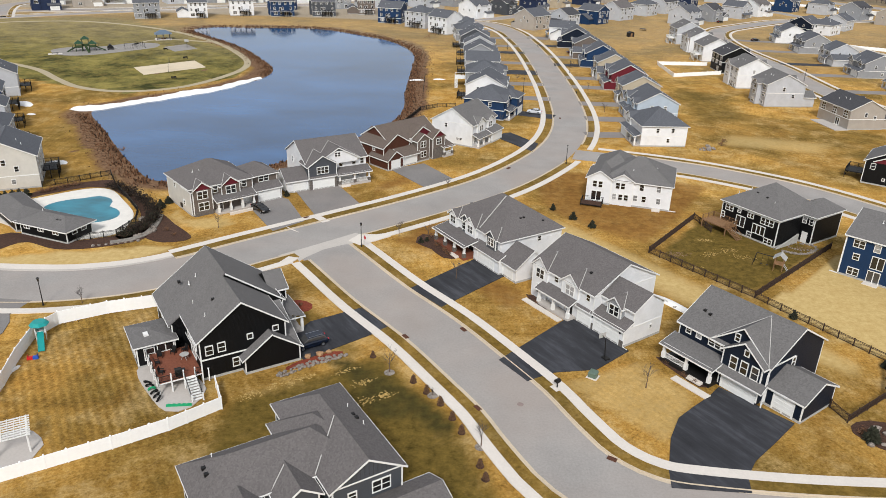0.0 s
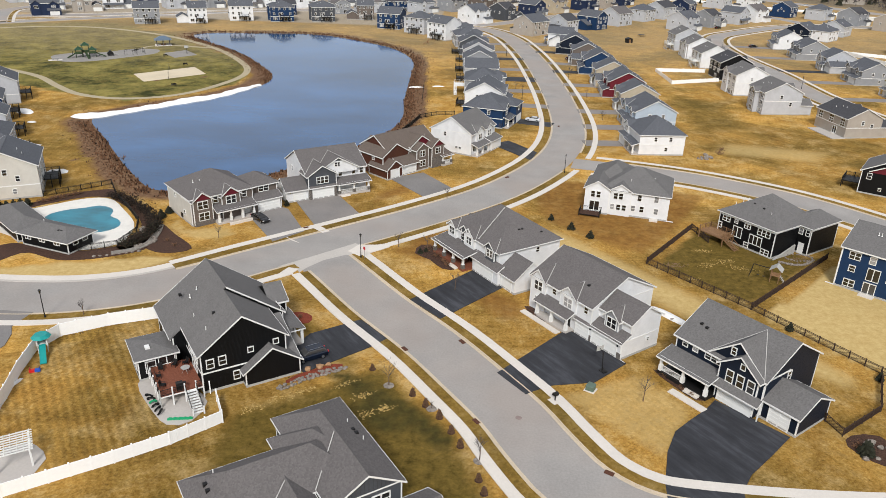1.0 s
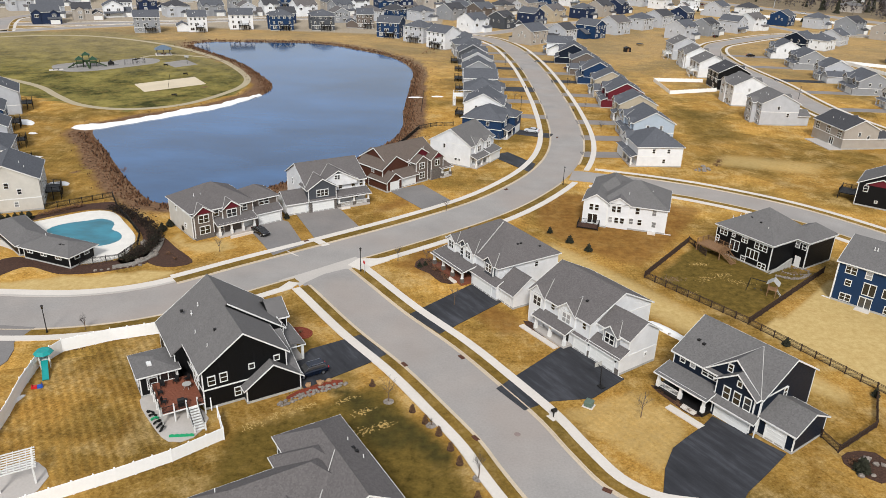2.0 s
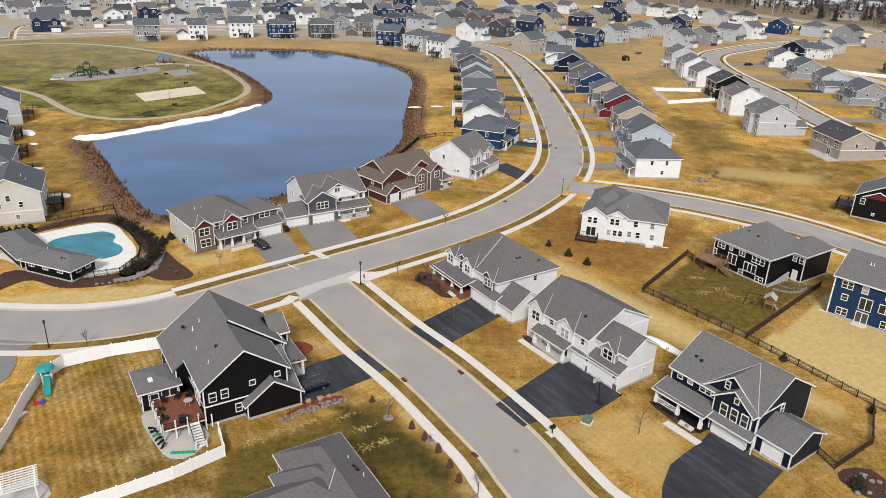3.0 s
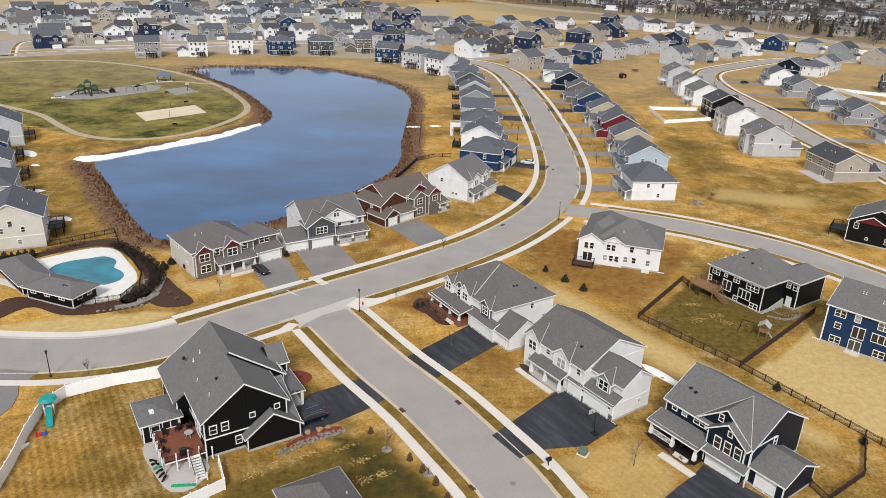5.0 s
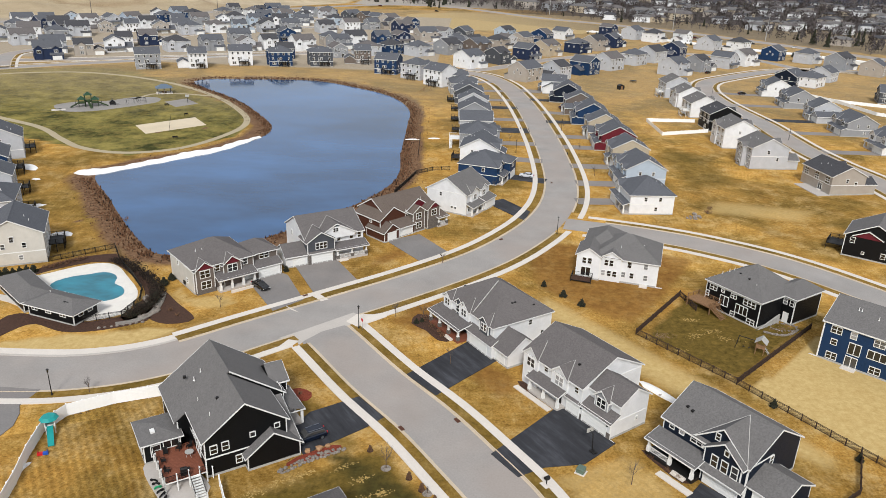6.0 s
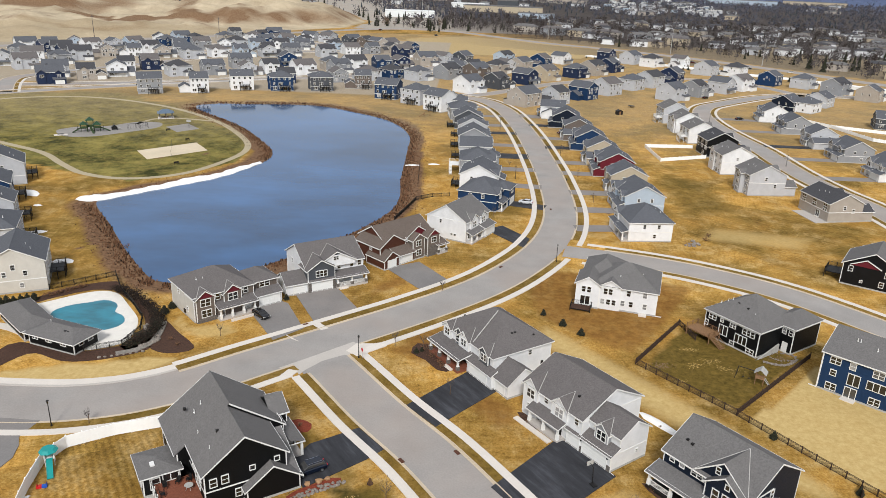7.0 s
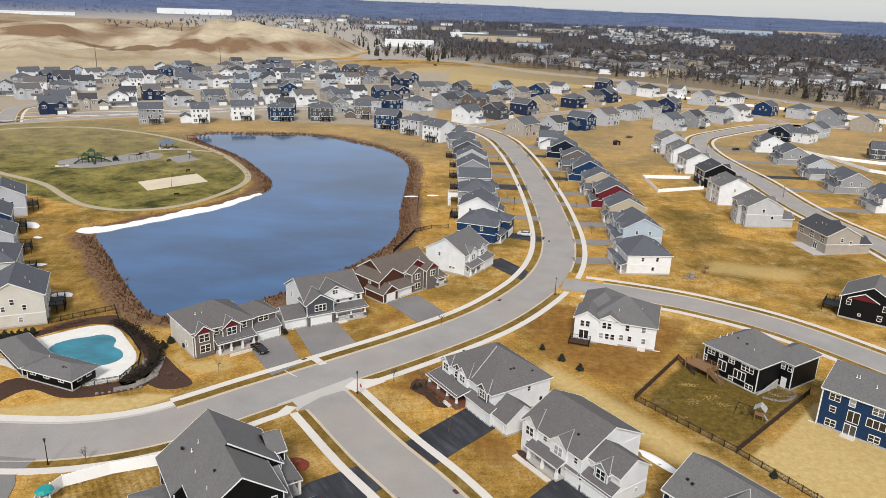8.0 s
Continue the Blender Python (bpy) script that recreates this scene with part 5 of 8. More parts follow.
def white_mid_house():
    h = House("white sided two-storey house with porch and black driveway", 12.2, 109.0, -52.8, "w", "roofb")
    h.vol(-0.4, 13.2, 0.0, 13.4, 5.7, "x", 0.5)
    h.vol(13.2, 19.5, -0.1, 7.9, 2.75, "flat", corners=True)
    h.vol(12.6, 19.5, 1.7, 7.9, 5.5, "x", 0.62, z0=2.7, ends=(0, 1), found=False)
    h.shed(13.2, 19.4, -0.1, 2.75, 1.7, 3.7)
    h.vol(10.2, 13.2, -0.2, 1.0, 2.7, "flat", corners=False)
    h.shed(10.3, 13.1, -0.2, 2.7, 0.9, 3.2)
    for xc, wd, pk in ((1.55, 3.5, 0.95), (8.4, 3.6, 0.85)):
        h.vol(xc - wd / 2, xc + wd / 2, -0.35, 4.5, 5.6, "y", pk, z0=0 if xc < 2 else 3.1, ends=(1, 0), found=False, over=0.3, valley=(0.0, 5.7, 0.5))
    h.win("f", -0.35, (1.6, 4.5), (8.4, 4.5), w=1.7, h=1.5, n=2)
    h.win("f", 0.0, (5.0, 4.8), w=0.8, h=0.9, n=1)
    h.win("f", 0.0, (12.0, 4.7), w=0.7, h=1.0)
    h.vol(15.0, 17.7, 0.9, 3.8, 5.3, "y", 0.9, z0=3.2, ends=(1, 0), found=False, over=0.3, wall="m", valley=(1.7, 5.5, 0.62))
    h.win("f", 0.9, (16.35, 4.4), w=1.7, h=1.5, n=2)
    h.porch(2.6, 9.8, -1.7, 0.0, 0.45, 2.75, 3, "patio", rise=0.75)
    part("porch_step", Geo().box(0.6, 9.0, -3.0, -2.0, 0, 0.18), M["walk"], h.ob, "pale concrete front walk")
    h.win("f", -0.35, (1.5, 1.8), w=0.9, h=1.4)
    h.win("f", 0.0, (4.6, 1.8), (6.4, 1.8), w=1.1, h=1.5)
    h.door("f", 0.0, 8.4, mat="dark")
    h.garage("f", -0.1, 16.2, 4.9)
    h.garage("f", -0.2, 11.7, 2.6)
    part("stone_veneer", Geo().box(18.85, 19.55, -0.16, -0.09, 0, 1.1).box(13.2, 13.6, -0.16, -0.09, 0, 1.1), M["stone"], h.ob, "grey stone veneer")
    h.band(13.2, 19.5, -0.1, 7.9, 2.75)
    h.band(-0.4, 13.2, 0, 13.4, 5.2, 0.16)
    h.win("r", 19.5, (5.6, 1.9), w=0.4, h=0.5)
    h.box_vents((9.6, 2.6, 7.2))
    for u in (13.4, 18.9):
        part("wall_lamp", Geo().box(u - 0.1, u + 0.1, -0.3, -0.1, 2.1, 2.45), M["dark"], h.ob, "black wall lantern")
    part("downspout", Geo().box(19.5, 19.6, -0.05, 0.05, 0.1, 2.7).box(19.5, 20.4, -0.05, 0.05, 0.05, 0.15), M["trim"], h.ob)


def navy_house():
    h = House("dark navy two-storey house with white trim and wide porch", 30.0, 90.5, -52, "n", "roof")
    h.vol(-0.6, 13.3, 2.0, 14.4, 5.6, "x", 0.58)
    h.vol(7.2, 12.95, 0.9, 4.4, 5.6, "y", 0.75, ends=(1, 0), found=False, over=0.35)
    h.vol(4.9, 12.9, 2.1, 7.5, 5.65, "y", 0.82, z0=5.2, ends=(1, 0), found=False, corners=False, valley=(2.0, 5.6, 0.58))
    h.win("f", 2.1, (8.1, 7.3), w=0.6, h=1.0)
    h.win("f", 0.9, (8.9, 4.3), (10.45, 4.3), (12.0, 4.3), w=0.9, h=1.7)
    h.win("f", 0.9, (10.45, 6.5), w=0.55, h=0.7, grid=False)
    h.shed(7.4, 13.6, 0.3, 2.7, 0.95, 3.3)
    h.garage("f", 0.9, 10.2, 4.9)
    h.win("f", 2.0, (0.9, 4.9), (2.6, 4.9), w=0.7, h=0.9)
    h.win("f", 2.0, (5.6, 4.8), w=2.7, h=0.9, n=3)
    h.band(-0.6, 7.2, 2.0, 14.4, 5.25, 0.2)
    h.porch(-0.9, 7.2, -0.9, 2.0, 0.6, 2.75, 3, "dark", rails=1, rise=0.8, steps=5.2)
    h.win("f", 2.0, (1.2, 1.9), w=1.6, h=1.5, n=2)
    h.door("f", 2.0, 4.4, mat="dark")
    h.vol(13.3, 18.3, 2.2, 9.4, 2.9, "x", 0.48, ends=(0, 1), roof="roof")
    h.garage("f", 2.2, 15.8, 2.7)
    h.win("r", 13.3, (7.4, 4.6), w=0.7, h=1.2)
    h.box_vents((1.2, 4.6, 7.3), (2.2, 4.4, 7.2))
    part("walk_slab", Geo().box(3.0, 8.6, -3.4, -2.2, 0, 0.15), M["walk"], h.ob, "pale concrete front walk")
    part("downspout", Geo().box(13.65, 13.78, 0.85, 0.98, 0.1, 5.4), M["trim"], h.ob)


def white_back_house():
    h = House("white two-storey house seen from its back yard", 26.5, 153.4, -15.7, "w", "roof")
    h.vol(-0.2, 5.0, 0.0, 8.0, 5.7, "y", 0.62, ends=(1, 0))
    h.vol(3.0, 17.4, 0.8, 14.0, 5.6, "hip", 0.55)
    h.vol(0.5, 9.5, 5.0, 17.0, 5.8, "hip", 0.66)
    h.vol(5.0, 9.6, 0.5, 6.0, 5.6, "y", 0.6, ends=(1, 0), found=False)
    h.win("f", 0.0, (1.5, 4.4), (2.7, 4.4), w=0.8, h=1.3)
    h.slider("f", 0.0, 2.0, 0.8, 2.0)
    h.win("f", 0.5, (6.3, 4.4), (7.4, 4.4), w=0.8, h=1.3)
    h.win("f", 0.5, (5.8, 1.9), (7.1, 1.9), (8.3, 1.9), w=0.8, h=1.2)
    h.win("f", 0.8, (10.2, 2.0), (12.0, 2.0), (15.0, 1.9), w=0.8, h=1.2)
    h.win("f", 0.8, (11.3, 4.5), (14.8, 4.6), w=0.8, h=1.3)
    h.deck(-0.8, 3.6, -2.6, 0.0, 0.5, "mulch", "dark")
    part("downspout", Geo().box(17.4, 17.52, 0.75, 0.87, 0.1, 5.4).box(17.4, 18.8, 0.7, 0.85, 0.05, 0.2), M["trim"], h.ob)
    h.vents((9.0, 3.4, 7.2), (13.8, 5.2, 7.5))
    part("well_cover", Geo().box(13.9, 15.6, -0.5, 0.8, 0.0, 0.35), M["walk"], h.ob, "pale window well")


def black_fenced_house():
    h = House("black two-storey house with white trim and timber deck", 52.0, 142.5, -54.5, "b", "roof")
    h.vol(0.0, 12.7, 0.0, 12.8, 5.9, "hip", 0.66)
    h.vol(9.6, 15.4, 7.4, 16.4, 5.9, "hip", 0.6)
    h.band(0.0, 12.7, 0.0, 12.8, 5.15, 0.22)
    h.band(9.6, 15.4, 7.4, 16.4, 5.15, 0.22)
    h.win("f", 0.0, (1.7, 4.6), w=1.6, h=1.0, n=2)
    h.win("f", 0.0, (4.0, 4.7), w=0.6, h=0.6)
    h.win("f", 0.0, (6.6, 4.6), w=1.2, h=0.9, n=2)
    h.win("f", 0.0, (10.3, 4.5), w=2.6, h=1.2, n=3)
    h.win("f", 0.0, (0.5, 2.9), w=0.6, h=1.0)
    h.slider("f", 0.0, 4.6, 1.7, 1.9, 2.0)
    h.win("f", 0.0, (8.8, 2.4), w=2.6, h=1.7, n=3, grid=False)
    h.win("f", 0.0, (7.0, 0.8), w=0.9, h=0.9)
    h.win("f", 0.0, (11.2, 0.8), w=1.6, h=1.0, n=2)
    h.win("f", 7.4, (13.3, 4.6), (14.7, 4.6), w=0.7, h=1.1)
    h.door("f", 7.4, 13.9, z=0.1, label="white back door")
    h.deck(-1.6, 4.0, -3.4, 0.0, 1.7, "wood", "wood")
    st = part("stair", Geo().prism([(4.0, -3.2, 1.6), (7.0, -3.2, 0.0), (6.7, -3.2, 0.0), (4.0, -3.2, 1.35)], (0, 0.08, 0)).prism([(4.0, -2.0, 1.6), (7.0, -2.0, 0.0), (6.7, -2.0, 0.0), (4.0, -2.0, 1.35)], (0, 0.08, 0)), M["wood"], h.ob, "timber deck stair")
    for i in range(9):
        part("tread", Geo().box(4.05 + 0.32 * i, 4.36 + 0.32 * i, -3.2, -1.95, 1.42 - 0.165 * i, 1.47 - 0.165 * i), M["wood"], st)
    for yy in (-3.2, -1.95):
        g = Geo().tube((4.0, yy, 2.6), (7.0, yy, 0.95), 0.05, n=4).tube((4.0, yy, 1.9), (7.0, yy, 0.3), 0.03, n=4)
        for i in range(10):
            g.tube((4.1 + 0.3 * i, yy, 1.6 - 0.165 * i), (4.1 + 0.3 * i, yy, 2.55 - 0.165 * i), 0.025, n=4)
        part("stair_rail", g, M["wood"], st)
    h.vents((1.4, 2.6, 7.1), (2.4, 3.4, 7.8), (3.2, 3.8, 8.3), (9.5, 2.4, 7.5))
    h.box_vents((5.0, 3.4, 8.2), (7.4, 3.0, 8.0))
    part("retaining_wall", Geo().prism([(13.0, 0.0, 0.0), (13.0, -0.6, 0.0), (13.0, 6.6, 0.0), (13.0, 6.6, 1.8)], (0.3, 0, 0)), M["found"], h.ob, "sloping concrete wing wall")


def blue_house():
    h = House("blue two-storey house with walk-out lower level", 67.0, 122.2, -42.5, "u", "roof")
    h.vol(0.0, 17.0, 0.0, 12.4, 7.6, "x", 0.5)
    h.win("f", 0.0, (2.2, 6.4), (9.3, 6.4), w=1.7, h=1.2, n=2)
    h.win("f", 0.0, (5.1, 6.4), (13.0, 6.4), w=0.9, h=1.2)
    h.win("f", 0.0, (2.2, 4.0), w=0.9, h=1.0)
    h.slider("f", 0.0, 5.7, 2.8, 1.9, 2.1)
    h.slider("f", 0.0, 5.6, 0.1, 1.9, 2.1)
    h.win("f", 0.0, (2.3, 1.2), (9.6, 1.2), w=1.7, h=1.2, n=2)
    h.win("f", 0.0, (9.4, 4.0), w=3.0, h=1.5, n=3, grid=False)
    h.vents((4.0, 3.8, 9.9), (4.5, 3.8, 9.9), (7.6, 3.0, 9.5))
    part("step_slab", Geo().box(4.4, 6.8, -1.3, 0, 0, 0.15), M["walk"], h.ob)
    part("downspout", Geo().box(-0.1, 0.02, -0.1, 0.02, 0.1, 7.2).box(-1.4, 0.02, -0.12, 0.02, 0.05, 0.2), M["trim"], h.ob)


def dark_edge_house():
    h = House("charcoal house with dark red gable and rear deck", 95.2, 174.8, -34, "b", "roof")
    h.vol(0.0, 13.0, 0.0, 12.0, 5.6, "y", 0.55)
    h.vol(2.0, 8.0, -0.15, 1.0, 5.7, "y", 0.5, ends=(1, 0), wall="r", z0=5.4, found=False, corners=False)
    h.win("f", 0.0, (1.8, 4.4), (9.8, 4.4), w=0.9, h=1.3)
    h.win("f", 0.0, (4.6, 1.6), w=0.5, h=0.5)
    h.win("f", 0.0, (9.0, 1.8), w=0.9, h=1.2)
    h.win("l", 0.0, (3.0, 4.4), (8.0, 4.4), w=0.9, h=1.2)
    h.deck(-4.0, 0.0, 2.0, 7.0, 1.8, "dark", "dark")


def red_gable_house():
    h = House("taupe sided house with red gables and stone base", -53.4, 135.2, 42, "k", "roofb")
    h.vol(-0.1, 13.2, 0.6, 12.8, 5.8, "hip", 0.55)
    h.vol(12.8, 19.3, 1.6, 8.6, 5.5, "hip", 0.55, z0=2.7, found=False)
    h.vol(12.8, 19.3, -0.2, 8.6, 2.75, "flat")
    h.shed(13.2, 19.2, -0.2, 2.75, 1.6, 3.7)
    for xc, wd in ((2.1, 4.0), (8.1, 4.0)):
        h.vol(xc - wd / 2, xc + wd / 2, -0.1, 5.0, 5.3, "y", 0.78, ends=(1, 0), found=False, over=0.35, valley=(0.6, 5.8, 0.55))
        g = Geo().prism([(xc - 1.75, -0.14, 5.35), (xc + 1.75, -0.14, 5.35), (xc, -0.14, 6.72)], (0, 0.03, 0))
        part("gable_panel", g, SID["r"], h.ob, "dark red gable panel")
    h.win("f", -0.1, (2.1, 4.3), (8.1, 4.3), w=2.0, h=1.5, n=2)
    h.win("f", 0.6, (5.1, 4.7), w=0.9, h=1.2, n=1)
    h.win("f", 0.6, (11.3, 4.7), w=0.9, h=1.2)
    h.win("f", 1.6, (16.2, 4.6), w=2.2, h=1.2, n=2)
    h.win("f", -0.1, (2.2, 1.9), w=2.0, h=1.5, n=2)
    part("stone_veneer", Geo().box(0.2, 4.2, -0.2, -0.1, 0, 1.0), M["stone"], h.ob, "grey stone base")
    h.porch(4.4, 12.6, -1.7, 0.6, 0.4, 2.75, 4, "patio", rise=0.8)
    h.win("f", 0.6, (6.2, 1.9), w=1.4, h=1.4, n=2)
    h.door("f", 0.6, 8.3, mat="dark")
    h.garage("f", -0.2, 16.4, 4.9)
    h.garage("f", 0.5, 12.0, 2.5)
    part("front_wall", Geo().box(6.2, 12.0, -3.2, -2.8, 0, 0.5), M["walk"], h.ob, "low pale front wall")
    h.vents((3.6, 4.2, 7.8), (2.6, 5.2, 7.6))
    part("side_cladding", Geo().box(-0.13, -0.09, 0.75, 12.65, 0.36, 5.55), SID["c"], h.ob, "pale greige siding of the side wall")
    part("meter", Geo().box(-0.35, -0.1, 5.2, 6.0, 0.6, 1.4), M["dark"], h.ob, "grey utility meter box")
    h.win("l", -0.13, (4.0, 2.0), (8.5, 4.5), w=0.7, h=0.9)


def white_dark_house():
    h = House("white house with dark garage gable and grey roof", -38.8, 150.0, 33, "w", "roofb")
    h.vol(5.8, 20.2, 2.0, 14.4, 5.6, "x", 0.56)
    h.vol(5.6, 12.2, 0.0, 5.0, 5.4, "y", 0.62, ends=(1, 0), wall="d", valley=(2.0, 5.6, 0.56))
    h.vol(8.6, 17.8, 1.2, 7.0, 5.9, "y", 0.55, z0=5.0, ends=(1, 0), found=False, valley=(2.0, 5.6, 0.56))
    h.win("f", 1.2, (13.0, 7.0), w=1.2, h=0.9, n=2)
    g = Geo().prism([(11.6, 1.16, 7.75), (14.8, 1.16, 7.75), (13.2, 1.16, 8.45)], (0, 0.03, 0))
    part("gable_panel", g, SID["d"], h.ob, "dark gable panel")
    h.win("f", 0.0, (8.9, 4.3), w=2.6, h=1.4, n=3)
    h.vol(0.6, 5.6, 0.4, 6.4, 2.7, "x", 0.65, ends=(1, 0))
    h.garage("f", 0.4, 3.6, 2.7)
    h.garage("f", 0.0, 9.0, 4.9)
    h.shed(5.8, 12.0, -0.3, 2.7, 0.05, 3.0, 0.1)
    part("stone_veneer", Geo().box(5.6, 6.4, -0.1, -0.01, 0, 2.6).box(11.6, 12.2, -0.1, -0.01, 0, 2.6), M["stone"], h.ob, "grey stone veneer")
    h.win("f", 2.0, (14.0, 4.5), (17.2, 4.6), (19.2, 4.6), w=0.8, h=1.2)
    h.porch(12.4, 20.2, -0.6, 2.0, 0.5, 2.75, 3, "patio", rise=0.8, stone=True, rails=True, steps=14.0)
    h.win("f", 2.0, (17.6, 1.9), w=1.7, h=1.3, n=2)
    h.door("f", 2.0, 14.2)
    h.win("l", 5.8, (6.5, 2.2), (10.5, 4.4), w=0.7, h=1.2)


def brown_house():
    h = House("brown sided house with stone and dark red accents", -18.2, 168.9, 47, "o", "roofo")
    h.vol(2.5, 18.5, 3.0, 13.4, 5.6, "x", 0.6)
    h.vol(0.2, 8.6, 2.4, 12.0, 5.0, "y", 0.62, ends=(1, 0), found=False)
    h.vol(-0.4, 4.4, 0.0, 7.0, 2.6, "y", 0.75, ends=(1, 0))
    h.vol(3.6, 9.8, 0.5, 5.0, 2.7, "flat", corners=False)
    h.shed(3.6, 9.8, 0.3, 2.7, 2.4, 4.2)
    h.vol(9.6, 13.6, 0.6, 6.0, 5.4, "y", 0.7, ends=(1, 0), wall="k", valley=(3.0, 5.6, 0.6))
    h.vol(14.4, 18.6, 0.2, 6.0, 5.5, "y", 0.75, ends=(1, 0), wall="k", valley=(3.0, 5.6, 0.6))
    h.vol(9.4, 16.4, 2.6, 7.0, 5.9, "y", 0.62, z0=5.2, ends=(1, 0), found=False, wall="r")
    g = Geo().prism([(14.7, 0.16, 5.6), (18.3, 0.16, 5.6), (16.5, 0.16, 6.95)], (0, 0.03, 0))
    part("gable_panel", g, SID["r"], h.ob, "dark red gable panel")
    h.garage("f", 0.0, 2.0, 2.6)
    h.garage("f", 0.5, 6.8, 4.9)
    h.win("f", 0.6, (11.5, 4.3), w=1.6, h=1.4, n=2)
    h.win("f", 0.2, (16.5, 4.3), (16.5, 1.8), w=1.6, h=1.4, n=2)
    h.win("f", 0.6, (11.6, 1.8), w=1.6, h=1.4, n=2)
    part("stone_veneer", Geo().box(14.4, 18.6, 0.08, 0.19, 0, 2.8), M["stone"], h.ob, "grey stone veneer")
    h.porch(17.6, 21.0, -0.6, 3.0, 0.5, 2.6, 2, "patio", rise=0.9, stone=True, rails=True)
    h.win("l", 0.2, (6.0, 4.2), w=0.7, h=1.0)


def pale_gable_house():
    h = House("pale grey house with broad side gable", 1.2, 190.9, 62, "w", "roof")
    h.vol(0.0, 13.5, 0.0, 12.4, 6.0, "x", 0.6)
    h.vol(2.2, 6.2, -0.4, 4.0, 6.0, "y", 0.7, ends=(1, 0), found=False, valley=(0, 6.0, 0.6))
    h.vol(8.0, 11.0, -0.4, 4.0, 6.0, "y", 0.7, ends=(1, 0), found=False)
    h.win("f", -0.4, (4.2, 4.6), (9.5, 4.6), w=1.7, h=1.4, n=2)
    h.porch(0.2, 7.0, -2.0, 0.0, 0.4, 2.7, 3, rise=0.8)
    h.vol(7.4, 13.5, -2.2, 2.0, 2.8, "flat", corners=False)
    h.shed(7.4, 13.5, -2.2, 2.8, 0.0, 3.6)
    h.garage("f", -2.2, 10.4, 4.9)
    h.win("f", 0, (2.0, 1.8), w=1.7, h=1.4, n=2)
    h.win("l", 0.0, (8.0, 5.0), w=0.6, h=1.0)
    h.win("l", 0.0, (3.4, 1.8), (4.4, 1.8), w=0.7, h=0.5)
    h.band(0, 13.5, 0, 12.4, 5.85, 0.18)


def club_house():
    h = House("low black clubhouse with long grey hipped roof", -82.0, 124.0, -19, "b", "roof", group="poolside buildings")
    h.vol(0.4, 11.6, -0.2, 5.6, 2.7, "hip", 0.4, over=0.7)
    h.band(0.4, 11.6, -0.2, 5.6, 2.1, 0.22)
    h.win("f", -0.2, (2.0, 1.75), (5.4, 1.75), (9.0, 1.75), w=1.2, h=0.5, n=2, grid=False)
    h.win("r", 11.6, (1.6, 1.75), (3.8, 1.75), w=1.0, h=0.5, grid=False)
    h.box_vents((8.0, 1.6, 3.5), (8.7, 1.7, 3.5))
    h.vents((3.0, 3.0, 3.9))
    w = House("west wing of the low black clubhouse", -93.2, 134.0, -42, "b", "roof", group="poolside buildings")
    w.vol(0.0, 14.0, -0.4, 5.0, 2.7, "hip", 0.4, over=0.7)
    w.band(0.0, 14.0, -0.4, 5.0, 2.1, 0.22)


for build in (black_corner_house, grey_near_house, white_corner_lot, white_mid_house, navy_house, white_back_house, black_fenced_house, blue_house,
              dark_edge_house, red_gable_house, white_dark_house, brown_house, pale_gable_house, club_house):
    build()


# ---- drives, walks, corners ----
def flat_slab(name, pts, z, mat, label, category, smooth_line=False):
    return slab(name, pts, -0.05, z, mat, label, category, smooth_line)


for mat, pts in (("drive", [(-8.0, 108.9), (-2.6, 102.9), (0.7, 106.9), (9.6, 117.2), (2.6, 121.5)]),
                 ("drive", [(6.1, 88.6), (9.8, 83.8), (13.6, 86.2), (19.5, 87.4), (24.8, 92.6), (19.6, 100.2), (17.0, 101.4)]),
                 ("drive", [(24.4, 64.8), (24.7, 67.5), (25.2, 69.4), (26.3, 73.4), (28.2, 77.4), (30.6, 79.8), (33.2, 82.2), (35.2, 84.6), (42.4, 77.4), (38.6, 73.4), (35.2, 70.0), (33.4, 67.2), (33.0, 64.6)]),
                 ("drive", [(-15.0, 101.6), (-10.3, 96.2), (-12.8, 93.4), (-20.8, 86.2), (-24.0, 92.0), (-22.0, 96.6)]),
                 ("drive2", [(-36.3, 129.8), (-31.4, 135.5), (-37.4, 147.2), (-40.2, 148.8), (-45.2, 143.4)]),
                 ("drive2", [(-66.0, 99.0), (-66.8, 94.5), (-65.6, 92.5), (-64.8, 89.4), (-65.6, 85.0), (-72, 76), (-86, 80), (-86, 99.6)]),
                 ("drive2", [(-29.6, 138.2), (-22.0, 146.4), (-28.4, 157.2), (-37.0, 152.4)]),
                 ("drive2", [(-8.3, 157.3), (-2.0, 163.6), (-10.4, 175.6), (-18.2, 170.2)]),
                 ("drive", [(6.8, 203.5), (12.0, 207.5), (19.3, 197.0), (17.2, 189.2)])):
    flat_slab("driveway", pts, 0.11, M[mat], "black sealed asphalt driveway" if mat == "drive" else "grey asphalt driveway", "driveway")
# concrete where the footpaths meet at the junction corners
flat_slab("pavement", [(-31.8, 116.0), (-30.6, 118.9), (-28.6, 118.5), (-29.6, 116.2)], 0.126, M["walk"], "concrete ramp at the junction corner", "pavement")
flat_slab("pavement", [(-21.2, 127.0), (-19.6, 130.2), (-16.4, 130.4), (-14.6, 131.2), (-13.6, 129.8), (-16.6, 127.0), (-18.8, 125.0)], 0.126, M["walk"], "concrete ramp at the junction corner", "pavement")
flat_slab("road", [(-28.8, 120.6), (-22.4, 126.6), (-21.2, 125.4), (-17.5, 119.0), (-25.0, 114.2), (-27.6, 117.6)], 0.026, M["road"], "grey asphalt at the mouth of the side street", "road")
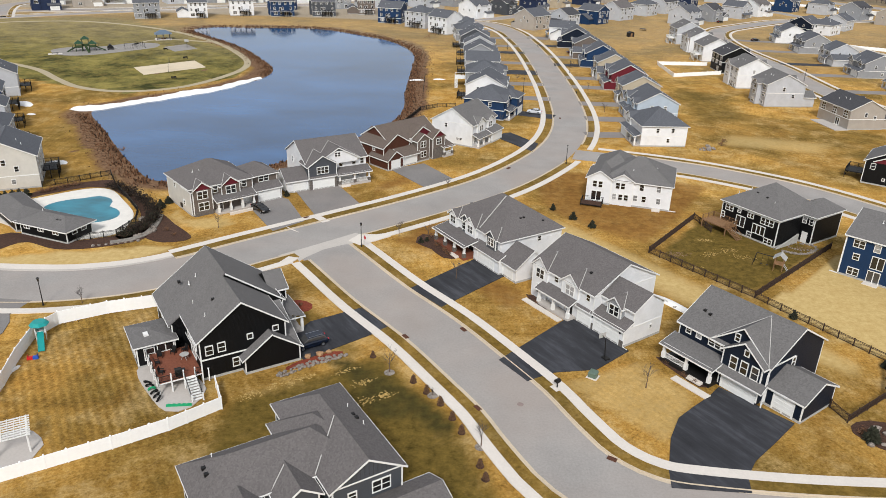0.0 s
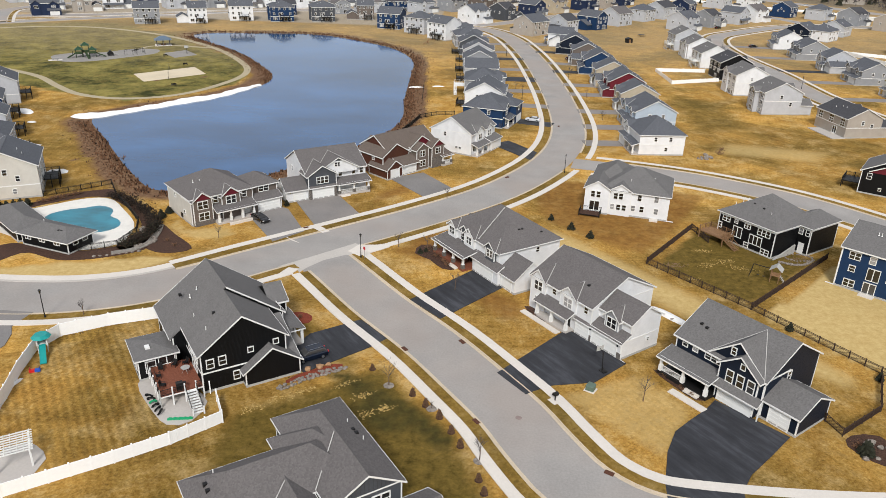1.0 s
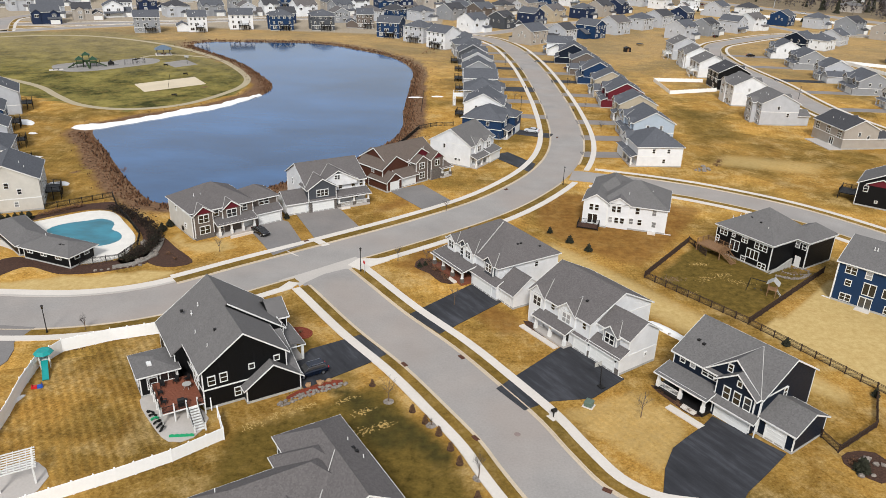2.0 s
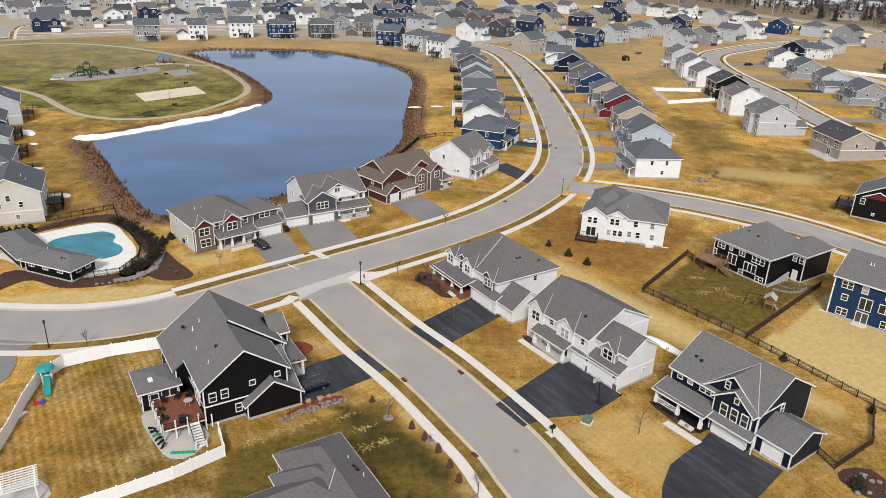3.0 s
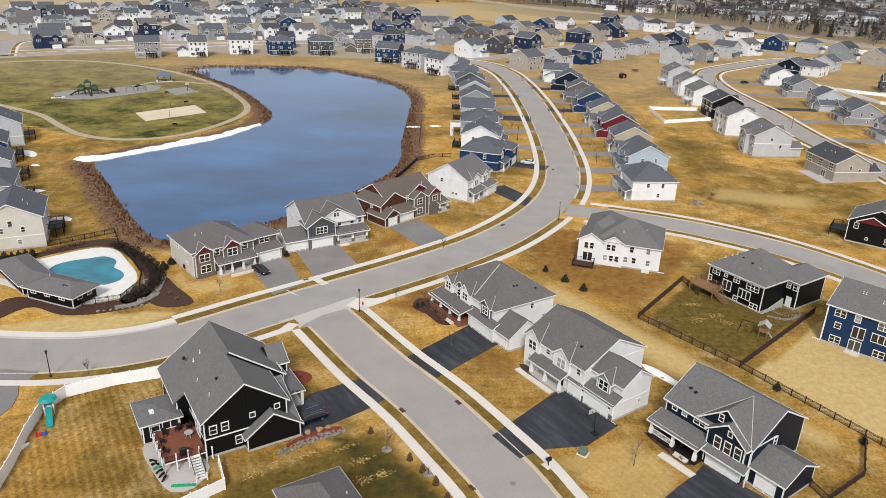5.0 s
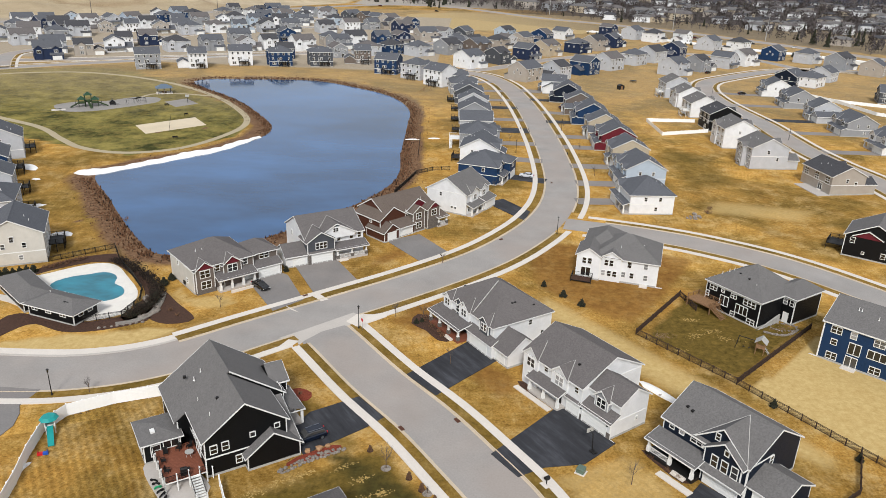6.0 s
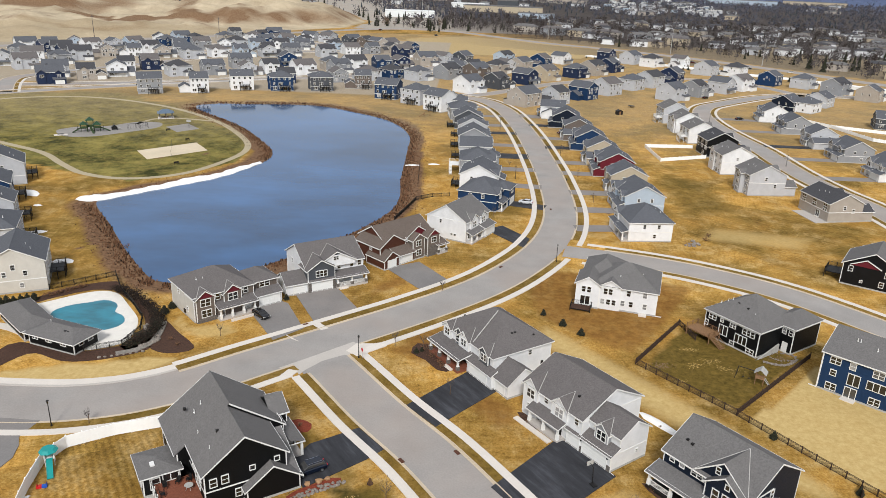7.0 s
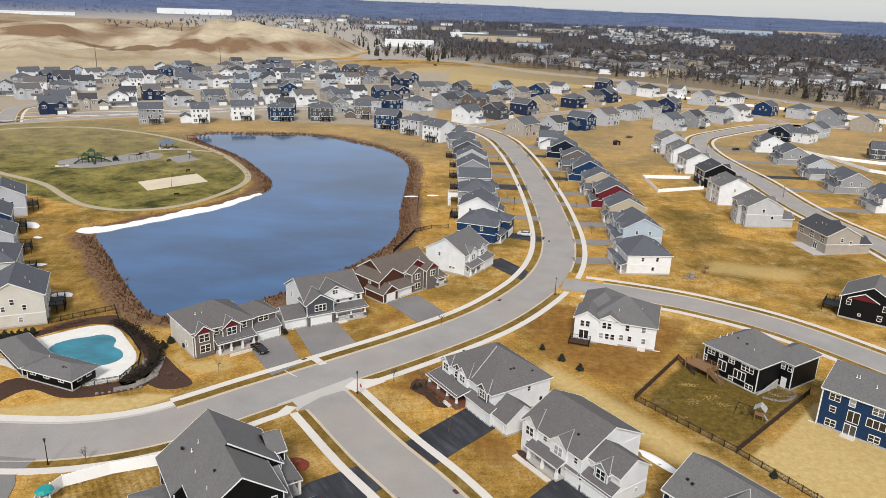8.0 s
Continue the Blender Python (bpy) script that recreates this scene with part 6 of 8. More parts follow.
flat_slab("gutter", [(-32.6, 119.2), (-30.6, 119.2), (-28.9, 118.4), (-28.3, 117.2), (-27.4, 119.2), (-25.0, 122.7), (-21.4, 125.4), (-20.2, 125.2), (-20.2, 127.4), (-19.6, 130.2), (-20.4, 130.9), (-23.8, 127.6), (-28.3, 123.2)], 0.04, M["gutter"], "pale concrete gutter across the street mouth", "gutter")
flat_slab("pavement", [(-35.7, 133.6), (-34.0, 132.2), (-31.2, 129.9), (-33.0, 131.0)], 0.1, M["walk"], "short concrete walk to the kerb", "pavement")
flat_slab("pavement", [(-29.6, 139.4), (-28.4, 138.2), (-26.4, 136.2), (-27.7, 135.2), (-30.8, 138.2)], 0.1, M["walk"], "short concrete walk to the kerb", "pavement")
flat_slab("patio", [(-41.6, 85.0), (-42.0, 81.6), (-38.6, 77.0), (-35.0, 73.6), (-32.2, 74.6), (-31.6, 78.6), (-34.6, 81.6), (-40.0, 86.2)], 0.1, M["patio"], "curved concrete patio below the deck", "patio", True)
for pts, m_ in (([(-27.4, 101.6), (-25.2, 103.2), (-22.8, 102.0), (-23.0, 99.8), (-25.6, 99.6)], "redmulch"), ([(-7.6, 131.6), (-4.0, 130.2), (-1.6, 126.6), (-0.4, 121.6), (-3.2, 121.4), (-5.6, 125.0), (-8.6, 127.6)], "mulch"),
                ([(28.4, 91.4), (30.2, 87.8), (32.6, 84.4), (34.2, 85.4), (31.6, 89.8)], "mulch"), ([(11.0, 108.6), (12.4, 105.0), (14.2, 103.8), (13.2, 107.6)], "mulch"),
                ([(-60.9, 136.4), (-56.0, 131.5), (-50.4, 125.2), (-54.7, 122.6), (-59.5, 125.0), (-61.4, 130.0)], "mulch"), ([(-86.0, 118.6), (-84.0, 124.0), (-72.0, 121.4), (-64.0, 124.6), (-58.6, 124.8), (-60.6, 122.0), (-66.4, 118.8), (-72.3, 117.8), (-78.6, 120.2), (-81.0, 118.4), (-83.5, 113.2)], "mulch"),
                ([(-77, 150.4), (-70, 146.4), (-62, 138.6), (-59.4, 131.0), (-61.0, 123.6), (-64.6, 124.4), (-63.4, 133.0), (-68, 141.0), (-75.6, 148.4)], "mulch"),
                ([(-100, 136.4), (-92.6, 143.0), (-90.4, 146.6), (-86, 151.4), (-79, 154.6), (-77, 150), (-82, 149.4), (-88, 144.6), (-93, 138.6), (-97, 135.4)], "mulch"), ([(49, 76.2), (50.4, 78.4), (54, 78.6), (55, 75), (52, 72.8)], "mulch"), ([(-22.6, 83.6), (-21.8, 85.4), (-17.0, 88.8), (-15.6, 88.2), (-19.0, 85.4)], "redmulch")):
    flat_slab("planting_bed", pts, 0.07, M[m_], "planting bed covered with brown bark mulch", "bed", True)

ring("cobble_border", spline([(-60.4, 135.4), (-59.4, 131.1), (-59.2, 126.6), (-60.8, 123.4), (-64.0, 121.4)], 1.0), 1.3, -0.05, 0.22, M["cobble"], "border of grey cobbles beside the hedge", "stone border", False)

# ---- pool ----
flat_slab("pool_deck", [(-92, 137.4), (-87.3, 143.3), (-81.3, 148.4), (-76.2, 148.3), (-70.7, 142.2), (-65.9, 135.8), (-64.4, 130.1), (-64.6, 125.7), (-70.5, 122.2), (-76, 126), (-85, 131)], 0.1, plain("bleached_pool_concrete", "dcd8d0", 0.9, 0.07, 0.6), "pale concrete pool deck with thin snow", "pool deck", True)
flat_slab("swimming_pool", [(-84.5, 136.0), (-84.6, 138.7), (-82.3, 141.3), (-79.4, 142.8), (-77.0, 144.3), (-74.3, 143.4), (-72.8, 141.5), (-72.2, 138.9), (-70.2, 137.6), (-68.7, 135.8), (-68.2, 133.7), (-69.2, 131.6), (-71.4, 130.2), (-73.8, 130.4), (-75.9, 132.1), (-79.2, 133.0), (-82.2, 134.3)], 0.13, M["pool"], "clover shaped pool with teal winter cover", "pool", True)
flat_slab("pavement", [(-95.5, 131.5), (-96.5, 128.6), (-90.6, 129.0), (-84.6, 126.4), (-84.0, 127.8), (-90.0, 131.0)], 0.09, M["walk"], "pale concrete walk to the clubhouse", "pavement", True)

# ---- snow ----
shore = spline([(-119.5, 214.5), (-114.6, 215.2), (-106.8, 222.9), (-95.7, 236.5), (-86.0, 248.3), (-77.2, 270.2)], 1.2)
g, rows_ = Geo(), []
for i, p in enumerate(shore):
    d = shore[min(i + 2, len(shore) - 1)] - shore[max(i - 2, 0)]
    nx, ny = -d[1] / np.linalg.norm(d), d[0] / np.linalg.norm(d)
    q = i / (len(shore) - 1)
    wide = (3.0 + 1.5 * math.sin(6 * q + 1.0) ** 2) * min(1, 5 * (1 - q) + 0.1) * min(1, 8 * q + 0.5) + 0.45 * math.sin(i * 1.3) + 0.5 * math.sin(i * 0.43) + 0.7 * math.sin(i * 0.21 + 2) - 0.6 * q
    out = 0.9 + 0.25 * math.sin(i * 0.9) + 0.2 * math.sin(i * 0.31)
    rows_.append([(p[0] + nx * u, p[1] + ny * u, z) for u, z in ((-out, -0.9), (-out, -0.3), (-out + 0.5, -0.02), (max(wide, 0.6) - 0.5, 0.22), (max(wide, 0.6), 0.02), (max(wide, 0.6), -0.9))])
g.add([p for r_ in rows_ for p in r_], [(6 * i + k, 6 * i + k + 1, 6 * i + k + 7, 6 * i + k + 6) for i in range(len(rows_) - 1) for k in range(5)] + [(0, 1, 2, 3, 4, 5), tuple(6 * (len(rows_) - 1) + k for k in range(6))])
solid("snow_bank", g, M["snow"], "melting snow bank along the pond shore", "snow")


def heap(x, y, rx, ry, h, turn, seed, mat="snow", name="snow_mound", label="small heap of old snow on grass", cat="snow"):
    r = random.Random(seed)
    g = Geo()
    n = 14
    rings = [(1.0, -0.05), (0.8, 0.55), (0.45, 0.9), (0.0, 1.0)]
    pts = [[(k * (0.85 + 0.3 * r.random()) * math.cos(6.283 * i / n) * rx, k * (0.85 + 0.3 * r.random()) * math.sin(6.283 * i / n) * ry, z * h) for i in range(n)] for k, z in rings]
    v = [p for q in pts for p in q]
    g.add(v, [(a * n + i, a * n + (i + 1) % n, (a + 1) * n + (i + 1) % n, (a + 1) * n + i) for a in range(3) for i in range(n)])
    return solid(name, g, M[mat], label, cat, pose(x, y, 0, 0, 0, turn), smooth=True)


for i, (x, y, rx, ry, tn) in enumerate(((-136, 219, 4.6, 2.2, -40), (-127, 207, 1.4, 0.8, 0), (-115, 184, 3.0, 1.4, 30), (-97, 165, 2.6, 1.8, 0), (-58.0, 80.6, 0.3, 1.1, -15), (34.6, 107.2, 4.6, 1.0, -52), (108, 330, 3, 1, 0), (-20, 275, 3, 0.6, 10))):
    heap(x, y, rx, ry, 0.35, tn, i)

# ---- fences ----
def fence(pts, style, label, height=1.8):
    th = thing("fence", label, "fence")
    white = style == "vinyl"
    mat = M[{"vinyl": "vinyl", "dark": "dark", "brown": "picket"}[style]]
    for (ax, ay), (bx, by) in zip(pts, pts[1:]):
        L = math.hypot(bx - ax, by - ay)
        n = max(1, round(L / 2.4))
        l = L / n
        post = Geo().box(-0.07, 0.07, -0.07, 0.07, 0, height + 0.1)
        if white:
            post.add([(-0.1, -0.1, height + 0.1), (0.1, -0.1, height + 0.1), (0.1, 0.1, height + 0.1), (-0.1, 0.1, height + 0.1), (0, 0, height + 0.24)], [(0, 1, 4), (1, 2, 4), (2, 3, 4), (3, 0, 4), (3, 2, 1, 0)])
        post = post.mesh("post", mat)
        p = Geo()
        if white:
            xs = [0.05]
            for i in range(1, int(l / 0.3)):
                xs += [i * 0.3, i * 0.3 + 0.025]
            p.lattice(xs + [l - 0.05], [0.06, 0.2, height - 0.12, height], lambda i, j: i % 2 == 0 or j != 1, -0.045, 0.045)
            p.box(0.07, l - 0.07, -0.028, 0.028, 0.12, height - 0.06)
        else:
            xs = [0.05]
            for i in range(int(l / 0.14)):
                xs += [0.1 + i * 0.14, 0.13 + i * 0.14]
            p.lattice(xs + [l - 0.05], [0.08, 0.15, 0.21, height - 0.25, height - 0.19, height - 0.08, height], lambda i, j: i % 2 == 1 or j in (1, 3, 5), -0.02, 0.02)
        p = p.mesh("panel", mat)
        a = math.degrees(math.atan2(by - ay, bx - ax))
        for i in range(n):
            x, y = ax + (bx - ax) * i / n, ay + (by - ay) * i / n
            part("post", post, None, th, m=pose(x, y, 0, 0, 0, a))
            part("panel", p, None, th, m=pose(x, y, 0, 0, 0, a))
    part("post", post, None, th, m=pose(*pts[-1], 0))


fence([(-52, 57.2), (-47.6, 60.1), (-38.2, 66.3), (-33.1, 70.0), (-28.3, 74.6), (-30.4, 78.8)], "vinyl", "tall white vinyl privacy fence round the yard")
fence([(-31.8, 80.4), (-33.0, 83.0)], "vinyl", "open white vinyl gate beside the house")
fence([(-56.0, 70.6), (-57.2, 77.1), (-58.6, 82.5), (-59.6, 88.6), (-58.2, 92.6), (-52.6, 96.3), (-43.6, 100.2)], "vinyl", "tall white vinyl privacy fence beside the footpath", 2.1)
fence([(49.4, 138.8), (47.8, 145.7), (34.8, 127.4), (48.7, 111.0), (70.5, 133.2)], "brown", "brown timber picket fence round the back yard", 1.35)
fence([(48.7, 111.0), (61.2, 93.1), (72, 78)], "brown", "thin brown picket fence between the yards", 1.25)
fence([(47.6, 84.4), (48.3, 81.2), (49.2, 78.2), (56.7, 83.9), (61.2, 93.1)], "brown", "brown picket fence beside the navy house", 1.25)
fence([(-70.2, 121.6), (-64.2, 124.6), (-63.4, 131), (-65.2, 136.4), (-70, 142.8), (-75.4, 149.2), (-80.6, 157.8)], "dark", "dark metal fence round the pool", 1.3)
fence([(-91.4, 148.4), (-85.6, 153.4), (-80.6, 157.8)], "dark", "dark metal fence behind the pool shrubs", 1.3)
fence([(-40.2, 165.2), (-36.5, 168.8)], "dark", "short dark fence by the pond", 1.3)
fence([(100.5, 327), (79, 325), (79.8, 299), (100.8, 308)], "vinyl", "pale vinyl fence round a back yard", 1.5)
fence([(190, 392), (212, 380), (222, 378)], "vinyl", "white vinyl fence between far yards", 1.6)
fence([(182, 408), (190, 392), (196, 360), (206, 352)], "vinyl", "white vinyl fence between far yards", 1.6)


# ---- street furniture ----
def lamp_at(x, y, h=4.9):
    th = thing("street_lamp", "black post street lamp with lantern head", "street lamp", pose(x, y, 0), "street lamps")
    part("base", Geo().tube((0, 0, 0), (0, 0, 0.5), 0.18, 0.12, 8), M["dark"], th)
    part("pole", Geo().tube((0, 0, 0.4), (0, 0, h - 0.7), 0.085, 0.06, 8), M["dark"], th)
    part("lantern", Geo().tube((0, 0, h - 0.7), (0, 0, h - 0.2), 0.12, 0.19, 8), M["glass"], th, "smoked lantern")
    part("cap", Geo().tube((0, 0, h - 0.2), (0, 0, h + 0.02), 0.25, 0.04, 8), M["dark"], th)


for x, y in ((-63.4, 97.7), (-18.4, 124.5), (25.0, 180.0), (18.6, 262), (39, 300), (16, 352), (131, 300), (128, 395)):
    lamp_at(x, y)

th = thing("stop_sign", "red octagonal stop sign on a thin post", "traffic sign", pose(-17.6, 123.6, 0, 0, 0, -52))
part("post", Geo().tube((0, 0, 0), (0, 0, 2.6), 0.04, n=6), M["chrome"], th)
oc = [(0.38 * math.cos(math.pi / 8 + i * math.pi / 4), 0, 2.35 + 0.38 * math.sin(math.pi / 8 + i * math.pi / 4)) for i in range(8)]
part("plate", Geo().prism(oc, (0, -0.03, 0)), M["red"], th, "red sign plate")
th = thing("letter_box", "dark letter box on a post by the kerb", "letter box", pose(13.6, 82.6, 0, 0, 0, -55))
part("post", Geo().box(-0.06, 0.06, -0.06, 0.06, 0, 1.1), M["dark"], th)
part("box", Geo().box(-0.28, 0.28, -0.35, 0.35, 1.0, 1.25).prism([(-0.28, -0.35, 1.25), (0.28, -0.35, 1.25), (0.15, -0.35, 1.42), (-0.15, -0.35, 1.42)], (0, 0.7, 0)), M["dark"], th)
part("slab", Geo().box(-0.7, 0.7, -0.7, 0.7, 0, 0.1), M["walk"], th, "pale concrete pad")
th = thing("utility_box", "green utility box on a concrete pad", "utility box", pose(18.7, 85.6, 0, 0, 0, -30))
part("body", Geo().box(-0.55, 0.55, -0.5, 0.5, 0.1, 0.75).prism([(-0.6, -0.55, 0.75), (0.6, -0.55, 0.75), (0.5, -0.45, 0.9), (-0.5, -0.45, 0.9)], (0, 1.0, 0)), plain("grey_green_metal", "5d6f63", 0.5), th)
part("pad", Geo().box(-0.75, 0.75, -0.7, 0.7, 0, 0.1), M["walk"], th)
th = thing("basketball_hoop", "portable basketball hoop beside the driveway", "basketball hoop", pose(21.0, 90.4, 0, 0, 0, 30))
part("base", Geo().box(-0.4, 0.4, -0.7, 0.3, 0, 0.25), M["dark"], th)
part("pole", Geo().tube((0, 0, 0.3), (0, 0.3, 3.0), 0.07, n=8).tube((0, 0.3, 2.9), (0, 1.0, 3.2), 0.05, n=6), M["dark"], th)
part("backboard", Geo().box(-0.6, 0.6, 0.98, 1.03, 2.85, 3.6), M["found"], th)
part("rim", Geo().box(-0.23, 0.23, 1.05, 1.5, 3.02, 3.06), M["red"], th)
for i, (x, y, yw) in enumerate(((3.2, 77.3, -52), (-7.4, 93.6, -52), (1.0, 96.4, -54), (18.6, 69.0, -30), (-31.4, 137.4, 42), (10.4, 174.6, 52), (28.0, 226, 85))):
    solid("storm_drain", Geo().box(-0.55, 0.55, -0.28, 0.28, 0.0, 0.17).box(-0.45, 0.45, -0.2, 0.2, 0.17, 0.19), plain("rusty_iron", "5b3a2c", 0.8, 0.4, 5), "rusty iron storm drain in the kerb", "drain", pose(x, y, 0, 0, 0, yw), "storm drains")
solid("manhole", Geo().tube((0, 0, 0), (0, 0, 0.045), 0.42, n=16), plain("dull_iron_lid", "8a7a75", 0.8), "round iron manhole cover in the street", "manhole", pose(8.6, 78.6, 0))
for x, y in ((37.2, 262), (22.5, 300)):
    th = thing("hydrant", "small dark fire hydrant beside the kerb", "hydrant", pose(x, y, 0))
    part("body", Geo().tube((0, 0, 0), (0, 0, 0.75), 0.16, 0.13, 8), M["dark"], th)
    part("cap", Geo().tube((0, 0, 0.75), (0, 0, 0.95), 0.17, 0.05, 8), M["dark"], th)


# ---- vehicles ----
def vehicle(x, y, yaw, mat, label, suv=True):
    """Body lofted along its length; x forward."""
    th = thing("car", label, "car", pose(x, y, 0.11, 0, 0, yaw), "parked cars")
    L, W = (4.9, 1.92) if suv else (4.7, 1.82)
    top = 1.72 if suv else 1.42
    secs = [(-L / 2, 0.55, 0.85, 0.80), (-L / 2 + 0.15, 0.32, 1.05, 0.95), (-L / 2 + 0.9, 0.25, 1.08, 1.0), (0.4, 0.22, 1.05, 1.0), (1.1, 0.24, 1.0, 1.0), (L / 2 - 0.5, 0.28, 0.92, 0.96), (L / 2 - 0.1, 0.35, 0.78, 0.86), (L / 2, 0.45, 0.65, 0.8)]
    def loft(g, rows, m=0):
        ring = []
        for px, z0, z1, k in rows:
            w = W / 2 * k
            ring.append([(px, -w * 0.93, z0), (px, -w, z0 + (z1 - z0) * 0.35), (px, -w, z0 + (z1 - z0) * 0.8), (px, -w * 0.9, z1), (px, w * 0.9, z1), (px, w, z0 + (z1 - z0) * 0.8), (px, w, z0 + (z1 - z0) * 0.35), (px, w * 0.93, z0)])
        v = [p for r in ring for p in r]
        n = 8
        g.add(v, [(a * n + i, a * n + (i + 1) % n, (a + 1) * n + (i + 1) % n, (a + 1) * n + i) for a in range(len(ring) - 1) for i in range(n)] + [tuple(range(n))[::-1], tuple(range((len(ring) - 1) * n, len(ring) * n))], m)
    g = Geo()
    loft(g, secs)
    part("body", g.mesh("body", mat, smooth=False), None, th)
    a, b = (-L / 2 + 0.25, 1.35) if suv else (-L / 2 + 0.7, 1.2)
    c = Geo()
    loft(c, [(a, 1.0, 1.08, 0.9), (a + 0.45, 1.0, top - 0.06, 0.84), (0.0, 1.0, top - 0.03, 0.84), (b - 0.75, 1.0, top - 0.1, 0.84), (b, 1.0, 1.03, 0.92)])
    part("window", c, M["glass"], th, "dark car glass")
    r = Geo()
    loft(r, [(a + 0.4, top - 0.08, top - 0.02, 0.8), (0.0, top - 0.05, top + 0.02, 0.82), (b - 0.78, top - 0.12, top - 0.05, 0.8)])
    part("roof", r, mat, th)
    for s in (-1, 1):
        part("roof_rail", Geo().tube((a + 0.6, s * 0.62, top + 0.04), (b - 0.9, s * 0.62, top + 0.02), 0.025, n=5), M["chrome"], th)
        part("headlight", Geo().box(L / 2 - 0.32, L / 2 - 0.06, s * 0.62 - 0.2, s * 0.62 + 0.2, 0.62, 0.76), M["trim"], th, "pale headlight")
        part("tail_light", Geo().box(-L / 2 - 0.01, -L / 2 + 0.12, s * 0.68 - 0.14, s * 0.68 + 0.14, 0.8, 1.0), M["red"], th)
        for wx in (-L / 2 + 0.95, L / 2 - 0.95):
            w = part("wheel", Geo().tube((wx, s * (W / 2 - 0.24), 0.34), (wx, s * (W / 2 + 0.01), 0.34), 0.34, n=14), M["rubber"], th)
            part("rim", Geo().tube((wx, s * (W / 2 + 0.01), 0.34), (wx, s * (W / 2 + 0.03), 0.34), 0.22, n=10), M["chrome"], w)
    return th


CAR = {k: plain(f"{k}_car_paint", c, 0.16, 0.03, 1, 0.0, 0.7) for k, c in (("navy", "0d1626"), ("black", "121316"), ("silver", "c9ccd0"), ("maroon", "4a1a1c"))}
vehicle(-20.5, 89.9, 214, CAR["navy"], "dark navy suv parked on the black driveway")
vehicle(-41.4, 140.0, -42, CAR["black"], "black saloon car parked before a garage", False)
vehicle(20.4, 231.0, 165, CAR["silver"], "silver saloon car parked on a driveway", False)
vehicle(147, 405, 20, CAR["black"], "dark car parked on a driveway", False)
vehicle(150, 478, 40, CAR["black"], "dark car parked by a far house", False)
vehicle(45, 347, 200, CAR["maroon"], "dark red car parked on a driveway", False)
for k_, (x, y, yw) in enumerate(((200, 690, -30), (240, 660, -30), (268, 642, 148), (-110, 930, -20), (-40, 880, -35), (-188, 862, 50))):
    vehicle(x, y, yw, CAR[("maroon", "black", "silver")[k_ % 3]], "small car on the distant wide road")


# ---- trees, shrubs ----
def branches(g, a, d, length, r, depth, rand):
    b = a + d * length
    g.tube(a, b, r, r * 0.55, 4 if depth else 3)
    if depth:
        for _ in range(4):
            t = rand.uniform(0.35, 1.0)
            nd = (d + Vector((rand.uniform(-0.9, 0.9), rand.uniform(-0.9, 0.9), rand.uniform(0.0, 0.7)))).normalized()
            branches(g, a + d * length * t, nd, length * rand.uniform(0.45, 0.7), r * 0.5, depth - 1, rand)


def bare_tree(x, y, h, seed, mulch=True, mat="bark"):
    rand = random.Random(seed)
    th = thing("tree", "young bare tree in a small mulch ring" if mulch else "young bare leafless tree in the lawn", "tree", pose(x, y, 0), "young trees")
    part("trunk", Geo().tube((0, 0, 0), (0.05, 0.03, h * 0.55), 0.05 + h * 0.006, 0.035, 6), M[mat], th)
    g = Geo()
    for i in range(7):
        a = rand.uniform(0, 6.28)
        z = h * rand.uniform(0.28, 0.55)
        branches(g, Vector((0, 0, z)), Vector((math.cos(a) * 0.6, math.sin(a) * 0.6, 1)).normalized(), h * 0.3, 0.025, 2, rand)
    part("crown", g, M["twig"], th, "bare twigs")
    if mulch:
        part("mulch_ring", Geo().tube((0, 0, 0), (0, 0, 0.08), 0.75, 0.6, 12), M["rock"], th, "pale stone ring")


def fir(x, y, h, seed, w=0.32, mat="conifer"):
    rand = random.Random(seed)
    th = thing("conifer", "small dark evergreen shrub with a pointed top" if mat == "conifer" else "small winter-burnt brown evergreen on a mulch spot", "shrub", pose(x, y, 0), "evergreen shrubs")
    part("trunk", Geo().tube((0, 0, 0), (0, 0, h * 0.3), 0.06, n=5), M["bark"], th)
    g = Geo()
    for i in range(int(110 * max(1, h))):
        z = h * (1 - math.sqrt(rand.random())) * 0.95 + 0.08
        r = w * h * (1 - z / h) * rand.uniform(0.55, 1.05) + 0.03
        a = rand.uniform(0, 6.28)
        c = Vector((r * math.cos(a), r * math.sin(a), z))
        s = 0.11 + 0.09 * h * rand.random()
        out = Vector((math.cos(a), math.sin(a), rand.uniform(-0.3, 0.5)))
        side = Vector((-math.sin(a), math.cos(a), 0))
        g.add([c - side * s, c + side * s, c + out * s * 1.3 + Vector((0, 0, s * rand.uniform(-0.4, 0.6))), c - out * s + Vector((0, 0, s))], [(0, 1, 2), (0, 3, 1), (0, 2, 3), (1, 3, 2)])
    part("crown", g, M[mat], th)
    if mat == "rusty":
        part("mulch_ring", Geo().tube((0, 0, 0), (0, 0, 0.06), 0.5, 0.4, 9), M["mulch"], th)


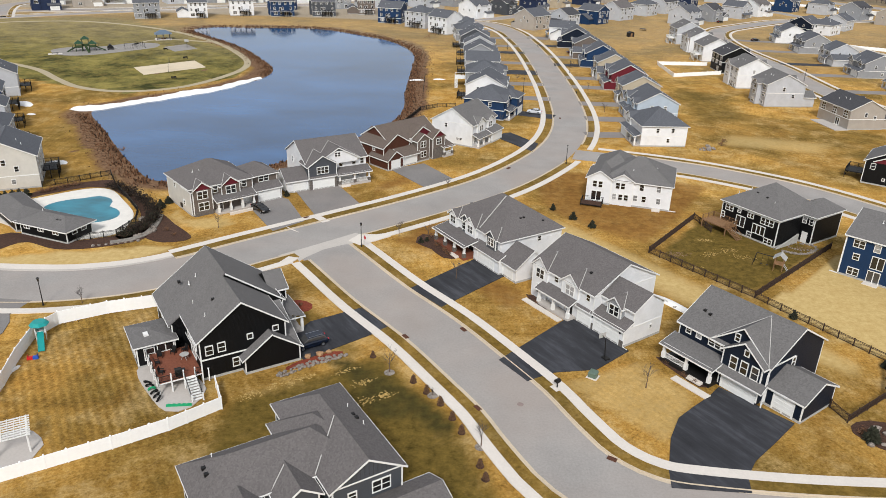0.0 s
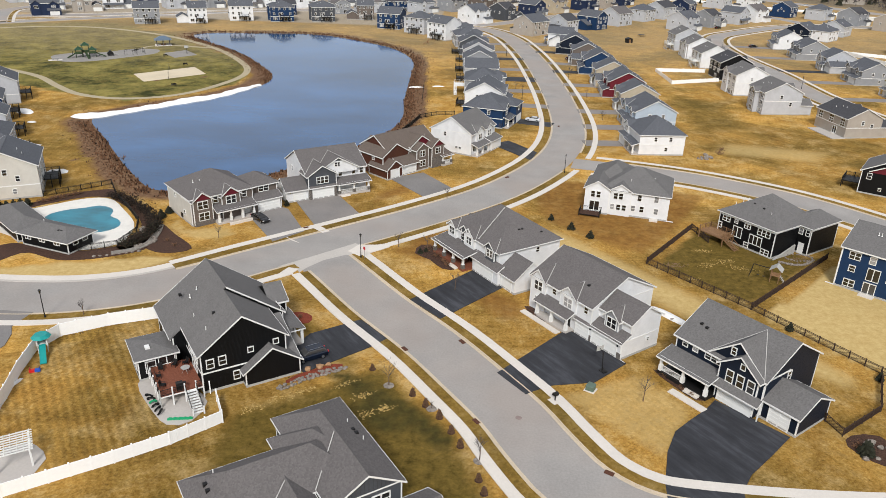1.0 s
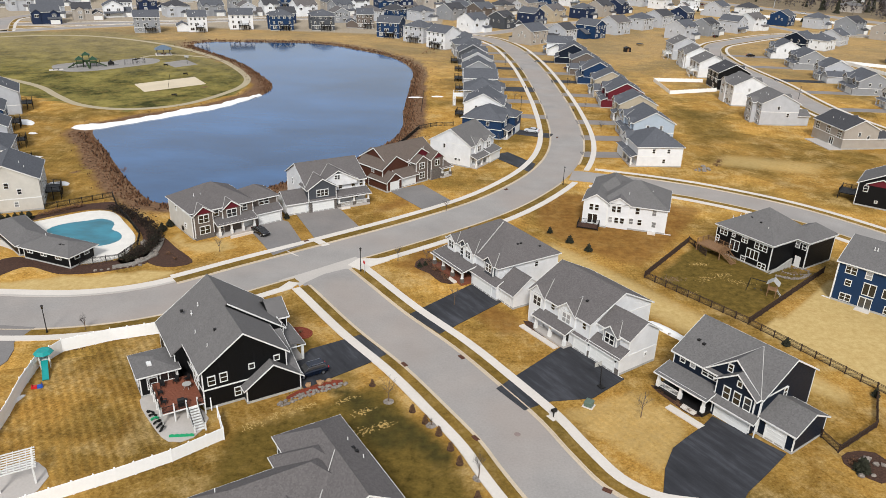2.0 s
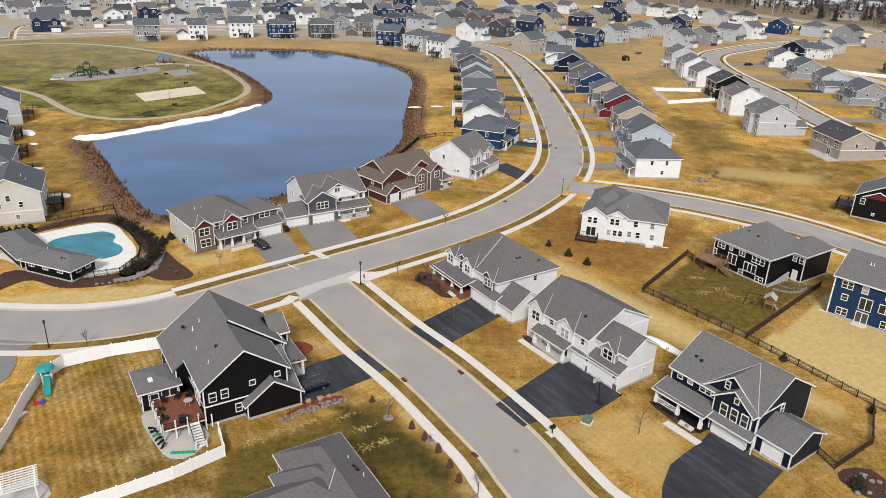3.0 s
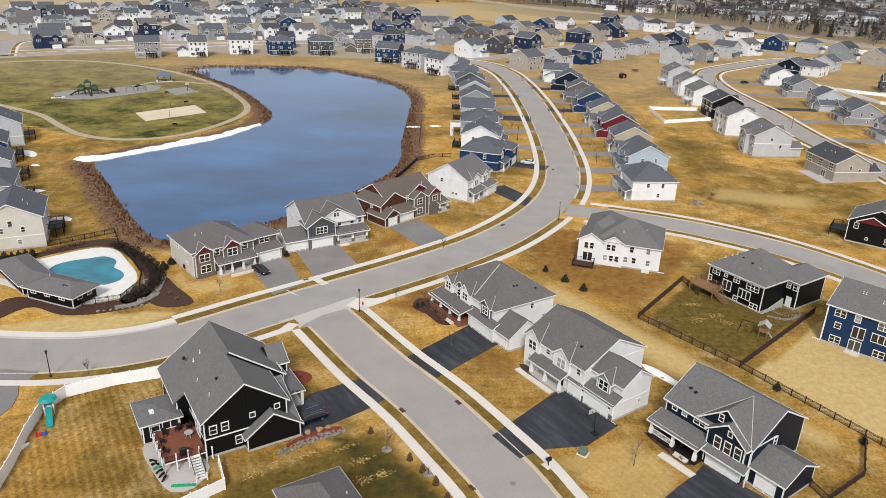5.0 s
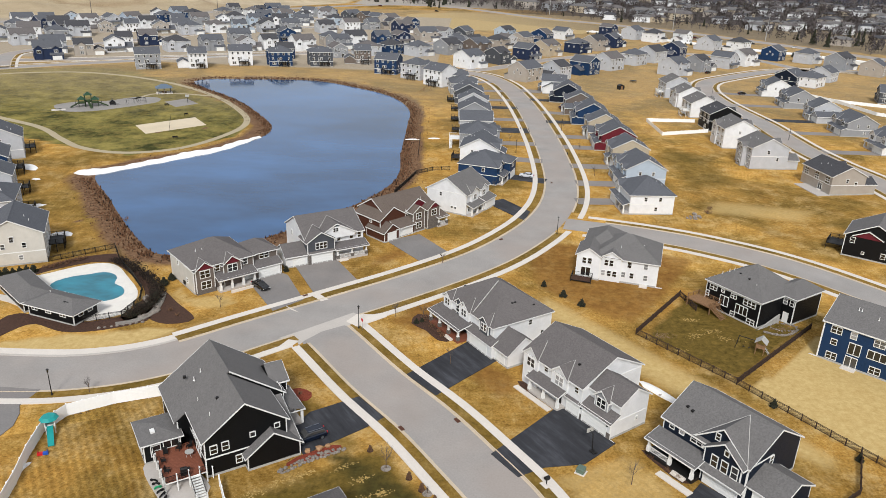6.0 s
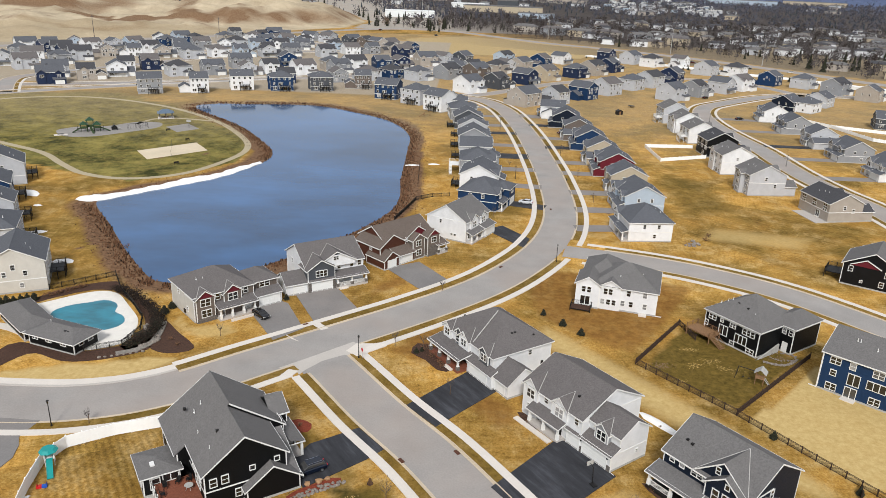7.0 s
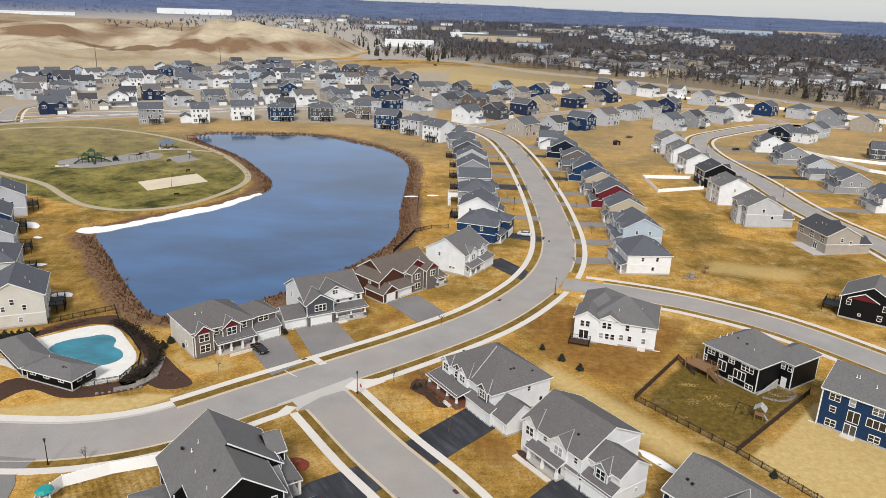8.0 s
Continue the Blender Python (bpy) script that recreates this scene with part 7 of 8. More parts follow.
def bush(x, y, r, seed, mat="brush", label="dry leafless shrub in the bed"):
    rand = random.Random(seed)
    th = thing("shrub", label, "shrub", pose(x, y, 0), "bare shrubs")
    g, lf = Geo(), Geo()
    for i in range(16):
        a, e = rand.uniform(0, 6.28), rand.uniform(0.3, 1.3)
        tip = Vector((math.cos(a) * math.cos(e), math.sin(a) * math.cos(e), math.sin(e))) * r * rand.uniform(0.8, 1.2)
        g.tube((0, 0, 0), tip, 0.025, 0.01, 3)
        for _ in range(9):
            c = tip * rand.uniform(0.5, 1.05) + Vector((rand.uniform(-1, 1), rand.uniform(-1, 1), rand.uniform(-0.5, 1))) * r * 0.2
            d = Vector((rand.uniform(-1, 1), rand.uniform(-1, 1), rand.uniform(-1, 1))) * r * 0.16
            lf.add([c, c + d, c + Vector((d.y, -d.x, d.z))], [(0, 1, 2)])
    part("stem", g, M["bark"], th)
    part("foliage", lf, M[mat], th)


for i, (x, y, h) in enumerate(((-8.7, 84.3, 4.4), (25.4, 83.6, 4.0), (-12.0, 130.0, 3.6), (-6.4, 129.6, 3.4), (-0.6, 113, 3.6), (-47, 130.5, 3.4), (-58, 99, 3.2), (-2.6, 79.6, 1.2), (3.6, 70.0, 3.4), (-3.8, 158, 3.2), (9.6, 217, 3.2), (17, 278, 3.4), (43, 236, 3.6), (42, 268, 3.4), (41, 310, 3.2))):
    bare_tree(x, y, h, i, i in (0, 7, 8))
for i, (x, y, h) in enumerate(((-5.3, 82.4, 1.4), (-3.4, 80.1, 1.4), (-1.5, 77.8, 1.5), (0.1, 75.0, 1.4), (1.3, 72.4, 1.5), (4.1, 64.6, 1.3), (3.5, 66.7, 1.3), (-11.4, 88.0, 1.0), (18.8, 147.6, 1.6), (22.5, 142.8, 1.9), (25.9, 138.9, 1.9), (52.6, 104.6, 1.6), (60.2, 91.4, 1.5), (50.6, 75.0, 2.4), (-7.6, 127.6, 1.3), (-6.6, 128.4, 1.0), (-38.2, 149.2, 1.6), (-61.8, 139.5, 2.2), (-61.2, 142.2, 2.0))):
    fir(x, y, h * (0.8 if i < 8 else 0.85), 40 + i, 0.5 if h > 1.8 else 0.24 if i < 8 else 0.44, "rusty" if i < 8 else "conifer")
for i in range(9):
    fir(-99.6 + 1.0 * i, 136.2 + 0.82 * i, 2.4 if i < 5 else 1.9, 90 + i, 0.5)
for i in range(46):
    s = i / 45
    q = np.array([(-77, 149.6), (-69, 144.6), (-62.2, 137.2), (-60.4, 130.4), (-62.2, 124.4)])
    k_ = min(3, int(s * 4))
    p_ = q[k_] + (q[k_ + 1] - q[k_]) * (s * 4 - k_) + np.array([random.uniform(-0.6, 0.6), random.uniform(-0.6, 0.6)])
    bush(p_[0], p_[1], random.uniform(1.3, 1.9), 200 + i, "hedge" if i % 3 or i < 20 else "conifer", "dense dark leafless hedge shrub by the pool")
for i in range(10):
    bush(-90 + 0.6 * i, 144.6 + 0.66 * i, 1.0, 260 + i, "brush", "rust coloured dry shrub by the pool fence")
for i, (x, y, r) in enumerate(((-4.4, 126.4, 1.0), (-3.0, 124.0, 0.9), (-5.6, 129.6, 1.2), (-2.4, 122.6, 0.8), (29.6, 89.8, 0.6), (31.0, 87.0, 0.6), (32.2, 85.4, 0.5), (12.6, 105.6, 0.5), (-24.6, 101.4, 0.6), (-26, 101.2, 0.5), (50.2, 76.4, 0.8), (-56, 128, 0.7), (-54, 126, 0.6), (34.6, 106.2, 0.4), (70, 202, 1.2), (72, 206, 1.0), (-86, 176, 1.0), (-87.6, 175.4, 0.9))):
    bush(x, y, r, 300 + i)


# ---- boulders ----
def boulder(x, y, r, seed):
    rand = random.Random(seed)
    bm = bmesh.new()
    bmesh.ops.create_icosphere(bm, subdivisions=1, radius=r)
    for v in bm.verts:
        v.co *= rand.uniform(0.75, 1.2)
        v.co.z *= 0.7
    me_ = bpy.data.meshes.new("boulder")
    bm.to_mesh(me_)
    bm.free()
    me_.materials.append(M["rock"])
    ob = new("boulder", me_)
    ob.location = (x, y, r * 0.35)
    ob.rotation_euler = (0, 0, rand.uniform(0, 6))
    return tagged(ob, "pale rounded boulder in a garden edge", "boulder", "garden boulders")


for i in range(22):
    s = i / 21
    boulder(-23.2 + 8.2 * s + random.uniform(-0.25, 0.25), 82.4 + 5.6 * s + 0.9 * math.sin(3 * s) + random.uniform(-0.25, 0.25), random.uniform(0.24, 0.4), i)
for i in range(16):
    s = i / 15
    boulder(60.6 + 7.0 * s, 130.8 - 1.8 * math.sin(3.1 * s) + 1.6 * s, random.uniform(0.28, 0.42), 50 + i)
    boulder(-60.8 + 2.4 * math.sin(5 * s), 124.8 + 8.8 * s, random.uniform(0.35, 0.55), 80 + i)
for i in range(9):
    boulder(50.0 + 4.2 * random.random(), 73.8 + 3.6 * random.random(), random.uniform(0.3, 0.55), 120 + i)
for i in range(14):
    boulder(63.0 + 4.0 * random.random(), 196.5 + 5.0 * random.random(), random.uniform(0.4, 0.7), 170 + i)
for i in range(8):
    boulder(-66.4 + 1.0 * i, 119.6 + 0.45 * i, random.uniform(0.3, 0.45), 140 + i)


# ---- yard things ----
th = thing("slide_tower", "teal plastic play tower with a slide", "play tower", pose(-58.6, 88.6, 0, 0, 0, -62))
for sx in (-0.6, 0.6):
    for sy in (-0.6, 0.6):
        part("post", Geo().tube((sx, sy, 0), (sx, sy, 2.4), 0.07, n=6), M["trim"], th)
part("platform", Geo().box(-0.7, 0.7, -0.7, 0.7, 1.2, 1.32), M["trim"], th)
part("side_panel", Geo().box(-0.7, -0.62, -0.7, 0.7, 1.3, 1.9).box(-0.7, 0.7, -0.7, -0.62, 1.3, 1.9).box(-0.7, 0.7, 0.62, 0.7, 1.3, 1.9), M["trim"], th, "pale side panels")
part("roof", Geo().tube((0, 0, 2.35), (0, 0, 2.75), 1.35, 0.9, 8), M["teal"], th, "teal plastic roof")
part("slide", Geo().prism([(0.7, -0.35, 1.3), (3.6, -0.35, 0.1), (3.9, -0.35, 0.1), (3.9, -0.35, 0.2), (0.7, -0.35, 1.45)], (0, 0.7, 0)).prism([(0.7, -0.42, 1.5), (3.9, -0.42, 0.25), (3.9, -0.42, 0.05), (0.7, -0.42, 1.25)], (0, 0.08, 0)).prism([(0.7, 0.34, 1.5), (3.9, 0.34, 0.25), (3.9, 0.34, 0.05), (0.7, 0.34, 1.25)], (0, 0.08, 0)), M["teal"], th, "teal slide chute")
th = thing("toy_seesaw", "red and blue plastic yard toy", "toy", pose(-57.0, 83.4, 0, 0, 0, 20))
part("seat", Geo().box(-0.7, 0, -0.25, 0.25, 0, 0.35).prism([(-0.7, -0.2, 0.35), (-0.5, -0.2, 0.35), (-0.6, -0.2, 0.7)], (0, 0.4, 0)), M["red"], th, "red plastic half")
part("seat", Geo().box(0.02, 0.7, -0.25, 0.25, 0, 0.35).prism([(0.7, -0.2, 0.35), (0.5, -0.2, 0.35), (0.6, -0.2, 0.7)], (0, 0.4, 0)), M["blue"], th, "blue plastic half")

th = thing("playhouse", "weathered timber play house with swing beam", "play house", pose(56.6, 122.4, 0, 0, 0, -30))
for sx in (-0.7, 0.7):
    for sy in (-0.7, 0.7):
        part("post", Geo().box(sx - 0.06, sx + 0.06, sy - 0.06, sy + 0.06, 0, 2.6), M["wood"], th)
part("platform", Geo().box(-0.8, 0.8, -0.8, 0.8, 1.3, 1.42), M["wood"], th)
part("side_panel", Geo().box(-0.78, 0.78, -0.78, -0.7, 1.42, 2.0).box(-0.78, -0.7, -0.7, 0.7, 1.42, 2.0), M["wood"], th)
part("roof", Geo().prism([(-1.1, -1.0, 2.4), (0, -1.0, 3.3), (1.1, -1.0, 2.4), (1.0, -1.0, 2.35), (0, -1.0, 3.2), (-1.0, -1.0, 2.35)], (0, 2.0, 0)), M["found"], th, "pale grey roof boards")
for i in range(5):
    part("rung", Geo().box(0.8 + 0.2 * i, 0.95 + 0.2 * i, -0.5, 0.5, 1.15 - 0.25 * i, 1.22 - 0.25 * i), M["found"], th)
part("swing_beam", Geo().tube((-0.8, 0, 2.3), (-4.0, 0.3, 2.3), 0.08, n=6).tube((-4.0, 0.3, 2.3), (-4.3, 1.2, 0), 0.06, n=6).tube((-4.0, 0.3, 2.3), (-4.3, -0.6, 0), 0.06, n=6), M["dark"], th)
for i in range(2):
    part("swing", Geo().tube((-1.9 - i, 0.1, 2.3), (-1.9 - i, 0.1, 0.5), 0.02, n=4).box(-2.1 - i, -1.7 - i, -0.05, 0.25, 0.45, 0.5), M["dark"], th)

th = thing("pergola", "white slatted pergola over a paved corner", "pergola", pose(-49.4, 65.6, 0, 0, 0, 32))
for sx in (-1.8, 1.8):
    for sy in (-1.6, 1.6):
        part("post", Geo().box(sx - 0.1, sx + 0.1, sy - 0.1, sy + 0.1, 0, 2.4), M["trim"], th)
    part("beam", Geo().box(sx - 0.07, sx + 0.07, -2.0, 2.0, 2.25, 2.45), M["trim"], th)
for i in range(9):
    part("slat", Geo().box(-2.2, 2.2, -1.9 + 0.47 * i, -1.82 + 0.47 * i, 2.46, 2.6), M["trim"], th)
for i in range(7):
    part("slat", Geo().box(-2.0 + 0.65 * i, -1.95 + 0.65 * i, -2.0, 2.0, 2.61, 2.66), M["trim"], th)
flat_slab("patio", [(-52.6, 66), (-50, 69), (-46.2, 66.4), (-47.2, 62.2), (-51, 62)], 0.07, M["patio"], "paved corner under the pergola", "patio", True)

# under and on the deck of the black house
def round_table(x, y, z, yaw):
    th = thing("patio_table", "round slatted patio table in white metal", "table", pose(x, y, z, 0, 0, yaw))
    part("tabletop", Geo().tube((0, 0, 0.7), (0, 0, 0.74), 0.6, n=16), M["found"], th)
    for i in range(4):
        a = i * 1.571 + 0.78
        part("leg", Geo().tube((0.15 * math.cos(a), 0.15 * math.sin(a), 0.7), (0.5 * math.cos(a), 0.5 * math.sin(a), 0), 0.03, n=5), M["found"], th)


def deck_place(u, v):
    a = radians(33.5)
    return -22.2 + u * math.cos(a) - v * math.sin(a), 87.2 + u * math.sin(a) + v * math.cos(a)


x, y = deck_place(-13.8, 3.6)
round_table(x, y, 1.75, 0)


def patio_chair(u, v, z, yaw, mat="dark", label="dark patio chair on the deck"):
    x, y = deck_place(u, v)
    th = thing("patio_chair", label, "chair", pose(x, y, z, 0, 0, yaw), "deck chairs")
    part("seat", Geo().box(-0.3, 0.3, -0.3, 0.3, 0.38, 0.46), M[mat], th)
    part("backrest", Geo().prism([(-0.3, 0.26, 0.46), (0.3, 0.26, 0.46), (0.3, 0.38, 1.0), (-0.3, 0.38, 1.0)], (0, 0.06, 0)), M[mat], th)
    for sx in (-0.27, 0.27):
        part("armrest", Geo().box(sx - 0.04, sx + 0.04, -0.3, 0.3, 0.62, 0.67), M[mat], th)
        for sy in (-0.26, 0.26):
            part("leg", Geo().box(sx - 0.03, sx + 0.03, sy - 0.03, sy + 0.03, 0, 0.4), M[mat], th)


for u, v, yw in ((-16.6, 5.4, 30), (-17.2, 3.8, 120), (-14.8, 5.6, -10), (-13.4, 5.4, -40), (-17.2, 1.4, 90)):
    patio_chair(u, v, 1.75, yw)
x, y = deck_place(-15.4, 0.0)
th = thing("barbecue_grill", "black covered barbecue grill on the deck", "grill", pose(x, y, 1.75, 0, 0, 30))
part("cabinet", Geo().box(-0.4, 0.4, -0.3, 0.3, 0, 0.85), M["dark"], th)
part("hood", Geo().tube((-0.42, 0, 0.9), (0.42, 0, 0.9), 0.3, n=10), M["dark"], th)
part("side_shelf", Geo().box(0.42, 0.85, -0.25, 0.25, 0.82, 0.87), M["dark"], th)
for i in range(6):
    x, y = deck_place(-18.9 + 0.1 * i, 2.6 - 0.85 * i)
    th = thing("tyre", "old black tyre leaning on the patio edge", "tyre", pose(x, y, 0.3, 35, 10, 20 * i), "stored tyres")
    g = Geo()
    for j in range(14):
        a, b = 6.283 * j / 14, 6.283 * (j + 1) / 14
        g.tube((0.42 * math.cos(a), 0, 0.42 * math.sin(a)), (0.42 * math.cos(b), 0, 0.42 * math.sin(b)), 0.13, n=6)
    part("tread", g, M["green"] if i == 2 else M["rubber"], th)
for i in range(5):
    x, y = deck_place(-17.6 + 0.55 * i, -3.6 - 0.25 * i)
    solid("edging_block", Geo().box(-0.32, 0.32, -0.12, 0.12, 0.1, 0.32).prism([(-0.32, -0.12, 0.32), (0.32, -0.12, 0.32), (0, -0.12, 0.42)], (0, 0.24, 0)), M["green"], "green plastic edging block on the patio", "edging", pose(x, y, 0, 0, 0, 10), "green edging")


# ---- park ----
flat_slab("sand_court", [(-128.2, 279.4), (-111.2, 297.4), (-102.2, 284.8), (-119.0, 266.8)], 0.06, M["sand"], "pale sand volleyball court", "court")
flat_slab("ball_court", [(-135.0, 325.6), (-128.3, 334.8), (-119.5, 324.4), (-126.2, 315.7)], 0.06, M["rubbergrey"], "small grey paved ball court", "court")
flat_slab("play_surface", [(-176, 309), (-171, 318), (-160, 322), (-152, 333), (-141, 334), (-138, 324), (-146, 312), (-156, 301), (-167, 299)], 0.05, M["rubbergrey"], "grey safety surface of the playground", "playground", True)
th = thing("volleyball_net", "volleyball net on two dark posts", "net")
part("post", Geo().tube((-112.0, 272.5, 0), (-112.0, 272.5, 2.5), 0.06, n=6), M["dark"], th)
part("post", Geo().tube((-118.6, 290.4, 0), (-118.6, 290.4, 2.5), 0.06, n=6), M["dark"], th)
part("net", Geo().prism([(-112.0, 272.5, 1.5), (-118.6, 290.4, 1.5), (-118.6, 290.4, 1.56), (-112.0, 272.5, 1.56)], (0.03, 0, 0)).prism([(-112.0, 272.5, 2.4), (-118.6, 290.4, 2.4), (-118.6, 290.4, 2.46), (-112.0, 272.5, 2.46)], (0.03, 0, 0)), M["dark"], th)
th = thing("ball_hoop", "dark basketball post on the park court", "basketball hoop", pose(-124.4, 325.4, 0))
part("pole", Geo().tube((0, 0, 0), (0, 0, 3.2), 0.1, n=6), M["dark"], th)
part("backboard", Geo().box(-0.9, 0.9, -0.1, 0.0, 2.7, 3.7), M["found"], th)
roof_green, play_green = plain("faded_green_roof", "27452f", 0.5), plain("moss_green_plastic", "37472d", 0.45)
th = thing("play_structure", "large climbing frame with peaked green roofs", "climbing frame", pose(-161.5, 310, 0, 0, 0, 25), "playground frames")
for cx, cy, pz, top in ((-2.6, 0, 1.5, 4.6), (0, 0.8, 2.0, 6.2), (2.6, 0, 1.5, 4.4)):
    for sx in (-1.2, 1.2):
        for sy in (-1.2, 1.2):
            part("post", Geo().tube((cx + sx, cy + sy, 0), (cx + sx, cy + sy, top - 1.3), 0.1, n=6), play_green, th)
    part("platform", Geo().box(cx - 1.28, cx + 1.28, cy - 1.28, cy + 1.28, pz, pz + 0.14), M["dark"], th)
    part("panel", Geo().box(cx - 1.2, cx + 1.2, cy - 1.24, cy - 1.16, pz + 0.14, pz + 1.0), play_green, th, "green plastic side panel")
    part("roof", Geo().add([(cx - 1.7, cy - 1.7, top - 1.4), (cx + 1.7, cy - 1.7, top - 1.4), (cx + 1.7, cy + 1.7, top - 1.4), (cx - 1.7, cy + 1.7, top - 1.4), (cx, cy, top)], [(0, 1, 4), (1, 2, 4), (2, 3, 4), (3, 0, 4), (3, 2, 1, 0)]), roof_green, th, "green pyramid roof")
for (ax, ay, az), (bx, by) in (((3.8, 0, 1.6), (7.6, -1.2)), ((0, -0.4, 2.1), (1.2, -5.2)), ((-3.8, 0, 1.6), (-7.0, -1.8))):
    d = Vector((bx - ax, by - ay, 0)).normalized().cross(Vector((0, 0, 1))) * 0.4
    g = Geo()
    for s_ in (-1, 1):
        g.prism([(ax + s_ * d.x, ay + s_ * d.y, az), (bx + s_ * d.x, by + s_ * d.y, 0.15), (bx + s_ * d.x, by + s_ * d.y, 0.4), (ax + s_ * d.x, ay + s_ * d.y, az + 0.3)], (d.x * 0.15, d.y * 0.15, 0))
    g.prism([(ax - d.x, ay - d.y, az), (ax + d.x, ay + d.y, az), (bx + d.x, by + d.y, 0.12), (bx - d.x, by - d.y, 0.12)], (0, 0, 0.06))
    part("slide", g, play_green, th, "green plastic slide")
for cx in (-5.2, 5.0):
    g = Geo().tube((cx, 1.2, 0), (cx, 1.2, 2.3), 0.06, n=5).tube((cx, 2.9, 0), (cx, 2.9, 2.3), 0.06, n=5)
    for j in range(5):
        g.tube((cx, 1.2, 0.4 + 0.45 * j), (cx, 2.9, 0.4 + 0.45 * j), 0.04, n=5)
    part("ladder", g, M["dark"], th, "dark climbing ladder")
th = thing("spring_rocker", "small dark toddler climber on the play surface", "play equipment", pose(-153.5, 315, 0, 0, 0, 30), "playground frames")
part("body", Geo().box(-1.2, 1.2, -0.8, 0.8, 0.5, 1.2).prism([(-1.2, -0.8, 1.2), (1.2, -0.8, 1.2), (0, -0.8, 2.4)], (0, 1.6, 0)), M["dark"], th)
part("slide", Geo().prism([(1.2, -0.4, 1.2), (3.2, -0.4, 0.1), (3.4, -0.4, 0.1), (1.2, -0.4, 1.5)], (0, 0.8, 0)), M["found"], th)
for sx in (-1, 1):
    part("leg", Geo().box(sx - 0.1, sx + 0.1, -0.7, 0.7, 0, 0.5), M["dark"], th)
th = thing("park_bench", "pale bench on a slab by the play surface", "bench", pose(-170, 301, 0, 0, 0, 30), "park benches")
part("slab", Geo().box(-2.6, 2.6, -1.4, 1.4, -0.05, 0.08), M["walk"], th)
part("seat", Geo().box(-1.2, 1.2, -0.3, 0.3, 0.4, 0.5).box(-1.0, -0.8, -0.2, 0.2, 0.08, 0.4).box(0.8, 1.0, -0.2, 0.2, 0.08, 0.4), M["dark"], th)
for x, y in ((-147, 318), (-143, 321), (-145, 324)):
    th = thing("swing_set", "metal swing frame in the playground", "swing", pose(x, y, 0, 0, 0, 40), "playground frames")
    part("frame", Geo().tube((-1.6, 0, 2.4), (1.6, 0, 2.4), 0.06, n=5).tube((-1.6, 0, 2.4), (-1.7, 0.9, 0), 0.05, n=5).tube((-1.6, 0, 2.4), (-1.7, -0.9, 0), 0.05, n=5).tube((1.6, 0, 2.4), (1.7, 0.9, 0), 0.05, n=5).tube((1.6, 0, 2.4), (1.7, -0.9, 0), 0.05, n=5), M["dark"], th)
    for sx in (-0.7, 0.7):
        part("seat", Geo().tube((sx, 0, 2.4), (sx, 0, 0.5), 0.02, n=4).box(sx - 0.25, sx + 0.25, -0.1, 0.1, 0.45, 0.5), M["dark"], th)
th = thing("park_shelter", "open park shelter with a grey blue roof", "shelter", pose(-143, 346, 0, 0, 0, 25))
part("slab", Geo().box(-3.6, 3.6, -3, 3, 0, 0.12), M["walk"], th)
for sx in (-2.8, 0, 2.8):
    for sy in (-2.2, 2.2):
        part("post", Geo().box(sx - 0.14, sx + 0.14, sy - 0.14, sy + 0.14, 0.1, 2.7), M["stone"], th)
part("roof", Geo().add([(-3.8, -3.2, 2.6), (3.8, -3.2, 2.6), (3.8, 3.2, 2.6), (-3.8, 3.2, 2.6), (-1, 0, 4.3), (1, 0, 4.3)], [(0, 1, 5, 4), (1, 2, 5), (2, 3, 4, 5), (3, 0, 4), (3, 2, 1, 0)]), plain("blue_grey_metal_roof", "5c6c7c", 0.5), th)
part("bench", Geo().box(-1.2, 1.2, -0.4, 0.4, 0.6, 0.7).box(-1.0, 1.0, -0.1, 0.1, 0.12, 0.6), M["wood"], th)
ring("path", spline([(-150, 329), (-147, 342), (-138, 346), (-120, 343)], 2), 1.8, -0.05, 0.05, M["path"], "tan path to the shelter", "path", False)
for x, y, yw in ((-116, 300.6, 45), (-106, 262, 30), (-131, 318, 45)):
    th = thing("park_bench", "dark park bench on the grass", "bench", pose(x, y, 0, 0, 0, yw), "park benches")
    part("seat", Geo().box(-0.9, 0.9, -0.25, 0.2, 0.42, 0.48), M["dark"], th)
    part("backrest", Geo().box(-0.9, 0.9, 0.2, 0.26, 0.5, 0.9), M["dark"], th)
    for sx in (-0.75, 0.75):
        part("leg", Geo().box(sx - 0.05, sx + 0.05, -0.2, 0.2, 0, 0.42), M["dark"], th)

th = thing("trampoline", "round black trampoline on a back lawn", "trampoline", pose(94.5, 432.7, 0))
part("mat", Geo().tube((0, 0, 0.8), (0, 0, 0.86), 2.0, n=18), M["dark"], th)
for i in range(6):
    part("leg", Geo().tube((1.9 * math.cos(i * 1.047), 1.9 * math.sin(i * 1.047), 0.8), (2.0 * math.cos(i * 1.047), 2.0 * math.sin(i * 1.047), 0), 0.05, n=5), M["dark"], th)
th = thing("garden_shed", "small dark garden shed on a back lawn", "shed", pose(82.5, 406.6, 0, 0, 0, 20))
part("wall", Geo().box(-1.6, 1.6, -1.2, 1.2, 0, 2.0), M["dark"], th)
part("roof", Geo().prism([(-1.8, -1.4, 2.0), (1.8, -1.4, 2.0), (0, -1.4, 2.7)], (0, 2.8, 0)), M["dark"], th)
part("door", Geo().box(-0.5, 0.5, -1.25, -1.2, 0, 1.8), M["wood"], th)


# ---- dry growth on the pond bank ----
rand = np.random.default_rng(11)
N_ = 9000
seg_i = rand.integers(0, len(POND), N_)
pn = normals_of(np.vstack([POND, POND[:1]]))[:-1]
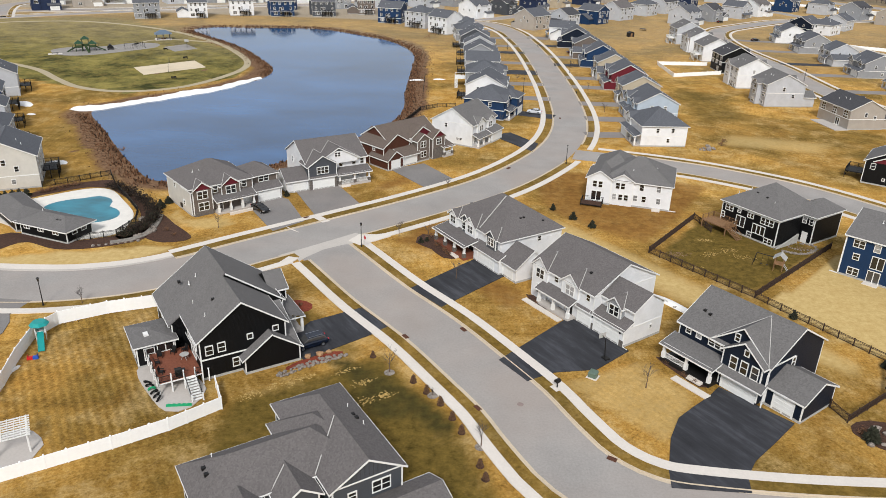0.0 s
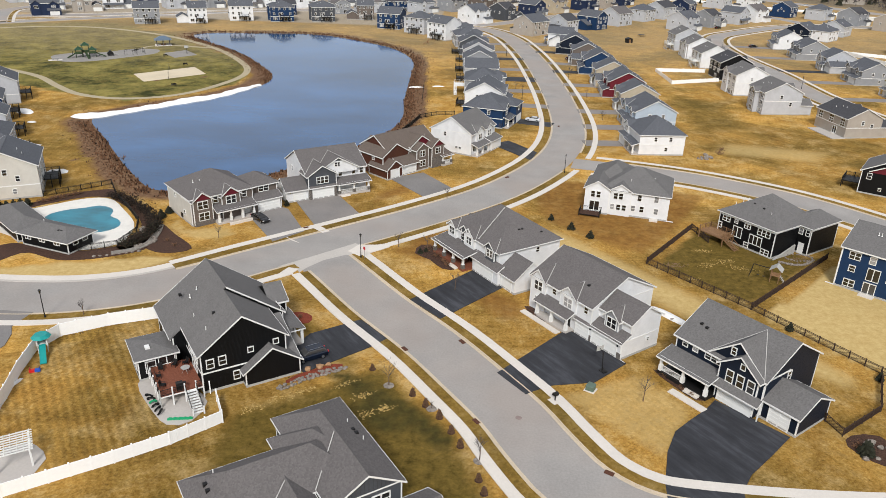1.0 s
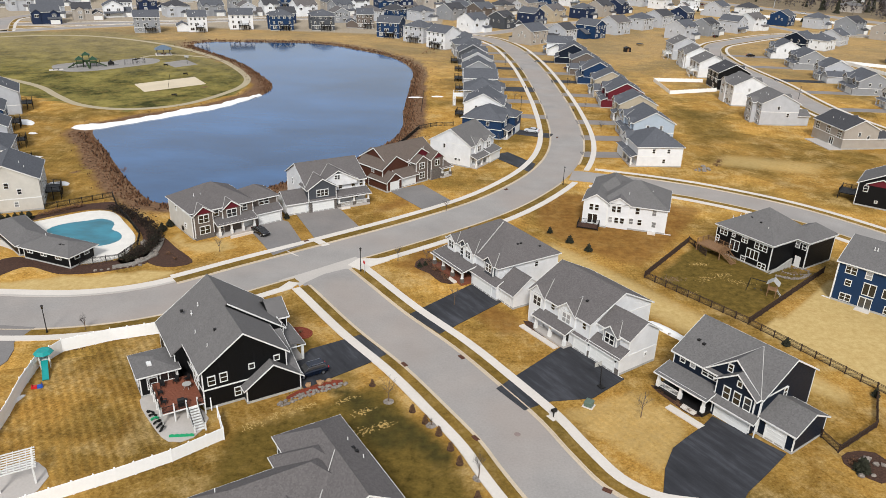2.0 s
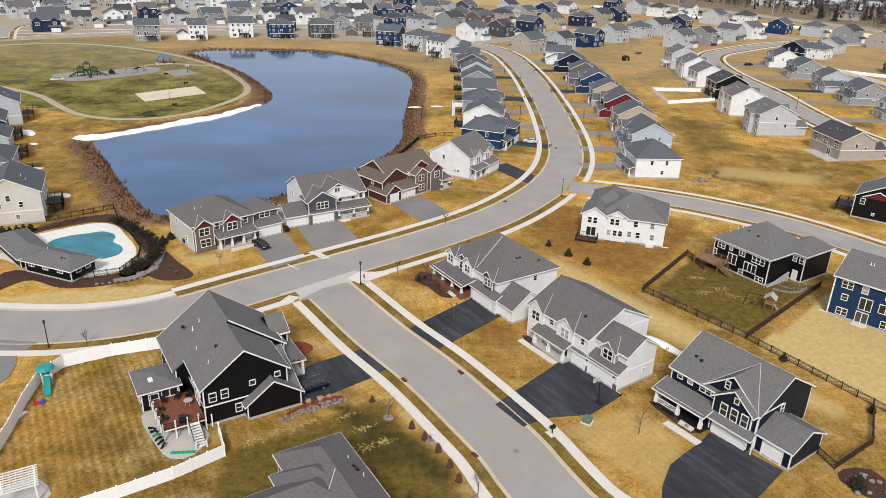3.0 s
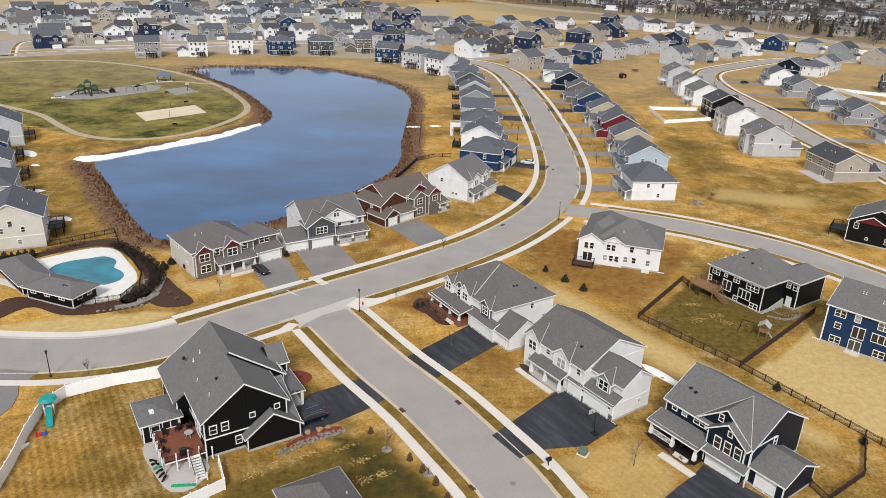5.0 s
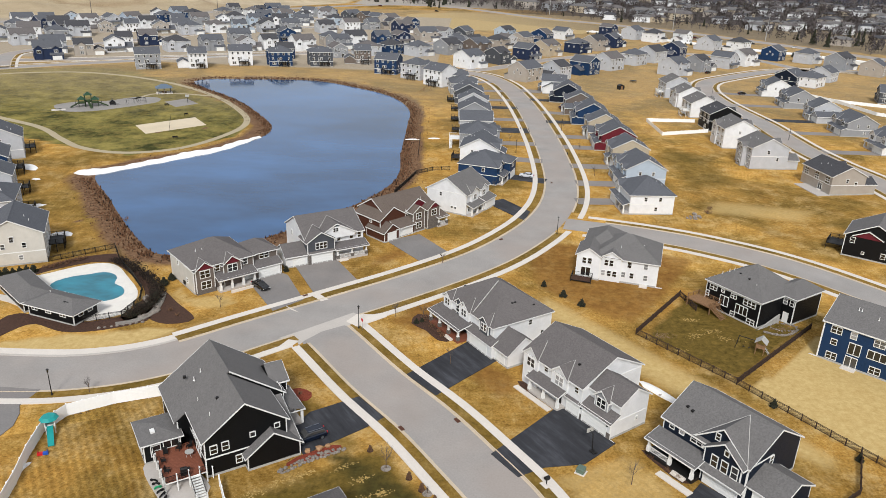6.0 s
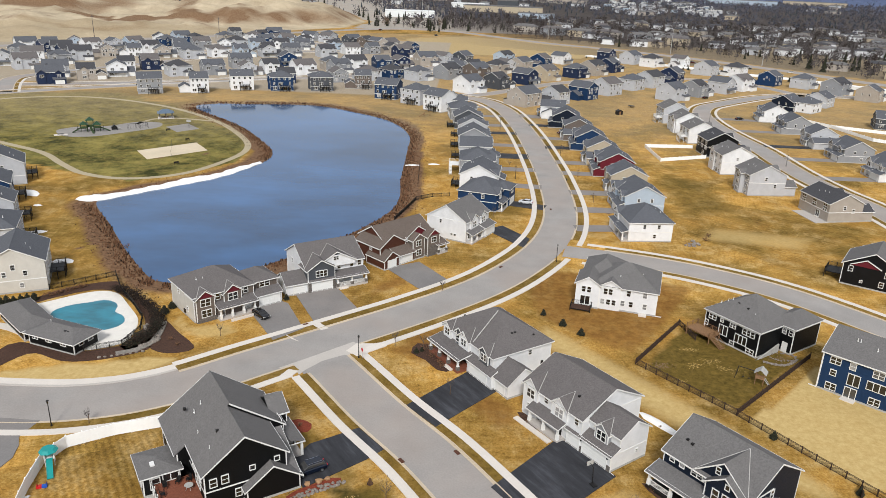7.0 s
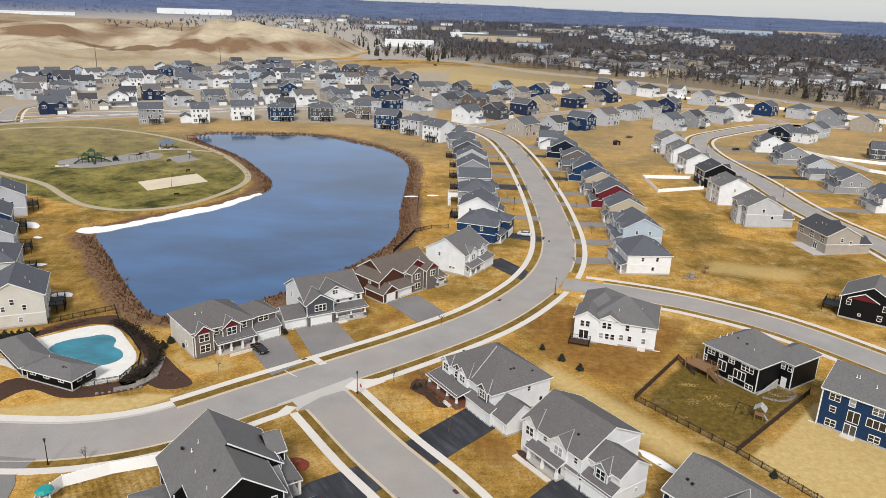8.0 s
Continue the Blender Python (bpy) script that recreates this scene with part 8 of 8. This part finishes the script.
area = 0.5 * np.sum(POND[:, 0] * np.roll(POND[:, 1], -1) - POND[:, 1] * np.roll(POND[:, 0], -1))
outward = -1 if area > 0 else 1
off = np.abs(rand.normal(0, 3.4, N_)) + 0.2
base = POND[seg_i] + pn[seg_i] * (outward * off)[:, None] + rand.uniform(-1.5, 1.5, (N_, 2))
g = Geo()
skip = (dist_to(shore, base[:, 0], base[:, 1]) < 4.5) | inside(POND, base[:, 0], base[:, 1])
for (bx, by), s in zip(base[~skip], rand.uniform(0.1, 0.4, N_)):
    for k in range(3):
        a = rand.uniform(0, 6.28)
        dx, dy = math.cos(a) * s * 0.6, math.sin(a) * s * 0.6
        g.add([(bx - dx, by - dy, -0.4), (bx + dx, by + dy, -0.4), (bx + rand.uniform(-0.3, 0.3), by + rand.uniform(-0.3, 0.3), s)], [(0, 1, 2)], int(rand.random() < 0.25))
solid("bank_growth", g, (M["brush"], M["hedge"]), "dry brown reeds and brush along the pond bank", "reeds", kind="stuff")


# ---- distance: woods, town, pit ----
def height_at(x, y):
    i, j = np.clip(np.searchsorted(GY, y), 0, len(GY) - 1), np.clip(np.searchsorted(GX, x), 0, len(GX) - 1)
    return Z[i, j]


def woods(name, label, count, x0, x1, y0, y1, ok, size, tris, mats, seed, conifers=0.06):
    r = np.random.default_rng(seed)
    verts, faces, mi = [], [], []
    n = 0
    while n < count:
        x, y = r.uniform(x0, x1), r.uniform(y0, y1)
        if not ok(x, y):
            continue
        n += 1
        z = height_at(x, y)
        h = size * r.uniform(0.6, 1.25)
        if r.random() < conifers:
            w = h * 0.22
            for lv in range(4):
                k = len(verts)
                zz, ww = z + h * 0.22 * lv, w * (1 - 0.22 * lv) * r.uniform(0.85, 1.15)
                a0 = r.uniform(0, 1)
                verts += [(x + ww * math.cos(a0 + i * 1.2566), y + ww * math.sin(a0 + i * 1.2566), zz + r.uniform(-0.1, 0.1) * h) for i in range(5)] + [(x, y, zz + h * 0.36)]
                faces += [(k + i, k + (i + 1) % 5, k + 5) for i in range(5)]
                mi += [2] * 5
            continue
        k = len(verts)
        verts += [(x - 0.2, y, z), (x + 0.2, y, z), (x, y, z + h * 0.7)]
        faces.append((k, k + 1, k + 2))
        mi.append(0)
        m = 1 if r.random() < 0.35 else 0
        d = r.normal(0, 1, (tris, 3))
        d /= np.linalg.norm(d, axis=1)[:, None]
        d *= (r.random(tris) ** 0.4)[:, None]
        c = np.array([x, y, z + h * 0.6]) + d * np.array([h * 0.34, h * 0.34, h * 0.42])
        s = h * 0.55 / math.sqrt(tris)
        for q in c:
            k = len(verts)
            e = r.normal(0, s, (3, 3)) * np.array([0.8, 0.8, 1.0])
            verts += (q + e).tolist()
            faces.append((k, k + 1, k + 2))
            mi.append(m)
    me_ = bpy.data.meshes.new(name)
    me_.from_pydata([tuple(v) for v in verts], [], faces)
    for mt in mats:
        me_.materials.append(mt)
    me_.polygons.foreach_set("material_index", mi)
    return tagged(new(name, me_), label, "trees", kind="stuff")




def beyond(x, y, margin=22):
    hx = HIGHWAY
    i = int(np.argmin((hx[:, 0] - x) ** 2 + (hx[:, 1] - y) ** 2))
    d = hx[min(i + 1, len(hx) - 1)] - hx[max(i - 1, 0)]
    side = d[0] * (y - hx[i][1]) - d[1] * (x - hx[i][0])
    return side > 0 and math.hypot(x - hx[i][0], y - hx[i][1]) > margin


woods("woods", "leafless grey brown woods beyond the wide road", 3400, -40, 900, 560, 1300, lambda x, y: beyond(x, y, 34) and abs(x) < y * 0.85, 8.5, 40, (M["twig"], plain("brown_bare_twigs", "3f3733", 0.95, 0.3, 0.2), M["conifer"]), 3)
# distant haze is mixed into these tree colours, greyer and bluer than near ones
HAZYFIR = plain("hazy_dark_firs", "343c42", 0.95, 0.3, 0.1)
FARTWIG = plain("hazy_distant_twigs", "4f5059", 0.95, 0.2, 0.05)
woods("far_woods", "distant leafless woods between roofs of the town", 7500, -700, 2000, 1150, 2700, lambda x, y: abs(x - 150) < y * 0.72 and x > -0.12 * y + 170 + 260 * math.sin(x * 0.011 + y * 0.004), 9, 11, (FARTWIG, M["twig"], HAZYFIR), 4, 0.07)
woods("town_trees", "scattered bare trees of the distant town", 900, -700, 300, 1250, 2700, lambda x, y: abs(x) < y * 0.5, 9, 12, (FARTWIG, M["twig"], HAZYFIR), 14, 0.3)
woods("road_trees", "conifers and bare trees beside the wide road", 46, -130, -20, 985, 1060, lambda x, y: True, 11, 60, (M["twig"], M["bark"], M["conifer"]), 15, 0.35)
woods("roadside_firs", "dark pointed firs beside the wide road", 26, 290, 400, 560, 720, lambda x, y: beyond(x, y, 16), 13, 40, (M["twig"], M["twig"], M["conifer"]), 16, 0.8)
# ridge trees take the blue of the air before them as their colour
RIDGE = plain("haze_blue_woods", "5b6373", 0.95, 0.25, 0.01)
woods("ridge_woods", "distant woods tinted haze blue, up to the horizon ridge", 7000, -2600, 3000, 2300, 4250, lambda x, y: abs(x) < y * 0.8, 6, 7, (RIDGE, RIDGE, plain("dark_haze_blue_woods", "464e5f", 0.95, 0.25, 0.01)), 5, 0.1)
woods("tree_belt", "dark conifers and bare trees beside the pit", 90, -330, 60, 930, 1500, lambda x, y: abs(y - (1180 - 0.9 * (x + 200))) < 120, 11, 24, (M["twig"], M["twig"], M["conifer"]), 6, 0.6)


def block(x, y, yaw, w, d, h, mat, roof, label, name="building", rows=2, group="distant buildings", kind="hip"):
    """A distant building: walls, roof and bands of windows."""
    z = float(height_at(x, y))
    th = thing(name, label, "building", pose(x, y, z, 0, 0, yaw), group)
    part("wall", Geo().box(-w / 2, w / 2, -d / 2, d / 2, -2, h), mat, th)
    g = Geo()
    if kind == "hip":
        k = min(w, d) / 2 * 0.9
        g.add([(-w / 2 - 0.6, -d / 2 - 0.6, h), (w / 2 + 0.6, -d / 2 - 0.6, h), (w / 2 + 0.6, d / 2 + 0.6, h), (-w / 2 - 0.6, d / 2 + 0.6, h), (-w / 2 + k, 0, h + k * 0.5), (w / 2 - k, 0, h + k * 0.5)], [(0, 1, 5, 4), (1, 2, 5), (2, 3, 4, 5), (3, 0, 4), (3, 2, 1, 0)])
    else:
        g.box(-w / 2 - 0.3, w / 2 + 0.3, -d / 2 - 0.3, d / 2 + 0.3, h, h + 0.8)
    part("roof", g, roof, th)
    n = 0 if name in ("far_house", "town_house") else min(max(2, int(w / 5)), 4)
    pane = Geo().box(-0.8, 0.8, -0.05, 0.02, -0.7, 0.7).mesh("window", M["glass"])
    for r in range(rows):
        for i in range(n):
            part("window", pane, None, th, m=pose(-w / 2 + w * (i + 0.5) / n, -d / 2 - 0.03, 1.6 + (h - 0.6) / rows * r))


rr = random.Random(8)
for i in range(6):
    s = i / 5
    block(70 + 165 * s, 1010 - 120 * s + rr.uniform(-14, 14), -30 + rr.uniform(-6, 6), 30, 13, 7.5, SID[("e", "m", "t")[i % 3]], M[("roof", "roofb")[i % 2]], "long three-storey apartment block among bare trees", "apartment_block", 3, "apartment blocks")
for i in range(190):
    x, y = rr.uniform(120, 700), rr.uniform(600, 1250)
    if beyond(x, y, 45) and x < y * 0.62:
        block(x, y, rr.uniform(-50, -10), rr.uniform(14, 22), 10, 5.6, SID[rr.choice("gwtwe")], M[rr.choice(("roof", "roofb", "roofd"))], "low house among bare trees beyond the road", "far_house", 1, "far houses in the woods")
WHITE = plain("pale_metal_cladding", "dcdedd", 0.6, 0.05, 0.02)
for x, y, yaw, w, d, h, mt, lab in ((-100, 1240, 5, 78, 35, 9, WHITE, "long white commercial building beyond the pit"), (-905, 2500, 20, 230, 60, 15, WHITE, "very long white warehouse beyond the pit"),
                                    (-1120, 1930, 28, 200, 60, 6, WHITE, "wide pale warehouse on the plain"), (60, 1500, -6, 150, 45, 11, SID["t"], "broad tan school building in the town"),
                                    (70, 1540, -6, 40, 30, 20, SID["d"], "dark block behind the school"), (110, 1330, -8, 60, 25, 8, SID["l"], "pale blue roofed hall in the town"), (-330, 1480, 15, 60, 30, 8, SID["g"], "pale hall in the town"), (-10, 1650, 0, 70, 40, 8, WHITE, "long pale warehouse in the town"),
                                    (830, 2450, -20, 210, 60, 12, SID["l"], "pale blue large hall in the far woods"), (1120, 2600, -20, 190, 50, 12, SID["t"], "long tan hall in the far woods"), (-200, 1900, 5, 130, 50, 9, SID["g"], "pale hall in the town"), (240, 2050, -5, 120, 40, 9, SID["e"], "pale hall in the town")):
    block(x, y, yaw, w, d, h, mt, WHITE if mt is WHITE else M["roof"], lab, "warehouse", 1, "town halls and sheds", "flat")
for i in range(70):
    x, y = rr.uniform(-500, 1300), rr.uniform(1500, 2900)
    if abs(x - 150) < y * 0.5 and x > -0.5 * y + 420:
        block(x, y, rr.uniform(-40, 20), rr.uniform(14, 40), 12, rr.uniform(5, 8), SID[rr.choice("gewtg")], M["roof"], "small pale building in the distant town", "town_house", 1, "town houses")
for i in range(64):
    x, y = 215 + 300 * rr.random(), rr.uniform(1620, 2250)
    block(x + 0.28 * (y - 1620), y, rr.uniform(-40, 20), rr.uniform(13, 22), 10, rr.uniform(5, 7), SID[rr.choice("wwgl")], M[rr.choice(("found", "roof"))], "small white house in the distant town", "town_house", 1, "town houses")
for i, (x, y, h) in enumerate(((-345, 690, 22), (-262, 790, 18), (-150, 1290, 32), (-80, 1240, 30), (-60, 1060, 26), (-260, 1560, 34), (-200, 1500, 34), (-330, 1500, 30), (20, 1700, 50), (200, 770, 24), (262, 690, 24), (90, 900, 22))):
    z = float(height_at(x, y))
    th = thing("utility_pole", "tall thin utility pole", "pole", pose(x, y, z), "utility poles")
    part("pole", Geo().tube((0, 0, -1), (0, 0, h), 0.35, 0.2, 6), M["twig"] if i < 2 else M["found"], th)
    part("cross_arm", Geo().box(-1.6, 1.6, -0.12, 0.12, h - 1.6, h - 1.3), M["twig"] if i < 2 else M["found"], th)
BERM = spline([(110, 716), (139, 688), (216, 619), (253, 594), (303, 549), (420, 455)], 8)
solid("snow_bank", strip(BERM, 4.5, -4.5, -0.1, 0.9), M["snow"], "long strip of old snow beside the wide road", "snow")
solid("noise_wall", strip(spline([(260, 566), (330, 505), (420, 430)], 8), 0.25, -0.25, 0, 2.4), M["trim"], "long pale wall beside the wide road", "wall", kind="structure")
for i in range(40):
    s = rr.random()
    p_ = BERM[int(s * (len(BERM) - 1))]
    fir(p_[0] - 9 + rr.uniform(-3, 3), p_[1] - 9 + rr.uniform(-3, 3), rr.uniform(2, 4), 700 + i, 0.35)


# ---- stone edging, thatch and yard rubble ----
AMBER = plain("amber_sandstone", "a3805f", 0.9, 0.3, 3)
for i in range(26):
    s = i / 25
    b_ = boulder(-22.8 + 6.7 * s + random.uniform(-0.15, 0.15), 82.5 + 5.0 * s + 0.5 * math.sin(3 * s) - 0.45 + random.uniform(-0.15, 0.15), random.uniform(0.22, 0.36), 300 + i)
for i, (x, y, r_) in enumerate(((-20.3, 86.9, 0.55), (-18.8, 87.7, 0.6), (-17.7, 88.4, 0.5))):
    b_ = boulder(x, y, r_, 340 + i)
    b_.data.materials.clear()
    b_.data.materials.append(AMBER)
    tagged(b_, "flat amber sandstone block in the garden edge", "boulder", "garden boulders")
for i in range(26):
    s = i / 26 * 6.283
    for cx, cy, ax, ay in ((65.2, 133.2, 2.6, 1.6),):
        boulder(cx + ax * math.cos(s) + random.uniform(-0.2, 0.2), cy + ay * math.sin(s) + random.uniform(-0.2, 0.2), random.uniform(0.16, 0.3), 400 + i)


def litter(name, label, category, mat, spots, count, size, seed):
    """Loose clumps scattered in soft patches, too small to count."""
    r = np.random.default_rng(seed)
    g = Geo()
    for cx, cy, rx, ry, tn in spots:
        c_, s_ = math.cos(radians(tn)), math.sin(radians(tn))
        for _ in range(count):
            u, v_ = r.normal(0, rx * 0.5), r.normal(0, ry * 0.5)
            x, y = cx + u * c_ - v_ * s_, cy + u * s_ + v_ * c_
            a, k = r.uniform(0, 6.28), size * r.uniform(0.4, 1.3)
            e = [(x + k * math.cos(a + j * 2.09) * r.uniform(0.6, 1.3), y + k * math.sin(a + j * 2.09) * r.uniform(0.6, 1.3), 0.02) for j in range(3)]
            g.add(e + [(x, y, 0.03 + k * 0.35)], [(0, 1, 3), (1, 2, 3), (2, 0, 3)])
    solid(name, g, mat, label, category, kind="stuff")


litter("thatch", "loose pale dead thatch raked up in the lawn", "dry grass", plain("pale_dead_thatch", "ad9258", 0.95, 0.3, 2), ((-22.6, 80.2, 2.6, 0.9, 35), (-19.6, 82.3, 1.6, 0.7, 35), (-10.8, 77.8, 1.8, 0.9, 30), (-8.6, 79.2, 1.2, 0.7, 30), (-12.0, 81.6, 1.6, 0.7, 35), (-14.5, 84.2, 1.8, 0.6, 38), (-26, 77.5, 1.8, 0.8, 30), (49.8, 130.2, 2.6, 1.2, 10), (46.8, 128.2, 2.2, 1.1, 20), (52.4, 127.2, 2.4, 1.0, -10), (41.8, 121.8, 1.2, 0.8, 0), (47.0, 134.6, 1.6, 0.8, 0)), 60, 0.15, 31)
litter("rubble", "scattered brown soil clods and small stones", "rubble", plain("brown_soil_clods", "7d664f", 0.95, 0.4, 3), ((39.6, 127.2, 2.2, 1.6, 0), (64.6, 132.6, 2.4, 1.2, 10), (64.6, 199.0, 2.6, 2.2, 0)), 110, 0.16, 32)
litter("leaf_litter", "dark brown dead leaves caught in the grass", "leaves", plain("dark_dead_leaves", "4a3420", 0.95, 0.3, 3), ((-27, 84.5, 2.0, 0.5, 35), (-33, 95.6, 3.5, 0.5, 20), (-57, 93.5, 3.0, 0.6, 20), (-21, 86.0, 2.4, 0.5, 35)), 60, 0.13, 33)


# ---- yards behind the west row ----
fence([(-20.0, 208.0), (-17.4, 219.0), (-15.2, 229.5), (-10.1, 234.2), (-4.5, 235.6)], "dark", "dark picket fence round a back yard by the pond", 1.3)
fence([(-16.2, 253.5), (-17.6, 284.6)], "dark", "low dark edging fence at the foot of a yard", 0.7)
th = thing("raised_deck", "white raised deck with a long straight stair", "deck", pose(-3.9, 270, 0, 0, 0, 2))
part("platform", Geo().box(-2.0, 2.0, -2.6, 2.6, 2.65, 2.9), M["trim"], th)
for sx in (-1.9, 1.9):
    for sy in (-2.5, 0, 2.5):
        part("post", Geo().box(sx - 0.09, sx + 0.09, sy - 0.09, sy + 0.09, 0, 3.9), M["trim"], th)
for a, b in (((-1.9, -2.5), (-1.9, 2.5)), ((-1.9, 2.5), (1.9, 2.5))):
    part("railing", Geo().tube((*a, 3.85), (*b, 3.85), 0.06, n=4).tube((*a, 3.1), (*b, 3.1), 0.05, n=4), M["trim"], th, "white railing")
for i in range(12):
    part("step", Geo().box(-1.9, -0.9, -2.6 - 0.3 * (i + 1), -2.6 - 0.3 * i, 2.5 - 0.21 * i, 2.62 - 0.21 * i), M["trim"], th)
part("stringer", Geo().prism([(-1.98, -2.6, 2.7), (-1.98, -6.2, 0.0), (-1.98, -5.8, 0.0), (-1.98, -2.6, 2.4)], (0.08, 0, 0)), M["trim"], th)
th = thing("swing_set", "small timber swing set with a slide", "swing", pose(-20.5, 378, 0, 0, 0, 30))
part("frame", Geo().tube((-1.6, 0, 2.2), (1.6, 0, 2.2), 0.09, n=5).tube((-1.6, 0, 2.2), (-1.9, 1.0, 0), 0.08, n=5).tube((-1.6, 0, 2.2), (-1.9, -1.0, 0), 0.08, n=5).tube((1.6, 0, 2.2), (1.9, 1.0, 0), 0.08, n=5).tube((1.6, 0, 2.2), (1.9, -1.0, 0), 0.08, n=5), M["wood"], th)
part("slide", Geo().prism([(-1.7, -0.3, 1.6), (-4.6, -0.3, 0.1), (-4.8, -0.3, 0.1), (-1.7, -0.3, 1.8)], (0, 0.6, 0)), M["wood"], th)
part("seat", Geo().tube((0, 0, 2.2), (0, 0, 0.5), 0.02, n=4).box(-0.25, 0.25, -0.1, 0.1, 0.45, 0.5), M["dark"], th)
heap(-12.0, 278.0, 2.4, 0.9, 0.3, 5, 77)
